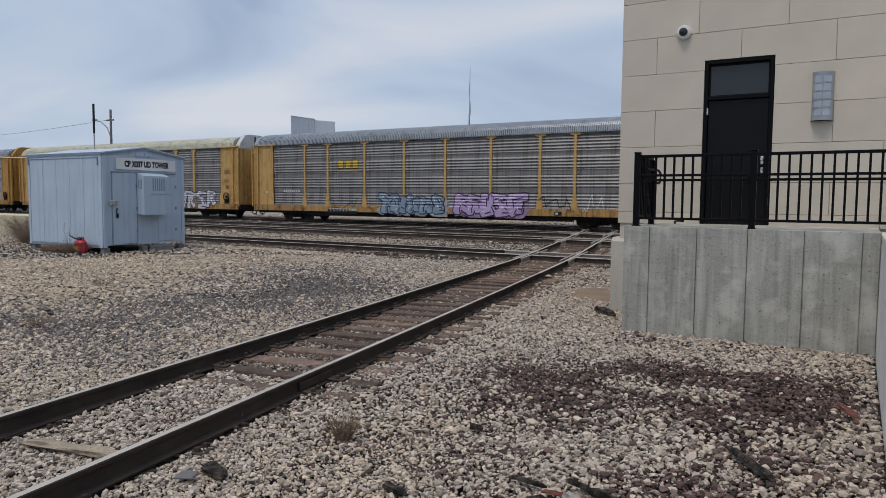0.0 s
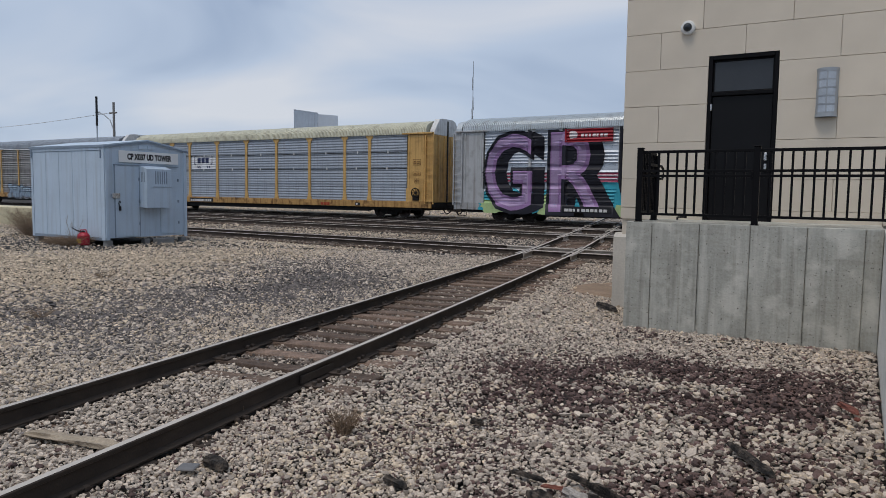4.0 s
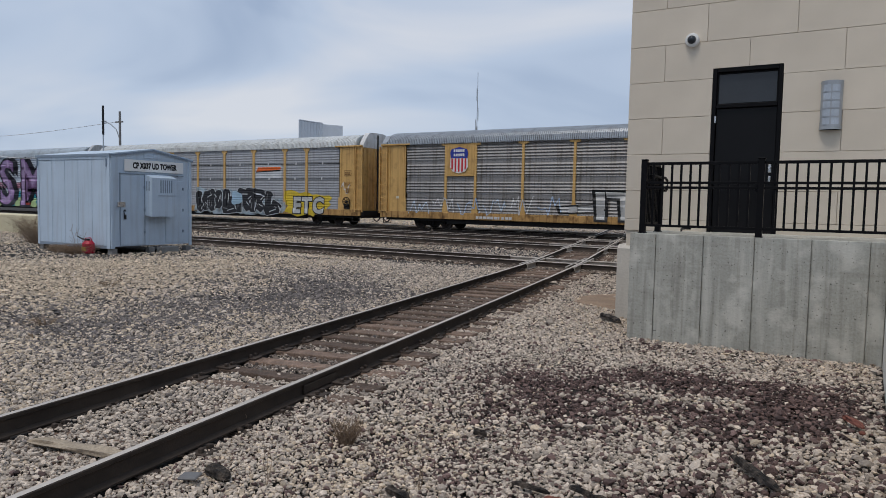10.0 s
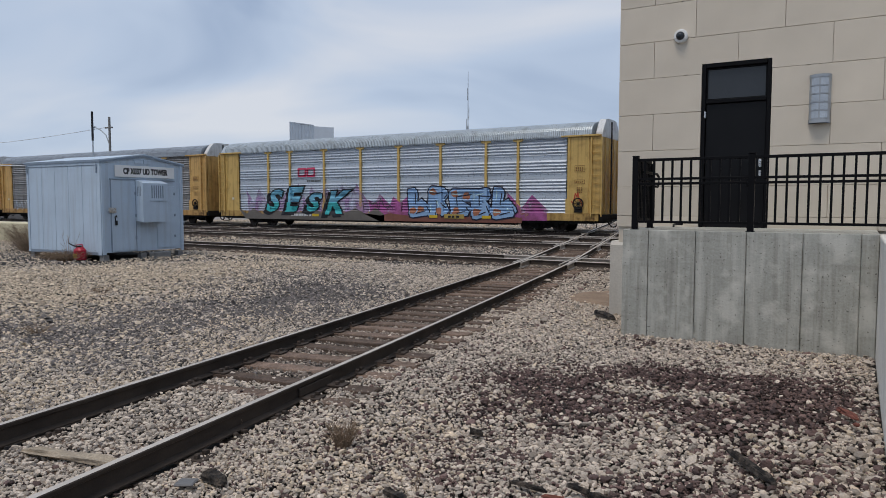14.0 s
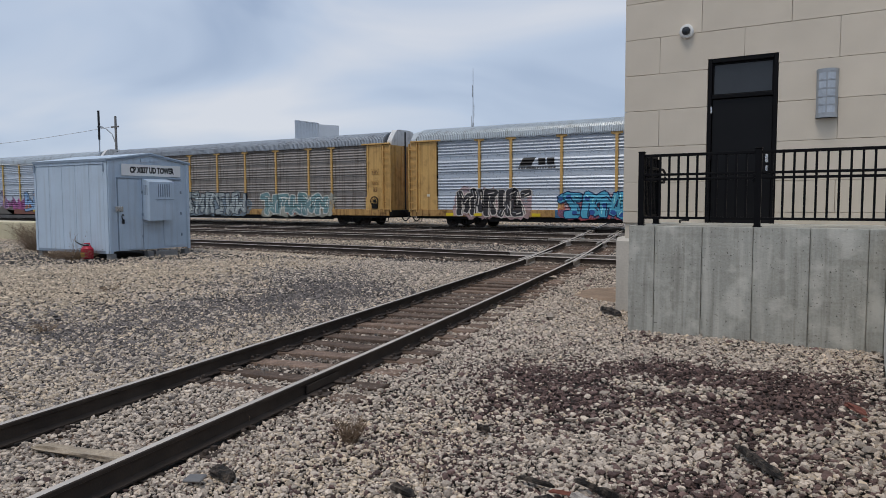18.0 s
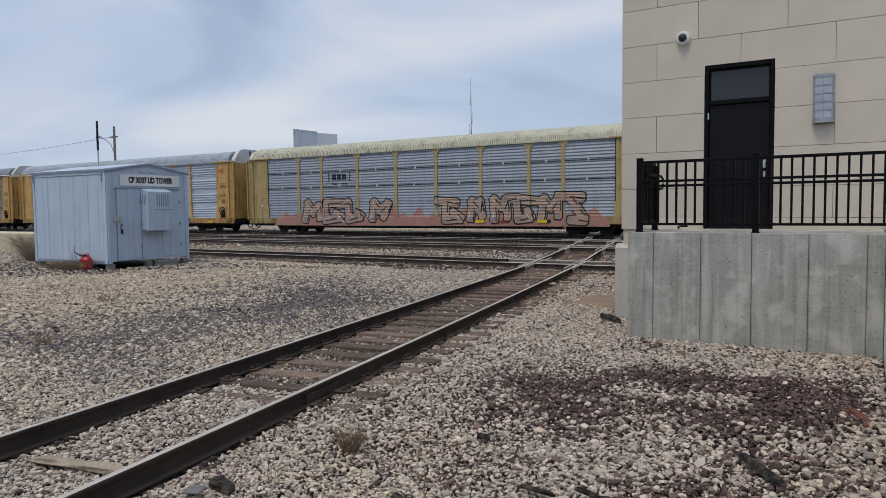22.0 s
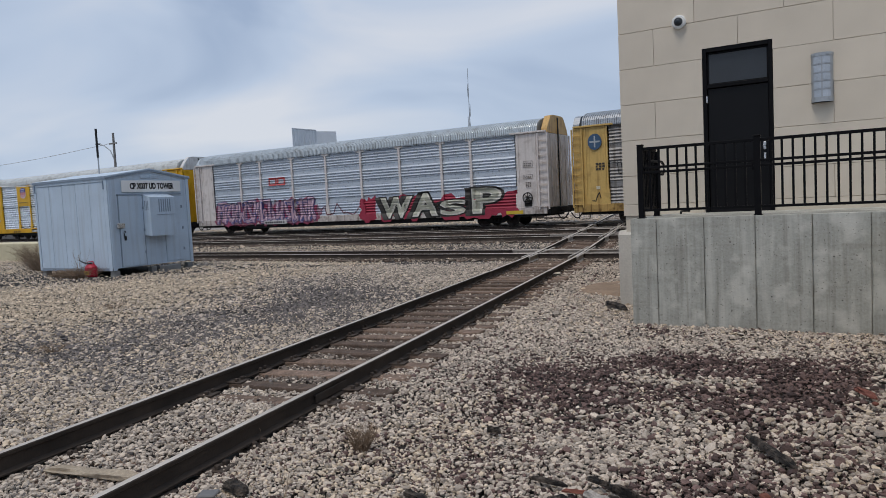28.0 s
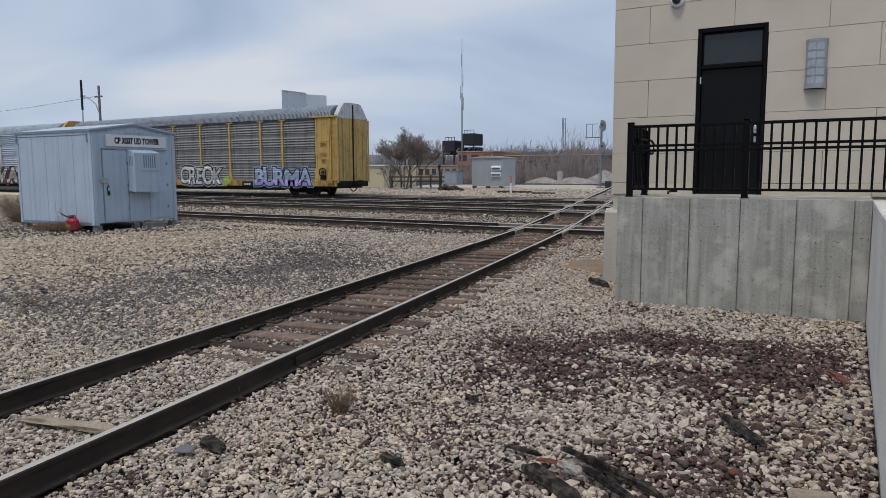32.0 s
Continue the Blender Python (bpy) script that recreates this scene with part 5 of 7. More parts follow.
def rack_car(k, label, frame_mat, side, roof, hood="hood_white", style="flared", end=None, hood_mats=None):
    fm, sm = M[frame_mat], M[side]
    em = M[end or frame_mat]
    t = thing("autorack_car", pose(FIRST + PITCH * (k + 0.5), TRAIN_Y, TRAIN_Z), label, "railway car", group="cars of the train")
    SIDE_OF[t.name] = side
    sheets = {}
    pm = post_mesh(style, fm)
    for s in (-1, 1):
        turn = 0 if s < 0 else 180
        for a, b in zip(EDGES, EDGES[1:]):
            w = round(b - a - 0.10, 2)
            if w not in sheets:
                sheets[w] = sheet_mesh(w, sm, side)
            sheet = part("side_sheet", sheets[w], None, t, "corrugated metal side sheet", at=pose((a + b) / 2, s * FACE, 0, 0, 0, turn))
            if s < 0 and side in ("side_mid", "side_blue_grey", "side_new"):
                key = ("seam", w)
                if key not in sheets:
                    sheets[key] = Geo().box(-w / 2, 0.0, -0.02, w / 2, 0.05, 0.02).mesh("deck_seam", M["gasket"])
                for z in (2.92, 3.89):
                    part("deck_seam", sheets[key], None, sheet, at=pose(0, 0.004, z))
                    if side in ("side_mid", "side_blue_grey"):
                        part("latch", LATCH, None, sheet, at=pose(0.1 * math.sin(a * 3 + z), 0, z))
        for p in POSTS:
            part("post", pm, None, t, at=pose(p, s * FACE, 0, 0, 0, turn))
        g = Geo().box(-13.55, s * FACE - 0.06, SILL0, 13.55, s * FACE + 0.06, SILL1 - 0.003, 0.015)
        part("side_sill", g, M[frame_mat + "_sill"], t, "grimy side sill")
        g = Geo().box(-11.9, s * 1.49 - 0.03, EAVE - 0.02, 11.9, s * 1.49 + 0.03, 4.985)
        part("eave_rail", g, sm, t)
        for e in (-1, 1):
            a, b = sorted((e * 11.87, e * 13.66))
            ya, yb = sorted((s * (FACE - 0.05), s * (FACE + 0.02)))
            g = Geo().box(a, ya, SILL1, b, yb, EAVE, 0.01)
            y = s * (FACE + 0.02)
            for x in (e * 12.0, e * 13.0):
                g.box(x - 0.035, y - 0.03, SILL1 + 0.02, x + 0.035, y + 0.03, EAVE - 0.02, 0.01)
            panel = part("end_panel", g, fm, t)
            part("corner_gusset", Geo().prism([(e * 11.8, 1.0), (e * 12.45, 1.0), (e * 12.35, 1.15), (e * 12.02, 1.75), (e * 11.8, 1.75)], "y", s * (FACE + 0.021), s * (FACE + 0.045)), fm, panel)
            a, b = sorted((e * 11.55, e * 13.62))
            ya, yb = sorted((s * (FACE - 0.06), s * (FACE + 0.12)))
            part("top_plate", Geo().box(a, ya, EAVE + 0.001, b, yb, 4.97, 0.01), fm, t)
            g = Geo()
            x0, x1 = e * 13.17, e * 13.70
            for x in (x0, x1):
                ya, yb = sorted((s * (FACE + 0.022), s * (FACE + 0.13)))
                g.box(x - 0.03, ya, 0.86, x + 0.03, yb, 4.82)
            for i in range(10):
                z = 1.0 + 0.385 * i
                ya, yb = sorted((s * (FACE + 0.085), s * (FACE + 0.125)))
                g.box(min(x0, x1), ya, z, max(x0, x1), yb, z + 0.045)
            part("ladder", g, fm, t)
    for e in (-1, 1):
        for s in (-1, 1):
            y0, y1 = sorted((s * 0.035, s * 1.40))
            x0, x1 = sorted((e * 13.52, e * 13.68))
            g = Geo().box(x0, y0, 0.95, x1, y1, 4.84, 0.03)
            xf = e * 13.69
            for yy in (0.35, 1.0):
                a, b = sorted((xf, xf + e * 0.03))
                g.box(a, s * yy - 0.04, 1.0, b, s * yy + 0.04, 4.8)
            part("end_door", g, em, t, "folding end door")
        part("door_seam", Geo().box(min(e * 13.5, e * 13.72), -0.04, 0.98, max(e * 13.5, e * 13.72), 0.04, 5.7 if e > 0 else 4.9), M["gasket"], t)
        hm = M[(hood_mats or (roof, hood))[0 if e < 0 else 1]]
        part("hood", hood_mesh(hm, 0.1 if e > 0 else -0.12), None, t, at=pose(e * 13.50, 0, 0))
        part("coupler", Geo().box(min(e * 13.6, e * 14.36), -0.1, 0.72, max(e * 13.6, e * 14.36), 0.1, 0.95, 0.03).box(min(e * 14.1, e * 14.37), -0.19, 0.68, max(e * 14.1, e * 14.37), 0.19, 1.0, 0.05), M["car_black"], t)
        hose = [(e * (13.6 + 0.1 * i), -0.42, 0.72 - 0.42 * math.sin(math.pi * i / 7.6)) for i in range(8)]
        part("air_hose", Geo().tube(hose, 0.035), M["car_black"], t)
        part("end_sill", Geo().box(min(e * 13.52, e * 13.75), -1.45, 0.6, max(e * 13.52, e * 13.75), 1.45, 0.945, 0.02), M["car_black"] if e > 0 else fm, t)
        st = Geo()
        for x in (12.9, 13.45):
            st.tube([(e * x, -1.46, 0.66), (e * x, -1.5, 0.28)], 0.022)
        st.tube([(e * 12.9, -1.5, 0.28), (e * 13.45, -1.5, 0.28)], 0.022)
        part("step", st, M["car_black"], t)
    part("roof", roof_mesh(M[roof]), None, t)
    g = Geo().box(-13.4, -1.25, 0.5, 13.4, 1.25, 0.93)
    g.prism([(-9.0, 0.5), (-7.6, 0.36), (7.6, 0.36), (9.0, 0.5)], "y", -0.9, 0.9)
    g.box(-9.0, -1.40, 0.36, 9.0, -1.22, 0.615).box(-9.0, 1.22, 0.36, 9.0, 1.40, 0.615)
    g.box(-13.3, -1.40, 0.48, -9.003, -1.22, 0.615).box(9.003, -1.40, 0.48, 13.3, -1.22, 0.615)
    part("underframe", g, M["car_black"], t)
    part("deck", Geo().box(-13.4, -1.38, 0.935, 13.4, 1.38, 1.0).box(-13.4, -1.38, 2.9, 13.4, 1.38, 2.96), M["car_black"], t)
    g = Geo()
    n = 16
    for i in range(n):
        a, b = 2 * math.pi * i / n, 2 * math.pi * (i + 1) / n
        g.cyl((12.5 + 0.27 * math.cos(a), -1.62, 1.5 + 0.27 * math.sin(a)), (12.5 + 0.27 * math.cos(b), -1.62, 1.5 + 0.27 * math.sin(b)), 0.03, n=5)
    for i in range(4):
        a = math.pi * i / 4
        g.cyl((12.5 - 0.27 * math.cos(a), -1.62, 1.5 - 0.27 * math.sin(a)), (12.5 + 0.27 * math.cos(a), -1.62, 1.5 + 0.27 * math.sin(a)), 0.018, n=5)
    g.cyl((12.5, -1.5, 1.5), (12.5, -1.64, 1.5), 0.07, n=8).box(12.3, -1.6, 1.05, 12.7, -1.5, 1.35)
    part("brake_wheel", g, M["car_black"], t)
    for c in (-10.3, 10.3):
        truck_parts(t, c)
    CARS.append(t)
    return t


# ---- markings: thin paint that follows the ribs and posts ----
def near_face(x, z, side):
    if z < SILL1:
        return -(FACE + 0.062)
    if abs(x) > 11.9:
        return -(FACE + 0.024)
    for p in POSTS:
        if abs(x - p) < (0.215 if z < 1.6 else 0.105):
            return -(FACE + 0.052)
    return -(FACE - rib_depth(z, side))


def flat_polys(polys):
    """Polygons as one flat shape; each lies a hair before the one under it."""
    bm = bmesh.new()
    for i, poly in enumerate(polys):
        vs = [bm.verts.new((x, 0.0002 * i, z)) for x, z in poly]
        try:
            bm.faces.new(vs)
        except ValueError:
            pass
    bm.normal_update()
    bmesh.ops.triangulate(bm, faces=bm.faces[:])
    return bm


def letter_bm(text, offset, shear=0.0):
    cu = bpy.data.curves.new("letters", "FONT")
    cu.body, cu.offset, cu.fill_mode, cu.resolution_u, cu.shear = text, offset, "FRONT", 3, shear
    ob = new("letters", cu)
    bpy.context.view_layer.update()
    me = bpy.data.meshes.new_from_object(ob.evaluated_get(bpy.context.evaluated_depsgraph_get()))
    bpy.data.objects.remove(ob)
    bpy.data.curves.remove(cu)
    bm = bmesh.new()
    bm.from_mesh(me)
    bpy.data.meshes.remove(me)
    for v in bm.verts:
        v.co = Vector((v.co.x, 0, v.co.y))
    return bm


def drape(name, bm, mat, car, layer, label="", flat=False):
    """Lays a flat shape on the near side of a car, bent over its ribs and posts, and links it as a part."""
    co = [v.co for v in bm.verts]
    x0, x1, z0, z1 = min(c.x for c in co), max(c.x for c in co), min(c.z for c in co), max(c.z for c in co)
    if not flat:
        side = SIDE_OF[car.name]
        cuts = [((0, 0, z), (0, 0, 1)) for z in rib_knots(side)]
        cuts = [c for c in cuts if z0 < c[0][2] < z1]
        cuts += [((0, 0, q), (0, 0, 1)) for q in (SILL1 - 0.004, SILL1 + 0.004, 1.6) if z0 < q < z1]
        for p in POSTS:
            for w in (-0.22, -0.21, -0.11, -0.10, 0.10, 0.11, 0.21, 0.22):
                if x0 < p + w < x1:
                    cuts.append(((p + w, 0, 0), (1, 0, 0)))
        for at, no in cuts:
            bmesh.ops.bisect_plane(bm, geom=bm.verts[:] + bm.edges[:] + bm.faces[:], plane_co=at, plane_no=no)
    for v in bm.verts:
        v.co.y = (near_face(v.co.x, v.co.z, side) if not flat else -(FACE + 0.056)) - 0.004 - 0.007 * layer - v.co.y
    me = bpy.data.meshes.new(name)
    bm.to_mesh(me)
    bm.free()
    me.materials.append(mat)
    ob = part(name, me, None, car, label)
    if name.startswith(("stencil", "graffiti", "tag", "emblem_", "wheel_mark")):
        ob["kind"] = "stuff"
    return ob


SPRAY = {}


def spray(r, g, b):
    key = (r, g, b)
    if key not in SPRAY:
        SPRAY[key] = material("spray_paint", (r, g, b), 0.55, 0.0, vary=0.12, scale=1.6, grain=20, bump=0.0, streaks=0.15)
    return SPRAY[key]


def mist(r, g, b, cover=0.62):
    """Thin sprayed paint: the metal shows through it in soft patches."""
    key = (r, g, b, cover)
    if key not in SPRAY:
        m = material("thin_spray_paint", (r, g, b), 0.6, 0.0, vary=0.15, scale=1.6, grain=20, bump=0.0)
        nt = m.node_tree
        co, n, ramp = nt.nodes.new("ShaderNodeTexCoord"), nt.nodes.new("ShaderNodeTexNoise"), nt.nodes.new("ShaderNodeMapRange")
        n.inputs["Scale"].default_value, n.inputs["Detail"].default_value = 1.3, 6.0
        for i, v in enumerate((0.32, 0.62, cover - 0.42, min(1.0, cover + 0.3))):
            ramp.inputs[i + 1].default_value = v
        nt.links.new(co.outputs["Object"], n.inputs["Vector"])
        nt.links.new(n.outputs["Fac"], ramp.inputs[0])
        nt.links.new(ramp.outputs[0], nt.nodes["Principled BSDF"].inputs["Alpha"])
        SPRAY[key] = m
    return SPRAY[key]


def flames(x0, z0, x1, z1, seed, step=0.5):
    """A sprayed edge that licks upwards in uneven tongues."""
    rnd = random.Random(seed)
    pts, x = [(x0, z0), (x1, z0)], x1
    while x > x0:
        pts.append((x, z0 + (z1 - z0) * rnd.uniform(0.35, 0.6)))
        x -= step * rnd.uniform(0.4, 0.8)
        pts.append((x + rnd.uniform(-0.15, 0.15), z0 + (z1 - z0) * rnd.uniform(0.7, 1.0)))
        x -= step * rnd.uniform(0.3, 0.6)
    return pts


def word(car, text, box, fill, edge=None, thick=0.03, rim=0.05, layer=1, shear=0.0, label="", shade=None, wild=0.0, lower=None, halo=None, inner=None, gap=0.05, seed=1):
    """Readable letters in a box (x0, z0, x1, z1), each a part of its own, with a rim of another colour and a cast block shade.
    wild tips and stretches them; lower is a second colour for their foot, halo a pale line round the rim."""
    rnd = random.Random(seed)
    x0, z0, x1, z1 = box
    plain = [letter_bm(ch, thick, shear) for ch in text]
    spans = [(min(v.co.x for v in bm.verts), max(v.co.x for v in bm.verts), min(v.co.z for v in bm.verts), max(v.co.z for v in bm.verts)) for bm in plain]
    total = sum(b - a for a, b, _, _ in spans) + gap * (len(text) - 1)
    sx, at = (x1 - x0) / total, x0
    for i, (ch, ref, (a, b, lo, hi)) in enumerate(zip(text, plain, spans)):
        tall = 1 + wild * rnd.uniform(-0.5, 0.5)
        sz = (z1 - z0) / (hi - lo) * tall
        lean, lift = wild * rnd.uniform(-0.35, 0.35), wild * rnd.uniform(-0.1, 0.3)
        mid = (a + b) / 2

        def fit(bm, dx=0.0, dz=0.0):
            for v in bm.verts:
                q = (v.co.z - lo) / (hi - lo) - 0.5
                swell = 1 + wild * 0.7 * q
                v.co = Vector((at + ((mid - a) + (v.co.x - mid) * swell) * sx + dx + lean * q * (z1 - z0), 0.0004 * i, z0 + (v.co.z - lo) * sz + dz + lift * (z1 - z0) + lean * (v.co.x - mid) * sx * 0.5))
            return bm

        if lower:
            low = fit(letter_bm(ch, thick, shear))
            cut = z0 + (z1 - z0) * lower[1]
            bmesh.ops.bisect_plane(low, geom=low.verts[:] + low.edges[:] + low.faces[:], plane_co=(0, 0, cut), plane_no=(0, 0, 1), clear_outer=True)
            if low.verts:
                drape("letter_foot", low, spray(*lower[0]), car, layer + 3, "darker foot of a painted letter")
        if inner:
            drape("letter_shine", fit(letter_bm(ch, thick - 0.028, shear), -0.06, 0.05), spray(*inner), car, layer + 3, "paler inner band of a painted letter")
        drape("letter", fit(ref), spray(*fill), car, layer + 2, label or "painted letter")
        if edge:
            drape("letter_outline", fit(letter_bm(ch, thick + rim, shear)), spray(*edge), car, layer + 1, "outline of a painted letter")
        if halo:
            drape("letter_halo", fit(letter_bm(ch, thick + rim * 1.6, shear)), spray(*halo), car, layer, "pale line round a painted letter")
        if shade:
            col, dx, dz = shade
            drape("letter_shade", fit(letter_bm(ch, thick + rim, shear), dx, dz), spray(*col), car, layer, "block shade of a painted letter")
        at += (b - a + gap) * sx


def blob(x0, z0, x1, z1, rnd, n=26, rough=0.16):
    cx, cz, rx, rz = (x0 + x1) / 2, (z0 + z1) / 2, (x1 - x0) / 2, (z1 - z0) / 2
    pts, ph = [], rnd.uniform(0, 6)
    for i in range(n):
        a = 2 * math.pi * i / n
        r = 1 + rnd.uniform(-rough, rough) + 0.10 * math.sin(3 * a + ph)
        c, s = math.cos(a), math.sin(a)
        k = (abs(c) ** 4 + abs(s) ** 4) ** -0.25
        pts.append((cx + rx * r * c * k * 0.95, max(0.46, cz + rz * r * s * k * 0.95)))
    return pts


def stroke(p, q, w):
    """A thick stroke with round ends as a polygon."""
    (ax, az), (bx, bz) = p, q
    t = math.atan2(bz - az, bx - ax)
    pts = [(bx + w * math.cos(t + u), bz + w * math.sin(t + u)) for u in [radians(-90 + 36 * i) for i in range(6)]]
    pts += [(ax + w * math.cos(t + u), az + w * math.sin(t + u)) for u in [radians(90 + 36 * i) for i in range(6)]]
    return pts


def slab(p, q, w, rim=0.0):
    """A brush stroke with slanted ends, narrower towards its tail."""
    a, b = Vector(p), Vector(q)
    d = (b - a).normalized() if (b - a).length > 1e-4 else Vector((1, 0))
    n = Vector((-d.y, d.x))
    h, t = w * 1.15 + rim, w * 0.9 + rim
    pts = [a - d * (w * 0.7 + rim) - n * h * 0.8, a - d * (w * 0.8 + rim) + n * h * 0.5, a - d * (w * 0.2) + n * h, b + d * (w * 0.3) + n * t, b + d * (w * 0.7 + rim) + n * t * 0.3, b + d * (w * 0.4 + rim) - n * t, a - n * h]
    return [(v.x, v.y) for v in pts]


def scrawl(car, box, n, fill, edge, seed, back=None, layer=1, w=0.16, second=None, label="", rim=None):
    """Unreadable street lettering: n bunches of fat strokes with a rim, over an uneven cloud of paint."""
    rnd = random.Random(seed)
    x0, z0, x1, z1 = box
    if back:
        clouds = [blob(x0 - 0.25 + (x1 - x0) * i / n, z0 - 0.05, x0 + 0.25 + (x1 - x0) * (i + 1.2) / n, z1 - (z1 - z0) * rnd.uniform(0.0, 0.35), rnd) for i in range(n)]
        drape("graffiti_cloud", flat_polys(clouds), mist(*back), car, layer, "patch of sprayed background colour")
    strokes = []
    cell = (x1 - x0) / n
    for i in range(n):
        a = x0 + cell * i
        lo, hi = z0 + w + rnd.uniform(0, 0.12), z1 - w - rnd.uniform(0, 0.18)
        pts = [(a + cell * rnd.uniform(0.12, 0.3), lo), (a + cell * rnd.uniform(0.1, 0.3), hi), (a + cell * rnd.uniform(0.65, 0.9), hi - rnd.uniform(0, 0.2)),
               (a + cell * rnd.uniform(0.4, 0.6), (lo + hi) / 2 + rnd.uniform(-0.15, 0.15)), (a + cell * rnd.uniform(0.7, 0.9), lo + rnd.uniform(0, 0.15))]
        chain = rnd.choice([(0, 1, 2, 3, 4), (1, 0, 4, 3), (2, 1, 3, 4, 0), (1, 0, 3, 4, 2), (0, 1, 3, 2, 4)])
        strokes += [(pts[u], pts[v]) for u, v in zip(chain, chain[1:])]
        if rnd.random() < 0.6:
            far = rnd.choice((-1, 1))
            strokes.append((pts[rnd.choice((1, 2))], (a + cell * (0.5 + 0.75 * far), hi + rnd.uniform(-0.25, 0.1))))
    drape("graffiti_outline", flat_polys([slab(p, q, w, rim or 0.028 + w * 0.16) for p, q in strokes]), spray(*edge), car, layer + 1, "outline of sprayed letters")
    drape("graffiti_fill", flat_polys([slab(p, q, w) for p, q in strokes]), spray(*fill), car, layer + 2, label or "sprayed street lettering")
    if w > 0.1:
        lines, shine = [], []
        for (ax, az), (bx, bz) in strokes:
            k = rnd.uniform(0.55, 0.95) * w
            lines.append(stroke((ax + k, az - k * 0.4), (ax * 0.4 + bx * 0.6 + k, az * 0.4 + bz * 0.6), 0.03))
            if rnd.random() < 0.5:
                shine.append(stroke((ax - k * 0.5, az + 0.05), (ax * 0.6 + bx * 0.4 - k * 0.5, az * 0.6 + bz * 0.4), 0.025))
        drape("graffiti_line", flat_polys(lines), spray(*edge), car, layer + 4, "thin inner line of sprayed letters")
        drape("graffiti_shine", flat_polys(shine), spray(*[min(0.75, q * 1.3 + 0.22) for q in fill]), car, layer + 4, "pale highlight stroke on sprayed letters")
    if second:
        some = [blob(min(p[0], q[0]) - w * 0.6, min(p[1], q[1]) - w * 0.5, min(p[0], q[0]) + w * 0.9, min(p[1], q[1]) + w * 0.8, rnd, 12) for p, q in strokes[::2]]
        drape("graffiti_accent", flat_polys(some), spray(*second), car, layer + 3)


def bars(car, box, n, color, seed=1, layer=1, name="stencil", rows=1):
    """Writing too small to read: a row of plain bars."""
    rnd = random.Random(seed)
    x0, z0, x1, z1 = box
    polys, h = [], (z1 - z0) / rows
    for r in range(rows):
        x = x0
        while x < x1 - 0.02:
            wd = (x1 - x0) / n * rnd.uniform(0.5, 0.9)
            polys.append([(x, z0 + r * h), (min(x + wd, x1), z0 + r * h), (min(x + wd, x1), z0 + r * h + h * 0.72), (x, z0 + r * h + h * 0.72)])
            x += (x1 - x0) / n
    drape(name, flat_polys(polys), spray(*color), car, layer + 1)


def plate(car, box, color, layer=0, name="plate", label=""):
    x0, z0, x1, z1 = box
    drape(name, flat_polys([[(x0, z0), (x1, z0), (x1, z1), (x0, z1)]]), spray(*color), car, layer, label)


def scribble(car, box, color, seed, w=0.025, n=9, layer=1):
    """A thin sprayed tag."""
    rnd = random.Random(seed)
    x0, z0, x1, z1 = box
    pts = [(x0 + (x1 - x0) * (i + rnd.uniform(-0.4, 0.4)) / n, rnd.uniform(z0, z1)) for i in range(n + 1)]
    drape("tag", flat_polys([stroke(p, q, w) for p, q in zip(pts, pts[1:])]), spray(*color), car, layer, "thin sprayed tag")


def panel_marks(car, ink, seed, warn=True):
    """Small boxed notices on the panel at the right-hand end."""
    rnd = random.Random(seed)
    for z, h in ((3.1, 0.32), (2.5, 0.2)):
        for a in ((12.28, z, 12.82, z + 0.02), (12.28, z + h, 12.82, z + h + 0.02), (12.28, z, 12.3, z + h), (12.80, z, 12.82, z + h)):
            plate(car, a, ink, 3, "stencil")
        bars(car, (12.34, z + 0.06, 12.76, z + h - 0.05), 4, ink, seed, 3, rows=2)
    bars(car, (12.4, 2.05, 12.72, 2.35), 3, ink, seed + 1, 3, rows=4)
    if warn:
        plate(car, (-12.5, 1.75, -12.3, 1.9), (0.62, 0.58, 0.45), 3, "notice")


# ---- the cars, one by one ----
BLACK, WHITE, RED = (0.012, 0.012, 0.015), (0.72, 0.72, 0.72), (0.42, 0.02, 0.04)


def sill_marks(c, ink, plate_col=None, mark_col=(0.35, 0.05, 0.02)):
    if plate_col:
        plate(c, (-7.15, 0.66, -4.7, 0.92), plate_col, 0, "number_plate")
    bars(c, (-7.05, 0.69, -4.8, 0.89), 10, ink, 5, 1)
    bars(c, (5.3, 0.66, 6.1, 0.9), 3, mark_col, 6, 1)
    plate(c, (8.05, 0.68, 8.45, 0.86), BLACK, 1, "stencil")
    plate(c, (8.12, 0.72, 8.25, 0.82), WHITE, 2, "stencil")


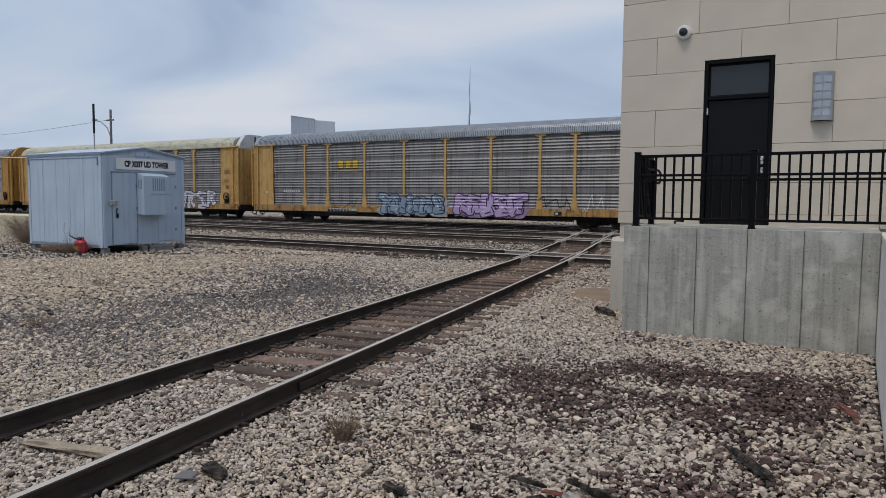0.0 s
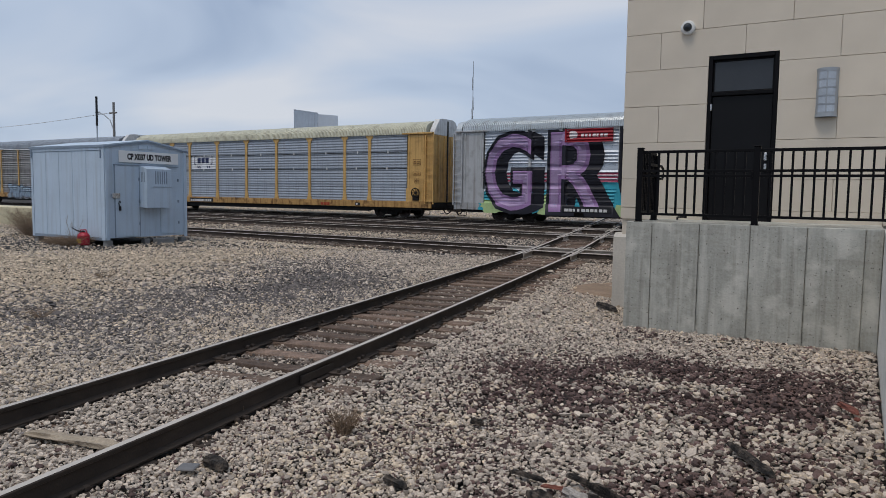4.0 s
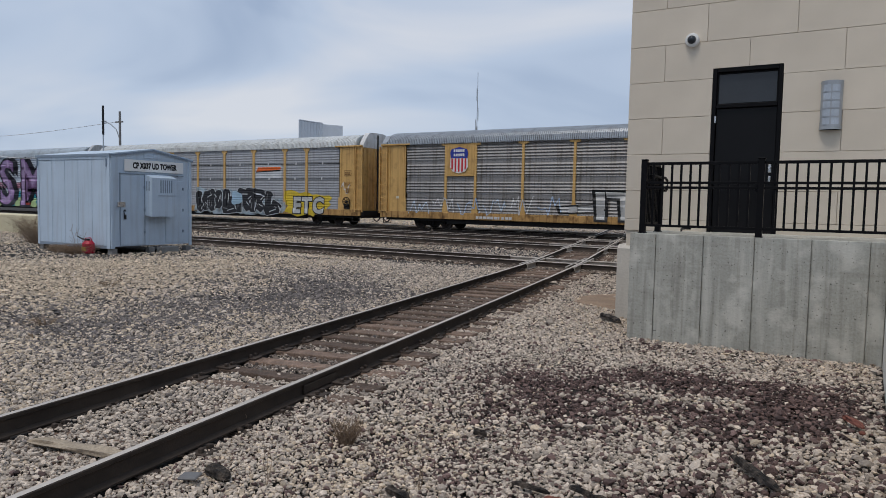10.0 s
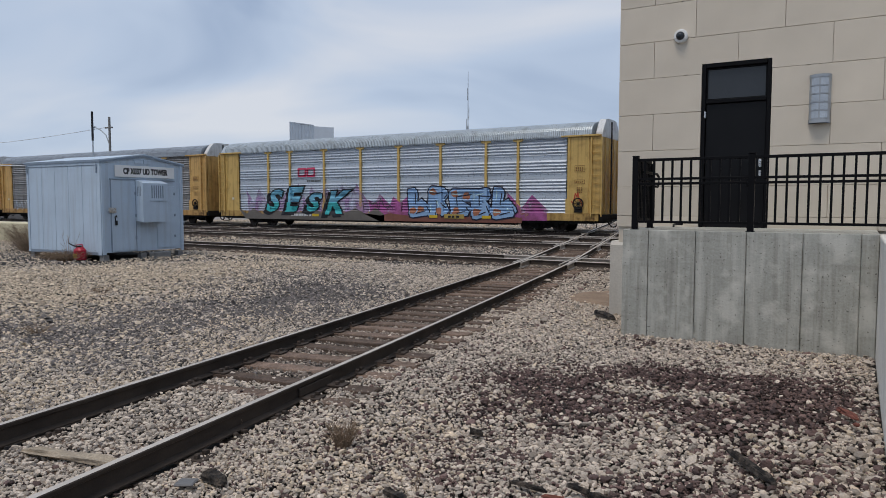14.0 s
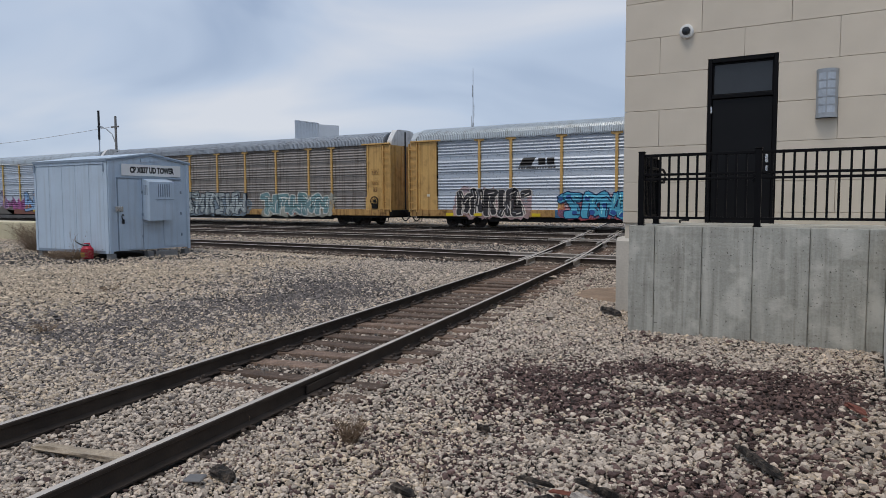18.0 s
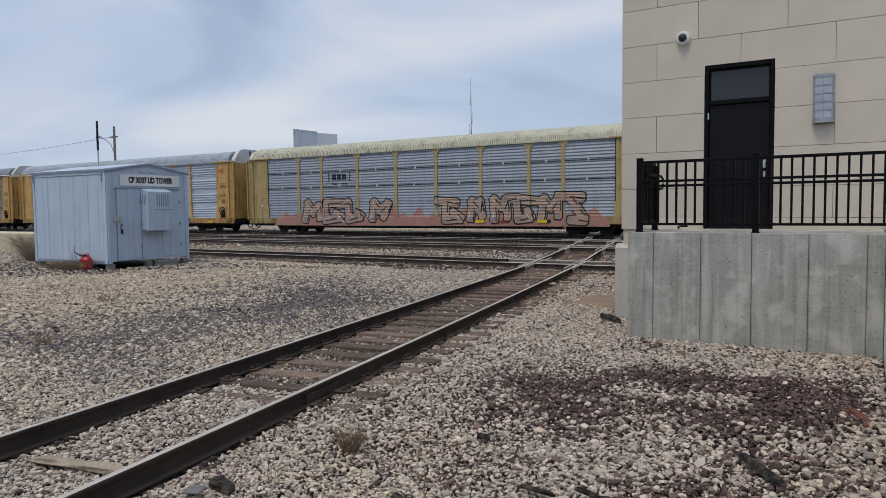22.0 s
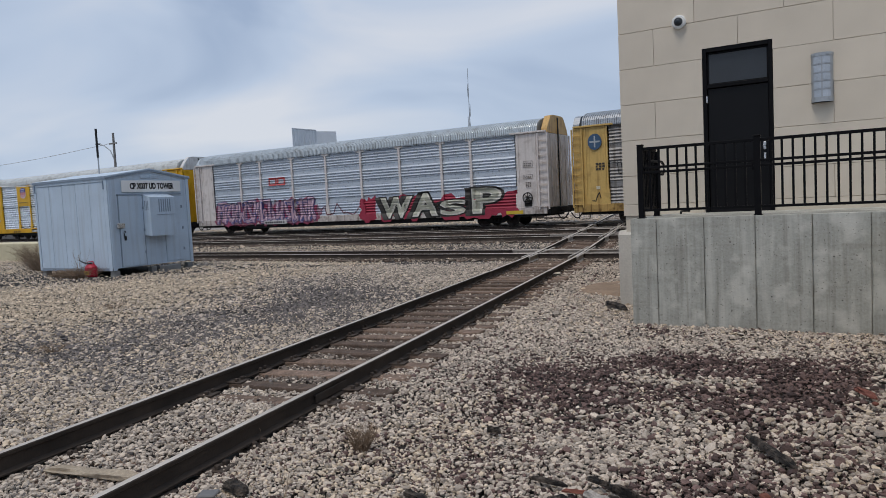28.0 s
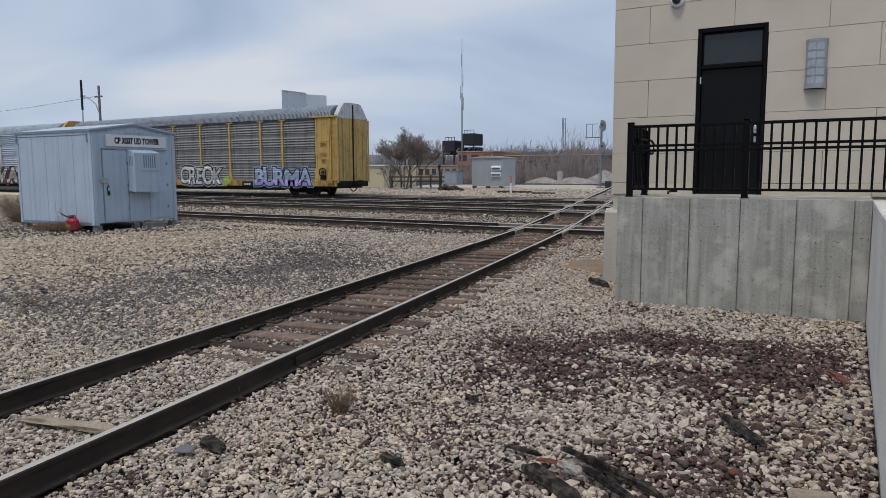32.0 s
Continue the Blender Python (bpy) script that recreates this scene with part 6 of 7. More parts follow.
def shield(c, box, low=True):
    x0, z0, x1, z1 = box
    w, h = x1 - x0, z1 - z0
    top = [(x0 + 0.04 * w, z0 + 0.58 * h), (x1 - 0.04 * w, z0 + 0.58 * h), (x1, z0 + 0.8 * h), (x1 - 0.08 * w, z1 - 0.08 * h), (x0 + w / 2, z1), (x0 + 0.08 * w, z1 - 0.08 * h), (x0, z0 + 0.8 * h)]
    base = [(x0 + 0.02 * w, z0 + 0.58 * h), (x0, z0 + 0.25 * h), (x0 + 0.15 * w, z0 + 0.08 * h), (x0 + w / 2, z0), (x1 - 0.15 * w, z0 + 0.08 * h), (x1, z0 + 0.25 * h), (x1 - 0.02 * w, z0 + 0.58 * h)]
    drape("emblem_field", flat_polys([base]), spray(0.75, 0.72, 0.70), c, 5, "white lower field of a shield emblem", flat=True)
    drape("emblem_top", flat_polys([top]), spray(0.02, 0.04, 0.30), c, 6, "blue upper field of a shield emblem", flat=True)
    reds = []
    for i in range(5):
        a = x0 + w * (0.08 + 0.185 * i)
        reds.append([(a, z0 + (0.16 if i in (0, 4) else 0.07) * h), (a + 0.09 * w, z0 + (0.16 if i in (0, 4) else 0.07) * h), (a + 0.09 * w, z0 + 0.57 * h), (a, z0 + 0.57 * h)])
    drape("emblem_stripe", flat_polys(reds), spray(0.55, 0.03, 0.04), c, 7, flat=True)
    for z in (0.86, 0.70):
        plt = [[(x0 + w * (0.2 + 0.105 * i), z0 + (z - 0.05) * h), (x0 + w * (0.275 + 0.105 * i), z0 + (z - 0.05) * h), (x0 + w * (0.275 + 0.105 * i), z0 + (z + 0.05) * h), (x0 + w * (0.2 + 0.105 * i), z0 + (z + 0.05) * h)] for i in range(6)]
        drape("emblem_bar", flat_polys(plt), spray(0.75, 0.75, 0.75), c, 7, flat=True)


def sign_board(c, box, mat_name, label):
    x0, z0, x1, z1 = box
    part("sign_panel", Geo().box(x0, -(FACE + 0.05), z0, x1, -(FACE - 0.01), z1, 0.008), M[mat_name], c, label)


def ring_text(c, box, color, n, w=0.05):
    """A word mark as plain squared loops."""
    x0, z0, x1, z1 = box
    cell = (x1 - x0) / n
    st = []
    for i in range(n):
        a, b = x0 + cell * (i + 0.08), x0 + cell * (i + 0.86)
        st += [((a, z1), (b, z1)), ((a, z1), (a, z0)), ((a, z0), (b, z0)), ((b, z0), (b, z1))]
    drape("word_mark", flat_polys([stroke(p, q, w) for p, q in st]), spray(*color), c, 3, "plain coloured mark")


c = rack_car(-2, "weathered orange-yellow autorack car with grey sides", "orange_yellow", "side_mid", "roof_grey", hood="orange_yellow")
c = rack_car(-1, "tan-yellow autorack car with weathered grey sides and cream roof", "tan_yellow", "side_weathered", "roof_cream", style="plain")
scrawl(c, (7.3, 0.6, 11.4, 2.0), 4, (0.62, 0.60, 0.66), (0.02, 0.02, 0.03), 3)
panel_marks(c, (0.2, 0.1, 0.03), 1)
c = rack_car(0, "old tan-yellow autorack car with rust-stained perforated grey sides", "tan_yellow", "side_weathered", "roof_grey")
for i, dx in enumerate((0.0, 0.58, 1.14)):
    plate(c, (-6.39 + dx, 3.28, -5.93 + dx, 3.80), (0.16, 0.10, 0.02), 1, "word_mark", "shadow of a yellow mark")
    plate(c, (-6.35 + dx, 3.34, -5.97 + dx, 3.78), (0.62, 0.42, 0.04), 2, "word_mark", "plain yellow mark")
plate(c, (-6.35, 3.10, -4.76, 3.17), (0.62, 0.42, 0.04), 2, "word_mark")
scrawl(c, (-2.9, 0.5, 1.4, 1.75), 5, (0.25, 0.33, 0.42), (0.02, 0.03, 0.05), 11, w=0.2, back=(0.50, 0.52, 0.56), label="faded blue sprayed lettering")
scrawl(c, (2.1, 0.5, 6.2, 1.85), 5, (0.50, 0.38, 0.60), (0.05, 0.02, 0.07), 12, w=0.21, back=(0.46, 0.34, 0.56), label="lilac sprayed lettering")
scribble(c, (-7.1, 0.7, -4.8, 1.6), (0.08, 0.08, 0.07), 13)
scribble(c, (7.2, 0.9, 8.9, 1.7), (0.03, 0.03, 0.03), 14)
scribble(c, (9.5, 0.9, 10.6, 1.75), (0.62, 0.62, 0.62), 15)
bars(c, (-10.98, 1.82, -9.53, 2.05), 8, (0.6, 0.6, 0.6), 3)
bars(c, (-7.1, 0.5, -4.8, 0.9), 9, BLACK, 4)
sill_marks(c, (0.5, 0.5, 0.5))
panel_marks(c, (0.2, 0.1, 0.03), 2)

c = rack_car(1, "clean tan-yellow autorack car with blue-grey sides and cream roof", "tan_yellow", "side_blue_grey", "roof_cream", style="plain")
plate(c, (-6.96, 2.97, -4.48, 3.93), (0.66, 0.68, 0.70), 0, "logo_field", "white painted field")
for i in range(3):
    plate(c, (-6.35 + 0.42 * i, 3.40, -6.02 + 0.42 * i, 3.78), (0.02, 0.03, 0.09), 2, "word_mark", "plain dark blue mark")
for a, b in ((-6.68, -6.5), (-4.98, -4.8)):
    plate(c, (a, 3.30, b, 3.36), (0.02, 0.03, 0.09), 2, "bracket")
    plate(c, (a, 3.86, b, 3.92), (0.02, 0.03, 0.09), 2, "bracket")
    e = a if a < -6 else b - 0.06
    plate(c, (e, 3.36, e + 0.06, 3.86), (0.02, 0.03, 0.09), 2, "bracket")
for x in (-6.3, -6.1, -5.3, -5.1):
    drape("wheel_mark", flat_polys([blob(x - 0.07, 3.05, x + 0.07, 3.19, random.Random(1), 10, 0)]), spray(0.02, 0.03, 0.09), c, 2)
sill_marks(c, (0.65, 0.65, 0.65), BLACK)
panel_marks(c, (0.2, 0.1, 0.03), 3)

c = rack_car(2, "silver-grey autorack car covered in huge purple and black street lettering", "silver_grey", "side_bright", "roof_silver", end="silver_grey", hood="silver_grey")
rnd = random.Random(21)
for z in (2.18, 2.36, 2.54):
    plate(c, (-11.6, z, 11.6, z + 0.085), (0.32, 0.03, 0.08), 0, "stripe", "dark red stripe")
teal, green = (0.03, 0.36, 0.46), (0.42, 0.56, 0.26)
drape("graffiti_cloud", flat_polys([blob(x, 0.55, x + 2.6, rnd.uniform(1.7, 2.25), rnd) for x in [-12.2 + 1.9 * i for i in range(13)] if x + 2.6 < 12.0]), spray(*teal), c, 0, "turquoise sprayed clouds")
drape("graffiti_cloud", flat_polys([blob(x, 0.45, x + 1.5, rnd.uniform(1.0, 1.7), rnd) for x in (-12.0, -8.6, -4.6, -0.9, 2.4, 4.6, 7.4, 8.6)]), spray(*green), c, 1, "pale green sprayed clouds")
drape("graffiti_cloud", flat_polys([blob(9.0, 0.55, 11.4, 1.75, rnd)]), spray(0.06, 0.48, 0.58), c, 1, "light turquoise cloud")
for i in range(4):
    st = [((9.15 + 0.6 * i + 0.3 * math.cos(radians(180 - 36 * j)), 1.82 + 0.26 * math.sin(radians(180 - 36 * j))), (9.15 + 0.6 * i + 0.3 * math.cos(radians(144 - 36 * j)), 1.82 + 0.26 * math.sin(radians(144 - 36 * j)))) for j in range(5)]
    drape("graffiti_outline", flat_polys([stroke(p, q, 0.05) for p, q in st]), spray(0.01, 0.03, 0.12), c, 3)
for ch, bx in (("G", (-11.75, 0.62, -8.95, 4.72)), ("R", (-7.95, 0.62, -5.05, 4.72)), ("U", (-4.15, 0.62, -1.2, 4.72)), ("S", (-0.2, 0.62, 2.25, 4.72)), ("M", (3.5, 0.62, 7.3, 4.72))):
    word(c, ch, bx, (0.34, 0.20, 0.40), (0.012, 0.012, 0.02), 0.018, 0.035, 3, label="huge purple letter", inner=(0.43, 0.31, 0.50), shade=((0.012, 0.012, 0.02), 0.55, 0.0))
sign_b = (-7.15, 4.18, -4.65, 4.86)
plate(c, sign_b, (0.34, 0.015, 0.03), 9, "logo_field", "dark red name panel")
bars(c, (-6.3, 4.42, -4.9, 4.66), 7, (0.7, 0.68, 0.68), 9, 9)
drape("emblem", flat_polys([blob(-6.95, 4.36, -6.5, 4.76, rnd, 14, 0.03)]), spray(0.7, 0.66, 0.66), c, 10)
plate(c, (-7.2, 0.62, -4.6, 0.92), BLACK, 8, "number_plate")
bars(c, (-7.06, 0.66, -4.76, 0.86), 10, (0.65, 0.65, 0.65), 2, 8)
bars(c, (4.45, 0.66, 5.3, 0.9), 3, (0.4, 0.04, 0.02), 2, 8)
plate(c, (11.4, 0.64, 11.85, 0.82), (0.7, 0.5, 0.02), 3, "notice")
scribble(c, (12.05, 1.7, 12.9, 2.05), BLACK, 22, 0.02)
panel_marks(c, (0.05, 0.05, 0.05), 4, False)

c = rack_car(3, "tan-yellow autorack car with grey sides sprayed pink, black and yellow", "tan_yellow", "side_mid", "roof_white", style="plain")
drape("graffiti_cloud", flat_polys([flames(-11.8, 0.5, -3.6, 2.6, 31, 1.0)]), mist(0.04, 0.34, 0.42, 0.6), c, 0, "turquoise sprayed mist")
drape("graffiti_cloud", flat_polys([blob(-11.5, 0.5, -4.3, 1.4, rnd, 40, 0.08)]), spray(0.42, 0.05, 0.16), c, 1, "dark pink sprayed base")
word(c, "REACH", (-11.2, 0.78, -4.5, 2.2), (0.56, 0.10, 0.24), (0.10, 0.01, 0.05), 0.06, 0.04, 2, label="pink sprayed letter with dark rim", wild=0.25, lower=((0.46, 0.05, 0.17), 0.35), gap=0.0, seed=31)
drape("graffiti_cloud", flat_polys([blob(-4.3, 0.6, -2.2, 2.3, rnd, 30, 0.2)]), spray(0.05, 0.36, 0.38), c, 2, "turquoise flower shape")
drape("graffiti_accent", flat_polys([blob(-3.85, 0.95, -2.65, 1.95, rnd, 30, 0.25)]), spray(0.62, 0.30, 0.40), c, 3)
scrawl(c, (-1.5, 0.5, 6.8, 2.3), 6, (0.015, 0.015, 0.018), (0.55, 0.58, 0.60), 32, w=0.31, rim=0.035, back=(0.36, 0.46, 0.52), label="black sprayed lettering with pale rim")
drape("graffiti_accent", flat_polys([blob(2.1, 1.15, 3.2, 2.05, rnd, 18, 0.03)]), spray(0.30, 0.44, 0.55), c, 6)
drape("graffiti_cloud", flat_polys([blob(7.1, 0.52, 11.1, 2.1, rnd, 30, 0.15)]), spray(0.58, 0.42, 0.03), c, 2, "yellow sprayed cloud")
word(c, "ETC", (8.0, 0.68, 10.6, 1.75), (0.46, 0.47, 0.46), BLACK, 0.05, 0.045, 3, label="grey sprayed letters")
plate(c, (4.47, 2.98, 6.86, 3.9), (0.50, 0.52, 0.54), 0, "logo_field", "pale painted field")
drape("stripe", flat_polys([[(4.5, 3.40), (6.8, 3.55), (6.8, 3.72), (4.7, 3.70)]]), spray(0.72, 0.13, 0.02), c, 2, "orange flash")
drape("stripe", flat_polys([[(4.5, 3.36), (6.8, 3.44), (6.8, 3.52), (4.55, 3.44)]]), spray(0.02, 0.02, 0.02), c, 2)
for i in range(6):
    scribble(c, (-12.75, 1.5 + 0.5 * i, -12.15, 1.85 + 0.5 * i), (0.04, 0.03, 0.03), 330 + i, 0.022, 7, 3)
scribble(c, (12.06, 1.9, 12.7, 2.8), (0.62, 0.6, 0.55), 34, 0.025, 7)
sill_marks(c, (0.6, 0.6, 0.6))
panel_marks(c, (0.2, 0.1, 0.03), 5, False)

c = rack_car(4, "weathered tan autorack car with a shield emblem and chrome lettering", "tan_yellow", "side_weathered", "roof_grey")
sign_board(c, (-9.05, 3.05, -7.25, 4.86), "tan_yellow", "tan sign panel")
shield(c, (-8.78, 3.2, -7.62, 4.68))
drape("graffiti_outline", flat_polys([[(-2.2, 1.05), (-0.1, 1.2), (0.2, 1.65), (-2.4, 1.5)], [(5.2, 1.1), (7.6, 0.72), (7.5, 1.25), (5.4, 1.8)]]), spray(0.015, 0.015, 0.015), c, 1, "black tail of the lettering")
drape("graffiti_fill", flat_polys([[(-2.0, 1.13), (0.0, 1.26), (0.1, 1.57), (-2.15, 1.42)], [(5.3, 1.2), (7.4, 0.83), (7.35, 1.16), (5.5, 1.68)]]), spray(0.50, 0.50, 0.49), c, 2, "silver tail of the lettering")
word(c, "ITCR", (-0.2, 0.82, 6.0, 2.3), (0.50, 0.50, 0.49), (0.015, 0.015, 0.015), 0.035, 0.06, 2, label="silver sprayed letter with black rim", wild=0.22, gap=0.05, seed=4)
drape("graffiti_line", flat_polys([stroke((0.25 + 1.55 * i, 1.3), (0.45 + 1.55 * i, 1.9), 0.03) for i in range(4)]), spray(0.015, 0.015, 0.015), c, 6)
for i in range(6):
    scribble(c, (-11.6 + 1.65 * i, 0.9, -10.2 + 1.65 * i, 2.0), ((0.42, 0.5, 0.6), (0.55, 0.55, 0.55), (0.35, 0.45, 0.6))[i % 3], 42 + i, 0.03)
scribble(c, (6.6, 0.7, 8.4, 1.95), (0.45, 0.12, 0.06), 49, 0.035)
sill_marks(c, (0.6, 0.6, 0.6))
panel_marks(c, (0.2, 0.1, 0.03), 6)

c = rack_car(5, "yellow autorack car with bright galvanised sides and blue street lettering", "old_yellow", "side_bright", "roof_silver")
ring_text(c, (-6.5, 3.25, -5.0, 3.72), (0.45, 0.03, 0.09), 2, 0.065)
bars(c, (-5.75, 2.87, -4.55, 3.03), 7, (0.06, 0.06, 0.06), 7)
drape("graffiti_cloud", flat_polys([flames(-10.9, 0.6, -0.8, 2.9, 55, 1.1)]), mist(0.42, 0.26, 0.46, 0.42), c, 0, "violet sprayed mist")
drape("graffiti_cloud", flat_polys([flames(-0.6, 0.6, 2.6, 2.2, 56, 0.9), flames(8.6, 0.6, 10.8, 2.2, 57, 1.2)]), mist(0.40, 0.10, 0.30, 0.75), c, 0, "magenta sprayed mist")
drape("graffiti_cloud", flat_polys([flames(-11.2, 0.46, 0.4, 1.25, 58, 1.6)]), spray(0.14, 0.125, 0.11), c, 1, "grey-brown sprayed base")
drape("graffiti_cloud", flat_polys([flames(0.0, 0.46, 9.4, 1.1, 59, 1.6)]), spray(0.22, 0.085, 0.06), c, 1, "rust-red sprayed base")
word(c, "SESK", (-9.25, 0.86, -2.3, 2.25), (0.16, 0.44, 0.60), BLACK, 0.04, 0.045, 3, label="turquoise sprayed letter with black rim", shade=(BLACK, -0.22, -0.14), wild=0.3, lower=((0.04, 0.44, 0.46), 0.5), gap=0.12, shear=0.3, seed=5)
scrawl(c, (2.1, 0.62, 9.0, 2.45), 5, (0.26, 0.42, 0.64), (0.01, 0.01, 0.03), 52, w=0.30, second=(0.40, 0.16, 0.09), label="sky blue sprayed lettering with a rust-red foot", layer=2)
plate(c, (4.6, 0.66, 5.9, 0.9), (0.42, 0.30, 0.08), 7, "notice")
bars(c, (4.85, 0.70, 5.65, 0.86), 3, BLACK, 58, 8)
for x in (-5.2, 3.6, 7.0):
    plate(c, (x, 0.68, x + 0.55, 0.84), (0.62, 0.42, 0.03), 7, "reflector", "yellow reflective strip")
scribble(c, (-1.0, 1.1, 1.0, 1.8), (0.05, 0.05, 0.06), 53)
scribble(c, (12.05, 1.15, 12.68, 2.1), (0.5, 0.06, 0.03), 54, 0.03)
sill_marks(c, (0.6, 0.6, 0.6), BLACK)
panel_marks(c, (0.2, 0.1, 0.03), 7)

c = rack_car(6, "brown-stained tan autorack car with a shield emblem and grey-green lettering", "tan_yellow", "side_brown", "roof_grey")
sign_board(c, (-9.05, 3.1, -7.25, 4.86), "tan_yellow", "tan sign panel")
shield(c, (-8.85, 3.22, -7.5, 4.66))
plate(c, (-8.85, 1.1, -7.5, 2.05), (0.20, 0.46, 0.24), 1, "paint_patch", "pale green paint patch")
scribble(c, (-12.0, 1.2, -9.95, 1.95), (0.5, 0.5, 0.5), 61)
scrawl(c, (-4.8, 0.55, 1.5, 2.2), 6, (0.34, 0.38, 0.38), (0.03, 0.04, 0.06), 62, w=0.17, back=(0.24, 0.31, 0.36), label="grey sprayed lettering")
scrawl(c, (3.2, 0.55, 8.9, 2.1), 5, (0.15, 0.26, 0.27), (0.60, 0.60, 0.56), 63, w=0.2, back=(0.40, 0.40, 0.34), label="dark teal lettering with white rim")
sill_marks(c, (0.6, 0.6, 0.6))
panel_marks(c, (0.2, 0.1, 0.03), 8)

c = rack_car(7, "tan-yellow autorack car with bright ribbed sides and blue lettering", "tan_yellow", "side_bright", "roof_silver")
drape("emblem", flat_polys([[(-6.7, 3.35), (-6.0, 3.35), (-5.75, 3.78), (-6.45, 3.78)]]), spray(0.02, 0.02, 0.02), c, 2, "black slanted emblem")
for i in range(2):
    plate(c, (-5.6 + 0.5 * i, 3.38, -5.2 + 0.5 * i, 3.74), (0.02, 0.02, 0.02), 2, "word_mark")
bars(c, (-6.75, 3.18, -4.6, 3.30), 14, (0.03, 0.03, 0.03), 71)
scrawl(c, (-10.5, 0.55, -6.3, 2.25), 5, (0.035, 0.032, 0.035), (0.62, 0.57, 0.52), 72, w=0.17, back=(0.52, 0.36, 0.36), label="black lettering with cream rim")
plate(c, (-4.6, 0.60, 9.0, 1.02), (0.05, 0.16, 0.30), 0, "graffiti_cloud", "dark blue sprayed base")
scrawl(c, (-4.1, 0.55, 1.6, 2.05), 6, (0.08, 0.40, 0.56), (0.01, 0.03, 0.10), 73, w=0.19, back=(0.52, 0.12, 0.14), second=(0.03, 0.10, 0.32), label="blue sprayed lettering")
scrawl(c, (2.3, 0.58, 8.1, 2.0), 7, (0.10, 0.44, 0.56), (0.01, 0.03, 0.10), 74, w=0.18, back=(0.50, 0.12, 0.16), second=(0.03, 0.13, 0.36), label="turquoise sprayed lettering")
for x in (-11.2, -9.4, -5.9, -0.3, 3.6, 7.0, 11.0):
    plate(c, (x, 0.66, x + 0.5, 0.82), (0.70, 0.52, 0.02), 5, "reflector", "yellow reflective strip")
bars(c, (12.2, 4.2, 12.2 - 0.0 + 0.5, 4.5), 3, (0.5, 0.08, 0.05), 75)
panel_marks(c, (0.2, 0.1, 0.03), 9)

c = rack_car(8, "dull tan-yellow autorack car with blue-grey sides and pinkish lettering", "khaki_yellow", "side_blue_grey", "roof_cream", style="plain")
for i in range(3):
    plate(c, (-6.3 + 0.4 * i, 3.36, -5.98 + 0.4 * i, 3.72), (0.02, 0.025, 0.04), 2, "word_mark", "plain dark mark")
for a in (-6.6, -4.92):
    plate(c, (a, 3.28, a + 0.07, 3.82), (0.02, 0.025, 0.04), 2, "bracket")
for x in (-6.2, -6.0, -5.4, -5.2):
    drape("wheel_mark", flat_polys([blob(x - 0.07, 3.04, x + 0.07, 3.18, random.Random(1), 10, 0)]), spray(0.02, 0.025, 0.04), c, 2)
r8 = random.Random(81)
skyline, x = [(-11.3, 0.5), (11.6, 0.5), (11.5, 0.9)], 11.2
while x > -10.9:
    skyline.append((x, r8.uniform(0.85, 1.15)))
    x -= r8.uniform(0.3, 0.6)
    skyline.append((x, r8.uniform(1.2, 1.75)))
    x -= r8.uniform(0.3, 0.8)
hills = [skyline]
drape("graffiti_cloud", flat_polys(hills), spray(0.42, 0.22, 0.17), c, 0, "dusty pink sprayed hills")
scrawl(c, (-8.9, 0.6, -1.8, 2.3), 4, (0.44, 0.30, 0.235), (0.012, 0.012, 0.012), 82, w=0.25, layer=1, second=(0.28, 0.26, 0.26), label="beige lettering with thin black rim")
scrawl(c, (1.8, 0.6, 10.6, 2.3), 6, (0.44, 0.31, 0.235), (0.012, 0.012, 0.012), 83, w=0.22, layer=1, second=(0.30, 0.28, 0.27), label="beige lettering with thin black rim")
for x in (4.0, 7.7):
    plate(c, (x, 0.68, x + 0.55, 0.86), (0.70, 0.52, 0.02), 6, "reflector", "yellow reflective strip")
sill_marks(c, (0.6, 0.58, 0.55))
panel_marks(c, (0.08, 0.05, 0.03), 10)

c = rack_car(9, "bright yellow autorack car with shining ribbed sides and white roof", "new_yellow", "side_new", "roof_white")
sign_board(c, (-9.05, 3.02, -7.22, 4.86), "new_yellow", "bright yellow sign panel")
shield(c, (-8.5, 3.7, -7.6, 4.66))
bars(c, (-8.8, 3.29, -7.35, 3.41), 12, (0.06, 0.05, 0.05), 90, 20)
sc9 = (0.015, 0.015, 0.02)
word(c, "NEUROE", (-1.1, 0.95, 4.0, 2.0), (0.46, 0.50, 0.54), sc9, 0.0, 0.085, 1, wild=0.16, gap=0.03, label="grey sprayed letters with black rim")
word(c, "OTL", (4.35, 0.85, 7.3, 2.05), (0.54, 0.52, 0.42), sc9, 0.0, 0.075, 1, wild=0.2, gap=0.04, seed=6, label="cream sprayed letters with black rim")
drape("graffiti_cloud", flat_polys([blob(9.35 + 0.78 * i, 1.0, 10.15 + 0.78 * i, 1.95, rnd, 16, 0.06) for i in range(3)] + [blob(9.4, 0.8, 11.7, 1.4, rnd, 20, 0.05)]), spray(0.05, 0.02, 0.07), c, 1, "dark purple sprayed patch")
scribble(c, (9.45, 0.95, 11.6, 1.75), (0.6, 0.6, 0.6), 92, 0.035, 12, 3)
for i in range(4):
    scribble(c, (-9.0 + 1.9 * i, 1.02, -7.4 + 1.9 * i, 1.25), (0.05, 0.04, 0.04), 93 + i, 0.02)
sill_marks(c, (0.65, 0.65, 0.65), BLACK, (0.5, 0.16, 0.02))
for x in (-10.15, -9.85, -9.55, -9.25, 9.4, 9.75, 10.1, 10.45):
    plate(c, (x, 0.68, x + 0.18, 0.8), (0.03, 0.02, 0.01), 1, "slot", "dark slot in the sill")
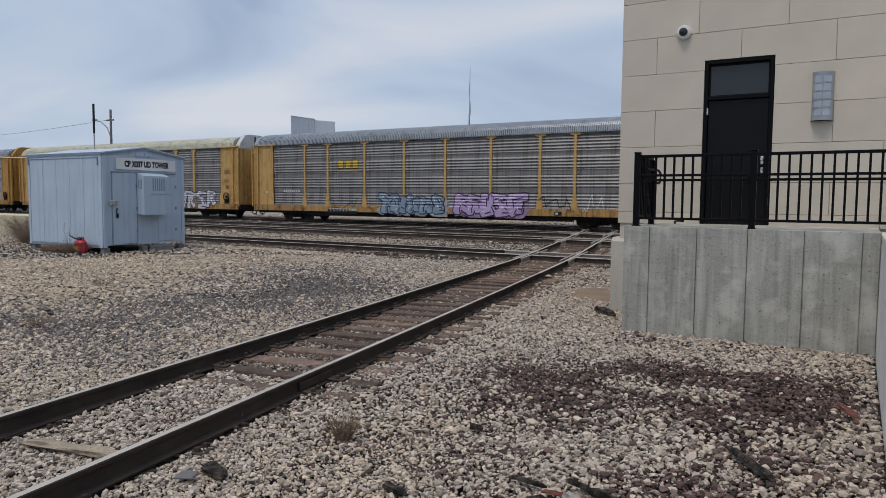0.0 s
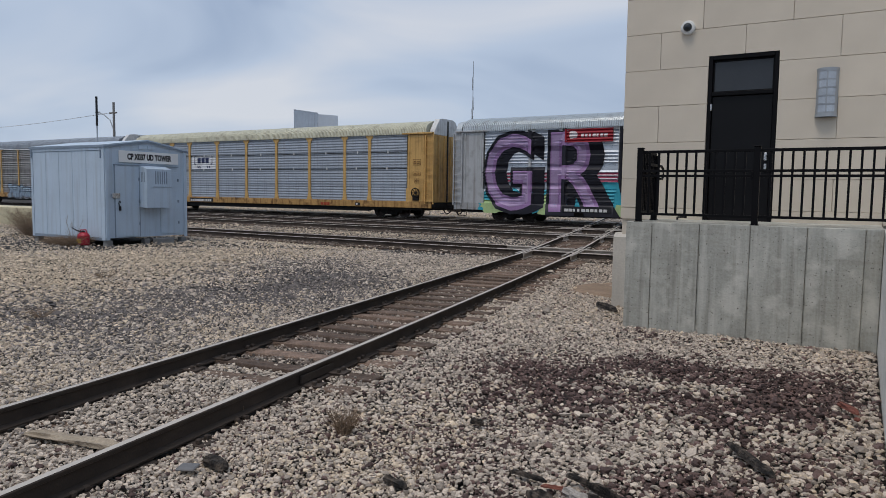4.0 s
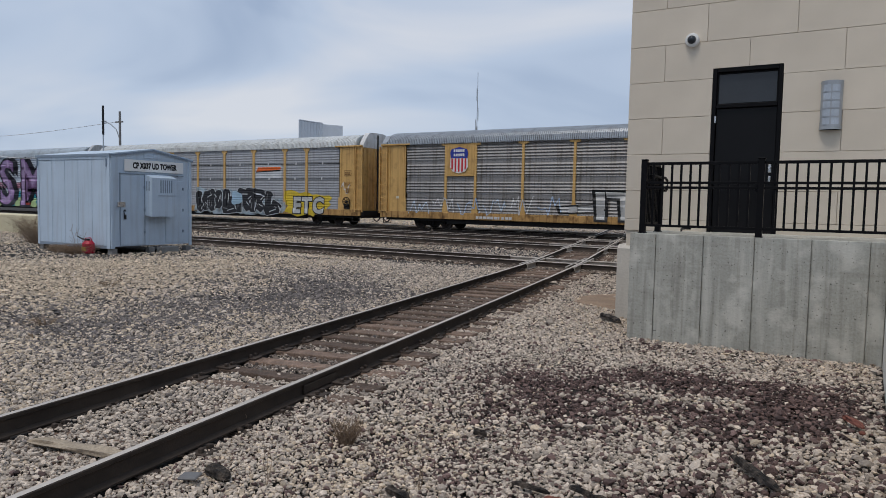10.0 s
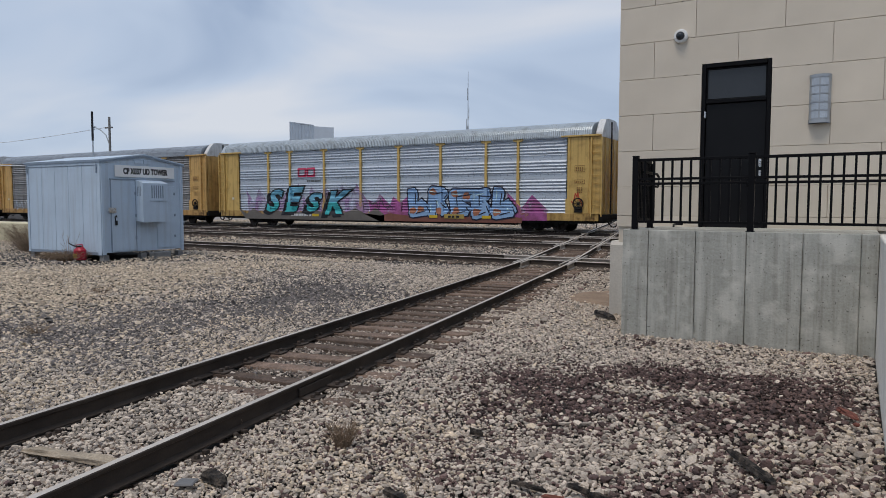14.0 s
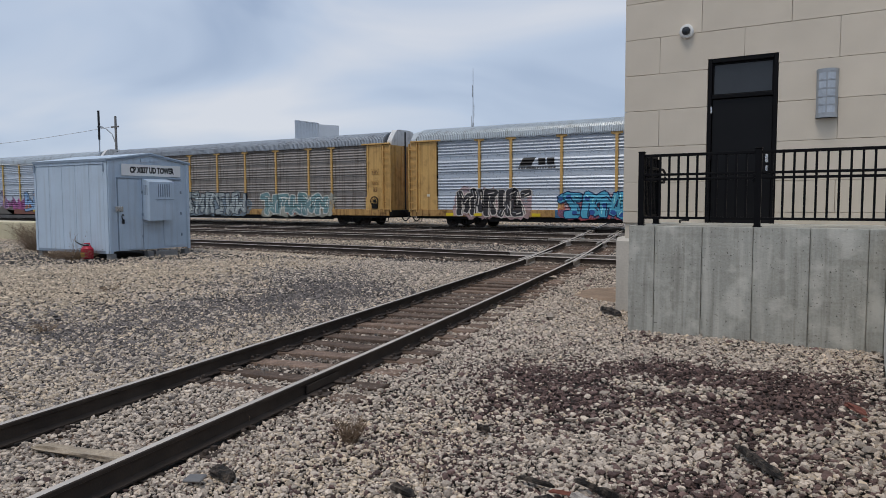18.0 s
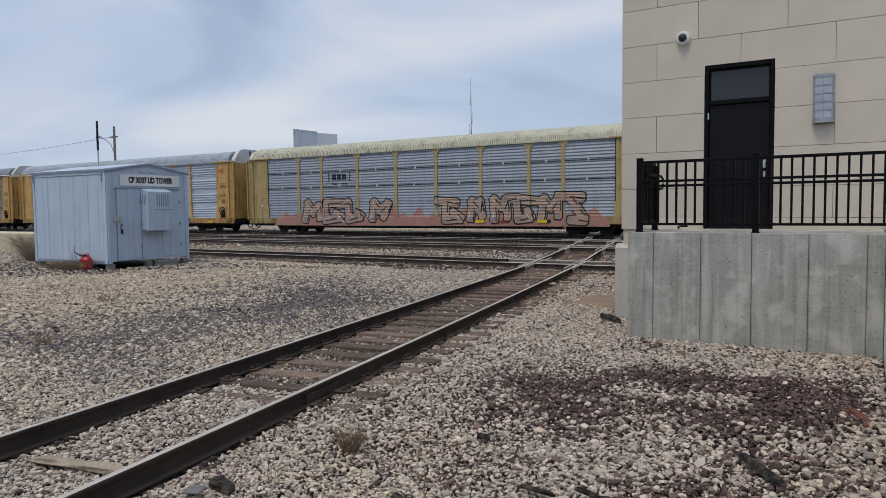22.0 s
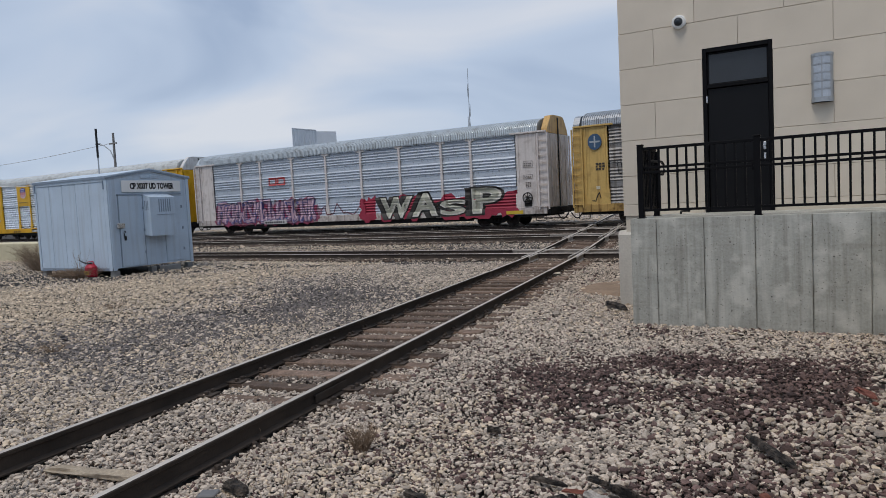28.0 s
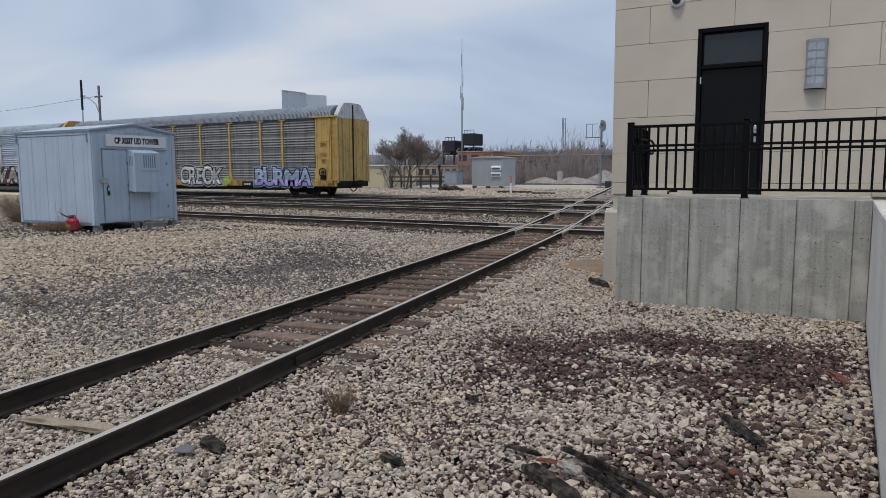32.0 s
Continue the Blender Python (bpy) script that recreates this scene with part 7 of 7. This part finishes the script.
panel_marks(c, (0.25, 0.14, 0.02), 11)

c = rack_car(10, "grimy white autorack car with ribbed sides and red and white lettering", "dirty_white", "side_bright", "roof_silver", hood_mats=("roof_silver", "tan_yellow"), end="dirty_white")
ring_text(c, (-6.45, 3.2, -4.9, 3.62), (0.55, 0.09, 0.09), 2, 0.06)
bars(c, (-6.65, 2.88, -4.57, 2.98), 9, (0.08, 0.07, 0.08), 101)
drape("graffiti_cloud", flat_polys([blob(x, 0.5, x + rnd.uniform(1.2, 2.4), rnd.uniform(1.4, 2.35), rnd, 20, 0.3) for x in (1.2, 2.6, 4.2, 6.2, 8.0, 9.4, 10.4)]), spray(0.34, 0.03, 0.06), c, 0, "dark red sprayed clouds")
for ch, bx in (("W", (2.75, 0.66, 5.0, 1.95)), ("A", (5.05, 0.7, 6.9, 2.1)), ("S", (7.0, 0.72, 8.7, 1.6)), ("P", (9.1, 0.74, 10.9, 2.2))):
    word(c, ch, bx, (0.58, 0.56, 0.50), (0.02, 0.018, 0.016), 0.04, 0.05, 1, label="pale sprayed letter", shade=((0.05, 0.045, 0.04), -0.30, -0.03), inner=(0.42, 0.42, 0.34), wild=0.1)
scrawl(c, (-11.6, 0.62, -2.4, 2.3), 13, (0.45, 0.30, 0.36), (0.07, 0.06, 0.16), 102, w=0.12, back=(0.34, 0.07, 0.13), second=(0.10, 0.12, 0.30), label="tangled pink and violet lettering")
scribble(c, (-2.1, 1.0, 1.2, 1.85), (0.15, 0.04, 0.06), 103, 0.03)
plate(c, (-6.98, 0.6, -4.94, 0.86), (0.6, 0.58, 0.57), 5, "number_plate")
bars(c, (-6.88, 0.65, -5.04, 0.82), 9, BLACK, 104, 5)
plate(c, (11.2, 0.66, 12.2, 0.84), (0.6, 0.42, 0.04), 3, "reflector")
panel_marks(c, (0.15, 0.13, 0.12), 12, False)

c = rack_car(11, "yellow last autorack car with dark weathered sides and white lettering", "old_yellow", "side_weathered", "roof_grey")
drape("emblem", flat_polys([[(-12.5 + 0.36 * math.cos(i * 0.314), 4.12 + 0.40 * math.sin(i * 0.314)) for i in range(20)]]), spray(0.04, 0.09, 0.17), c, 8, "round blue emblem")
drape("emblem", flat_polys([[(-12.76, 4.08), (-12.24, 4.08), (-12.24, 4.16), (-12.76, 4.16)], [(-12.54, 3.84), (-12.46, 3.84), (-12.46, 4.40), (-12.54, 4.40)]]), spray(0.38, 0.42, 0.44), c, 9)
scrawl(c, (-11.4, 2.38, -7.4, 3.05), 9, (0.19, 0.18, 0.17), (0.015, 0.015, 0.015), 111, w=0.07)
scribble(c, (-5.9, 0.8, -1.4, 1.95), (0.02, 0.018, 0.016), 112, 0.032, 16)
scribble(c, (-5.6, 0.7, -1.8, 1.5), (0.02, 0.018, 0.016), 116, 0.025, 14)
scribble(c, (-12.7, 1.1, -12.1, 1.6), (0.02, 0.018, 0.016), 117, 0.025, 8)
word(c, "CREOK", (-0.85, 0.66, 3.5, 1.9), (0.62, 0.63, 0.62), (0.015, 0.015, 0.015), 0.022, 0.062, 2, label="white sprayed letters with black rim", halo=(0.55, 0.56, 0.55), wild=0.28, gap=0.0, seed=11)
word(c, "BURMA", (6.6, 0.62, 11.6, 1.78), (0.44, 0.54, 0.66), (0.02, 0.03, 0.07), 0.03, 0.055, 2, label="pale blue sprayed letters", halo=(0.30, 0.40, 0.52), wild=0.2, lower=((0.38, 0.33, 0.62), 0.4), gap=-0.05, seed=13)
drape("graffiti_accent", flat_polys([blob(7.0 + 0.9 * i, 0.62, 7.8 + 0.9 * i, 1.0, rnd, 14) for i in range(5)]), spray(0.34, 0.30, 0.58), c, 1, "violet shading on the letters")
drape("graffiti_accent", flat_polys([blob(3.6, 0.6, 4.3, 1.3, rnd, 14, 0.3)]), spray(0.36, 0.46, 0.10), c, 2)
plate(c, (5.43, 0.62, 6.46, 0.92), BLACK, 1, "number_plate")
bars(c, (5.65, 0.68, 6.25, 0.86), 3, (0.7, 0.7, 0.7), 113, 2)
bars(c, (-7.0, 0.69, -4.6, 0.89), 10, (0.4, 0.3, 0.2), 114)
bars(c, (-12.5, 2.7, -12.0, 3.1), 3, (0.05, 0.04, 0.03), 115, rows=3)
panel_marks(c, (0.2, 0.1, 0.03), 13)

# ---- loose stones ----
M["limestone"] = material("limestone", (0.555, 0.475, 0.397), 0.95, vary=0.16, scale=14, grain=90, bump=0.5, island=0.48, second=(0.43, 0.37, 0.315))
M["ballast_grey"] = material("ballast_grey", (0.17, 0.152, 0.145), 0.95, vary=0.15, scale=9, grain=70, bump=0.3, island=0.45)
M["ballast_red"] = material("ballast_red", (0.122, 0.081, 0.074), 0.9, vary=0.25, scale=12, grain=70, bump=0.5, island=0.7)
M["ballast_brown"] = material("ballast_brown", (0.20, 0.162, 0.136), 0.95, vary=0.15, scale=9, grain=70, bump=0.3, island=0.5)
M["limestone_tan"] = material("limestone_tan", (0.56, 0.46, 0.35), 0.92, vary=0.15, scale=9, grain=70, bump=0.3, island=0.4)


def icosphere(sub):
    bm = bmesh.new()
    bmesh.ops.create_icosphere(bm, subdivisions=sub, radius=1.0)
    v = np.array([p.co[:] for p in bm.verts])
    f = np.array([[p.index for p in q.verts] for q in bm.faces])
    bm.free()
    return v, f


LATTICE = np.random.default_rng(77).random((64, 64, 12)) * 2 - 1


def patch_noise(x, y, s, o):
    """Smooth noise on a lattice, for whole arrays of places."""
    u, v = np.asarray(x) * s + 400.0, np.asarray(y) * s + 400.0
    i, j = np.floor(u).astype(int), np.floor(v).astype(int)
    fu, fv = u - i, v - j
    fu, fv = fu * fu * (3 - 2 * fu), fv * fv * (3 - 2 * fv)
    at = lambda a, b: LATTICE[a % 64, b % 64, o]
    return (at(i, j) * (1 - fu) + at(i + 1, j) * fu) * (1 - fv) + (at(i, j + 1) * (1 - fu) + at(i + 1, j + 1) * fu) * fv


def rail_gap(x, y):
    """Distance across from the crossing line's centre."""
    return (x - line_x(y)) * 0.986


def land_at(x, y):
    """The lie of the land for whole arrays."""
    z = np.interp(y, [p[0] for p in BED], [p[1] for p in BED]) - 0.03
    step = lambda a, b, q: np.clip((q - a) / (b - a), 0, 1) ** 2 * (3 - 2 * np.clip((q - a) / (b - a), 0, 1))
    return z + RISE * step(-9.0, -17.5, x) * (1 - step(16.5, 19.5, y)) * step(-12, 6, y)


def stone_field():
    rng = np.random.default_rng(5)
    kinds = ("limestone", "ballast_grey", "ballast_red", "limestone_tan", "ballast_brown")
    spots = {k: [] for k in kinds}

    def dark_bed(x, y):
        """Where the dark red-brown stone was tipped."""
        e = lambda cx, cy, rx, ry: np.exp(-(((x - cx) / rx) ** 2 + ((y - cy) / ry) ** 2) ** 1.4)
        d = 0.95 * e(-0.42, 7.75, 0.62, 1.05) + 0.9 * e(-1.55, 8.0, 1.0, 0.62) + 0.62 * e(-1.25, 6.85, 0.75, 0.42) + 0.62 * e(-2.75, 7.15, 1.05, 0.85)
        d += 0.40 * e(-0.75, 5.9, 0.7, 0.6) + 0.36 * e(-2.45, 5.9, 0.9, 0.7) + 0.32 * e(-1.8, 4.3, 1.3, 0.7) + 0.30 * e(-0.5, 4.8, 0.9, 0.8)
        d -= 0.85 * e(-1.28, 7.4, 0.32, 0.26) + 0.35 * e(-1.9, 7.3, 0.4, 0.25)
        return d + 0.16 * patch_noise(x, y, 1.1, 7) + 0.24 * patch_noise(x, y, 3.1, 6)

    def scatter(r0, r1, per_m2, size, tier, first=-3.5, span=69.0):
        n = int(per_m2 * 0.5 * radians(span) * (r1 * r1 - r0 * r0))
        r = np.sqrt(rng.random(n) * (r1 * r1 - r0 * r0) + r0 * r0)
        a = radians(first + span) - rng.random(n) * radians(span)
        x, y = -r * np.sin(a), r * np.cos(a)
        u = rail_gap(x, y)
        ok = (x < SIDE_X - 0.02) & ~((x > -3.06) & (y > WALL_Y - 0.02)) & ~((x > CORNER_X - 0.12) & (y > FACE_Y - 0.05))
        ok &= (y < 58.0) & ~((x > -23.3) & (x < -19.7) & (y > 12.9) & (y < 15.6)) & ~((np.abs(u) > 0.66) & (np.abs(u) < 0.85))
        main, four_foot = np.zeros(n, bool), np.zeros(n, bool)
        for cy, _ in MAIN_TRACKS:
            ok &= np.abs(np.abs(y - cy) - 0.7535) > 0.10
            main |= (y - cy > -1.5) & (y - cy < 2.4)
            four_foot |= np.abs(y - cy) < 0.66
        ok &= ~((np.abs(u) < 0.66) & (y > 5.0) & (rng.random(n) < 0.25))
        # fine gravel beside the crossing line, coarse stone towards the wall
        coarse = np.clip((x + 2.9 + 0.5 * patch_noise(x, y, 0.8, 1)) / 1.6, 0, 1) * np.clip((9.0 - y) / 1.6, 0.0, 1)
        big = size * (0.62 + 0.24 * coarse)
        s = big * rng.lognormal(0, 0.34, n)
        ok &= rng.random(n) < np.clip((size * 0.62 / big) ** 1.7, 0.2, 1)
        k = np.zeros(n, int)
        q = rng.random(n)
        d = dark_bed(x, y)
        k[(u > 0.9) & (q < np.clip(1.25 * (d - 0.08), 0, 0.80))] = 2
        rare = q > np.where((u > 0.9) & (y < 9.5), 0.88, 0.93)
        k[rare] = np.where(u > 0, 2, 1)[rare]
        left = u < -0.9
        # a dark band beside the rail, a pale tan strip beyond it towards the shed
        off = -u - 0.75
        band = 1.1 * np.exp(-((off - 2.9) / 2.0) ** 2) * np.clip((16.5 - y) / 4.5, 0.15, 1) * np.clip((y - 3.2) / 2.4, 0.3, 1) + 0.40 * patch_noise(x, y, 0.35, 2) + 0.32 * patch_noise(x, y, 1.2, 3)
        band = band * np.clip((9.5 - off) / 4.0, 0.10, 1)
        tan = np.clip(0.2 + 0.22 * (off - 4.0), 0.12, 0.82) + 0.45 * patch_noise(x, y, 0.25, 5) + 0.3 * patch_noise(x, y, 0.9, 8)
        q = rng.random(n)
        k[left & (q < tan)] = 3
        k[left & (rng.random(n) < 0.66 * band)] = 1
        k[(np.abs(u) < 0.75) & (y > 5.5) & (q < 0.66)] = 4
        warm = 0.06 + 0.5 * np.exp(-(((x + 3.1) / 0.75) ** 2 + ((y - 4.6) / 1.5) ** 2)) + 0.12 * patch_noise(x, y, 0.6, 4)
        warm = warm + 0.12 * (u > 0.9) * np.clip((y - 8.6) / 1.2, 0, 1) * (y < 13)
        k[(k == 0) & (rng.random(n) < warm)] = 3
        near_shed = np.exp(-(((x + 21) / 3.2) ** 2 + ((y - 12.2) / 1.1) ** 2))
        k[rng.random(n) < 0.45 * near_shed] = 1
        k = np.where(main, np.where(rng.random(n) < np.where(y > 25, 0.97, 0.85), 4, np.where(rng.random(n) < 0.4, 3, 0)), k)
        ok &= ~(four_foot & (rng.random(n) < 0.35))
        for i, name in enumerate(kinds):
            w = ok & (k == i)
            spots[name].append(np.stack([x[w], y[w], s[w], np.full(w.sum(), tier), np.where(main, 0.035, 0.0)[w]], -1))

    scatter(2.2, 2.9, 2900, 0.0175, 0)
    scatter(2.9, 6.0, 3100, 0.0178, 1)
    scatter(6.0, 9.5, 1650, 0.0205, 1)
    scatter(9.5, 14.0, 1150, 0.0235, 2)
    scatter(14.0, 22.0, 500, 0.0285, 2)
    scatter(22.0, 38.0, 95, 0.034, 2)
    scatter(38.0, 66.0, 22, 0.06, 2)
    scatter(0.1, 2.2, 420, 0.036, 2, 0.0, 360.0)
    scatter(2.2, 7.5, 300, 0.042, 2, 65.5, 291.0)

    def dome(shape):
        """The upper part of a stone; its foot stays in the bed."""
        v, f = shape
        return v, f[v[f][..., 2].mean(1) > -0.45]

    chip = (np.array([(-1, -0.8, -0.6), (1, -0.8, -0.6), (1, 0.8, -0.6), (-1, 0.8, -0.6), (-0.5, 0.12, 0.72), (0.5, -0.12, 0.62)]) * 0.95,
            np.array([(0, 1, 5), (0, 5, 4), (1, 2, 5), (2, 3, 4), (2, 4, 5), (3, 0, 4)]))
    shapes = (dome(icosphere(2)), dome(icosphere(1)), chip)
    labels = {"limestone": "pale crushed limestone", "ballast_grey": "dark grey track ballast", "ballast_red": "dark red-brown crushed stone", "limestone_tan": "tan crushed limestone", "ballast_brown": "brown dusty track ballast"}
    for kind, rows in spots.items():
        vs, fs, soft, base = [], [], [], 0
        for tier, (bv, bf) in enumerate(shapes):
            some = np.concatenate(rows)
            some = some[some[:, 3] == tier]
            if not len(some):
                continue
            n, k = len(some), len(bv)
            v = np.repeat(bv[None], n, 0)
            v = v * (1 + rng.normal(0, (0.15, 0.21, 0.24)[tier], (n, k, 1)))
            v = v * rng.uniform(0.62, 1.3, (n, 1, 3)) * np.array([1.08, 1.08, 0.78])
            t1, t2 = rng.uniform(0, 2 * np.pi, n), rng.normal(0, 0.35, n)
            c, s = np.cos(t2)[:, None], np.sin(t2)[:, None]
            v = np.stack([v[..., 0], c * v[..., 1] - s * v[..., 2], s * v[..., 1] + c * v[..., 2]], -1)
            c, s = np.cos(t1)[:, None], np.sin(t1)[:, None]
            v = np.stack([c * v[..., 0] - s * v[..., 1], s * v[..., 0] + c * v[..., 1], v[..., 2]], -1)
            size = some[:, 2]
            z = land_at(some[:, 0], some[:, 1]) + 0.02 * patch_noise(some[:, 0], some[:, 1], 1.3, 9) + (-0.05 + 1.25 * rng.uniform(0, 1.0, n) ** 1.5) * size + some[:, 4]
            z = np.where((some[:, 1] > 38.2) & (some[:, 0] < -4.0), np.maximum(z, 0.455 + 0.4 * size), z)
            u = np.abs(rail_gap(some[:, 0], some[:, 1]))
            z += np.where((u < 0.66) & (some[:, 1] > 5.0), -0.006, 0.008)
            v = v * size[:, None, None] + np.stack([some[:, 0], some[:, 1], z], -1)[:, None]
            vs.append(v.reshape(-1, 3))
            fs.append((bf[None] + (np.arange(n) * k)[:, None, None]).reshape(-1, 3) + base)
            soft.append(np.full(n * len(bf), False))
            base += n * k
        vs, fs = np.concatenate(vs), np.concatenate(fs)
        me = bpy.data.meshes.new("stones")
        me.vertices.add(len(vs))
        me.vertices.foreach_set("co", vs.ravel())
        me.loops.add(len(fs) * 3)
        me.loops.foreach_set("vertex_index", fs.ravel())
        me.polygons.add(len(fs))
        me.polygons.foreach_set("loop_start", np.arange(len(fs)) * 3)
        me.polygons.foreach_set("loop_total", np.full(len(fs), 3))
        me.polygons.foreach_set("use_smooth", np.concatenate(soft))
        me.update(calc_edges=True)
        me.materials.append(M[kind])
        tagged(new("gravel", me), labels[kind] + " spread over the yard", "gravel", kind="stuff")


stone_field()


# ---- scraps in the gravel ----
M["charred"] = material("charred", (0.016, 0.0135, 0.012), 0.9, vary=0.5, scale=14, grain=60, bump=1.0, second=(0.07, 0.056, 0.045))
M["grey_wood"] = material("grey_wood", (0.34, 0.28, 0.21), 0.9, vary=0.25, scale=5, grain=50, bump=0.6)
M["brick"] = material("brick", (0.19, 0.07, 0.05), 0.9, vary=0.2, bump=0.4)
M["ash_wood"] = material("ash_wood", (0.34, 0.31, 0.28), 0.9, vary=0.3, scale=8, grain=60, bump=0.7)
M["flint"] = material("flint", (0.15, 0.148, 0.148), 0.6, vary=0.1, bump=0.2)


def broken_timber(p, q, w, h, mat, label, seed, name="timber_scrap"):
    """A splintered length of timber lying from p to q."""
    rnd = random.Random(seed)
    p, q = Vector(p), Vector(q)
    d = (q - p)
    s = Vector((-d.y, d.x, 0)).normalized()
    rings, n = [], 26
    for i in range(n):
        u = i / (n - 1)
        k = 1 - 0.55 * max(0, abs(u - 0.5) - 0.36) / 0.14
        c = p + d * u
        row = []
        for j in range(12):
            t = math.pi * (1.1 - 1.2 * j / 11)
            a, b = max(-1, min(1, 1.25 * math.cos(t))), max(0.0, min(1.0, 1.2 * math.sin(t)))
            groove = 1 + 0.55 * noise.noise(Vector((u * 2.0 + seed, j * 1.9, seed * 3.1))) + 0.12 * noise.noise(Vector((u * 14, j * 2.7, seed)))
            row.append(c + s * (a * w * 0.5 * k * groove) + Vector((0, 0, b * h * k * groove)))
        rings.append(row)
    tagged(part(name, Geo().rings(rings), mat), label, "wood scrap")


broken_timber((-1.74, 3.98, 0.03), (-1.22, 3.66, 0.02), 0.075, 0.06, M["charred"], "charred splintered timber lying on stones", 1)
broken_timber((-1.47, 4.30, 0.04), (-0.86, 4.00, 0.03), 0.05, 0.045, M["charred"], "charred splintered timber lying on stones", 2)
broken_timber((-1.40, 4.12, 0.05), (-0.98, 3.86, 0.03), 0.04, 0.04, M["charred"], "charred splintered timber lying on stones", 12)
broken_timber((-1.54, 4.11, 0.05), (-1.36, 3.98, 0.07), 0.08, 0.04, M["ash_wood"], "split pale grey wood chunk", 3)
broken_timber((-1.62, 4.35, 0.05), (-1.42, 4.27, 0.05), 0.03, 0.03, M["charred"], "thin dark stick on pale stones", 13)
broken_timber((-1.70, 4.10, 0.05), (-1.52, 4.14, 0.05), 0.025, 0.02, M["brick"], "short reddish wood splinter", 14)
broken_timber((-0.80, 5.66, 0.03), (-0.42, 5.12, 0.03), 0.05, 0.045, M["charred"], "dark rotten stick on the stones", 4)
broken_timber((-0.10, 7.35, 0.04), (0.06, 7.05, 0.04), 0.05, 0.04, M["brick"], "reddish rotten wood piece by the wall", 15)
broken_timber((-2.66, 3.70, 0.02), (-2.44, 3.64, 0.02), 0.06, 0.035, M["charred"], "black broken timber chunk", 16)
broken_timber((-2.72, 5.02, 0.03), (-2.60, 5.00, 0.03), 0.06, 0.045, M["charred"], "black broken timber chunk", 17)
broken_timber((-3.92, 3.28, 0.02), (-3.66, 3.22, 0.02), 0.09, 0.05, M["charred"], "black broken timber chunk", 5)
broken_timber((-3.92, 11.8, 0.02), (-3.42, 11.3, 0.02), 0.10, 0.07, M["charred"], "dark broken stick near the wall", 6)
broken_timber((-5.56, 2.90, 0.0), (-4.62, 3.12, 0.0), 0.12, 0.045, M["grey_wood"], "split weathered plank between the rails", 7, "plank_scrap")
broken_timber((-2.0, 4.25, 0.03), (-1.7, 4.2, 0.04), 0.03, 0.025, M["charred"], "thin dark stick on pale stones", 8)
for x, y, a, m in ((-0.08, 7.28, 30, "brick"), (0.05, 6.88, 80, "brick"), (-0.55, 4.55, 50, "brick")):
    g = Geo().box(-0.032, -0.024, 0, 0.032, 0.024, 0.03, 0.01)
    tagged(part("brick_fragment", g, M[m], at=pose(x, y, 0.035, 8, 6, a)), "broken red brick fragment in the gravel", "brick")
tagged(part("flat_stone", Geo().box(-0.07, -0.05, 0, 0.07, 0.05, 0.02, 0.008), M["flint"], at=pose(-3.87, 3.08, 0.035, 5, -4, 20)), "flat grey slab of stone", "stone")
tagged(part("board_scrap", Geo().box(-0.13, -0.16, 0, 0.13, 0.16, 0.05, 0.02), M["grey_wood"], at=pose(-0.08, 4.30, 0.03, 2, 0, 12)), "small weathered tan wooden board", "board")
tagged(part("dirt_patch", Geo().cyl((-4.1, 14.2, -0.02), (-4.1, 14.2, 0.03), 1.2, 1.0, 24), material("dirt", (0.27, 0.19, 0.13), 0.95, vary=0.2, scale=2, grain=20, bump=0.4)), "bare brown dirt patch", "dirt", kind="structure")


def motions():
    for ob in CARS:
        x, y, z = ob.location
        walk(ob, [(0.0, pose(x, y, z)), (32.0, pose(x - SPEED * 32.0, y, z))])
    # wheels roll with the cars: one full set of rows for each place on a truck, shared by all trucks
    turn = math.degrees(SPEED / 0.425)
    done = {}
    for w in WHEELS:
        x, y, z = w.location
        key = (round(x, 2), round(y, 2))
        if key not in done:
            walk(w, [(i / 30, pose(x, y, z, 0, -turn * i / 30, 0)) for i in range(961)])
            done[key] = w.animation_data
        else:
            w.rotation_mode = "QUATERNION"
            keys = w.animation_data_create()
            keys.action = done[key].action
            keys.action_slot = done[key].action_slot


motions()
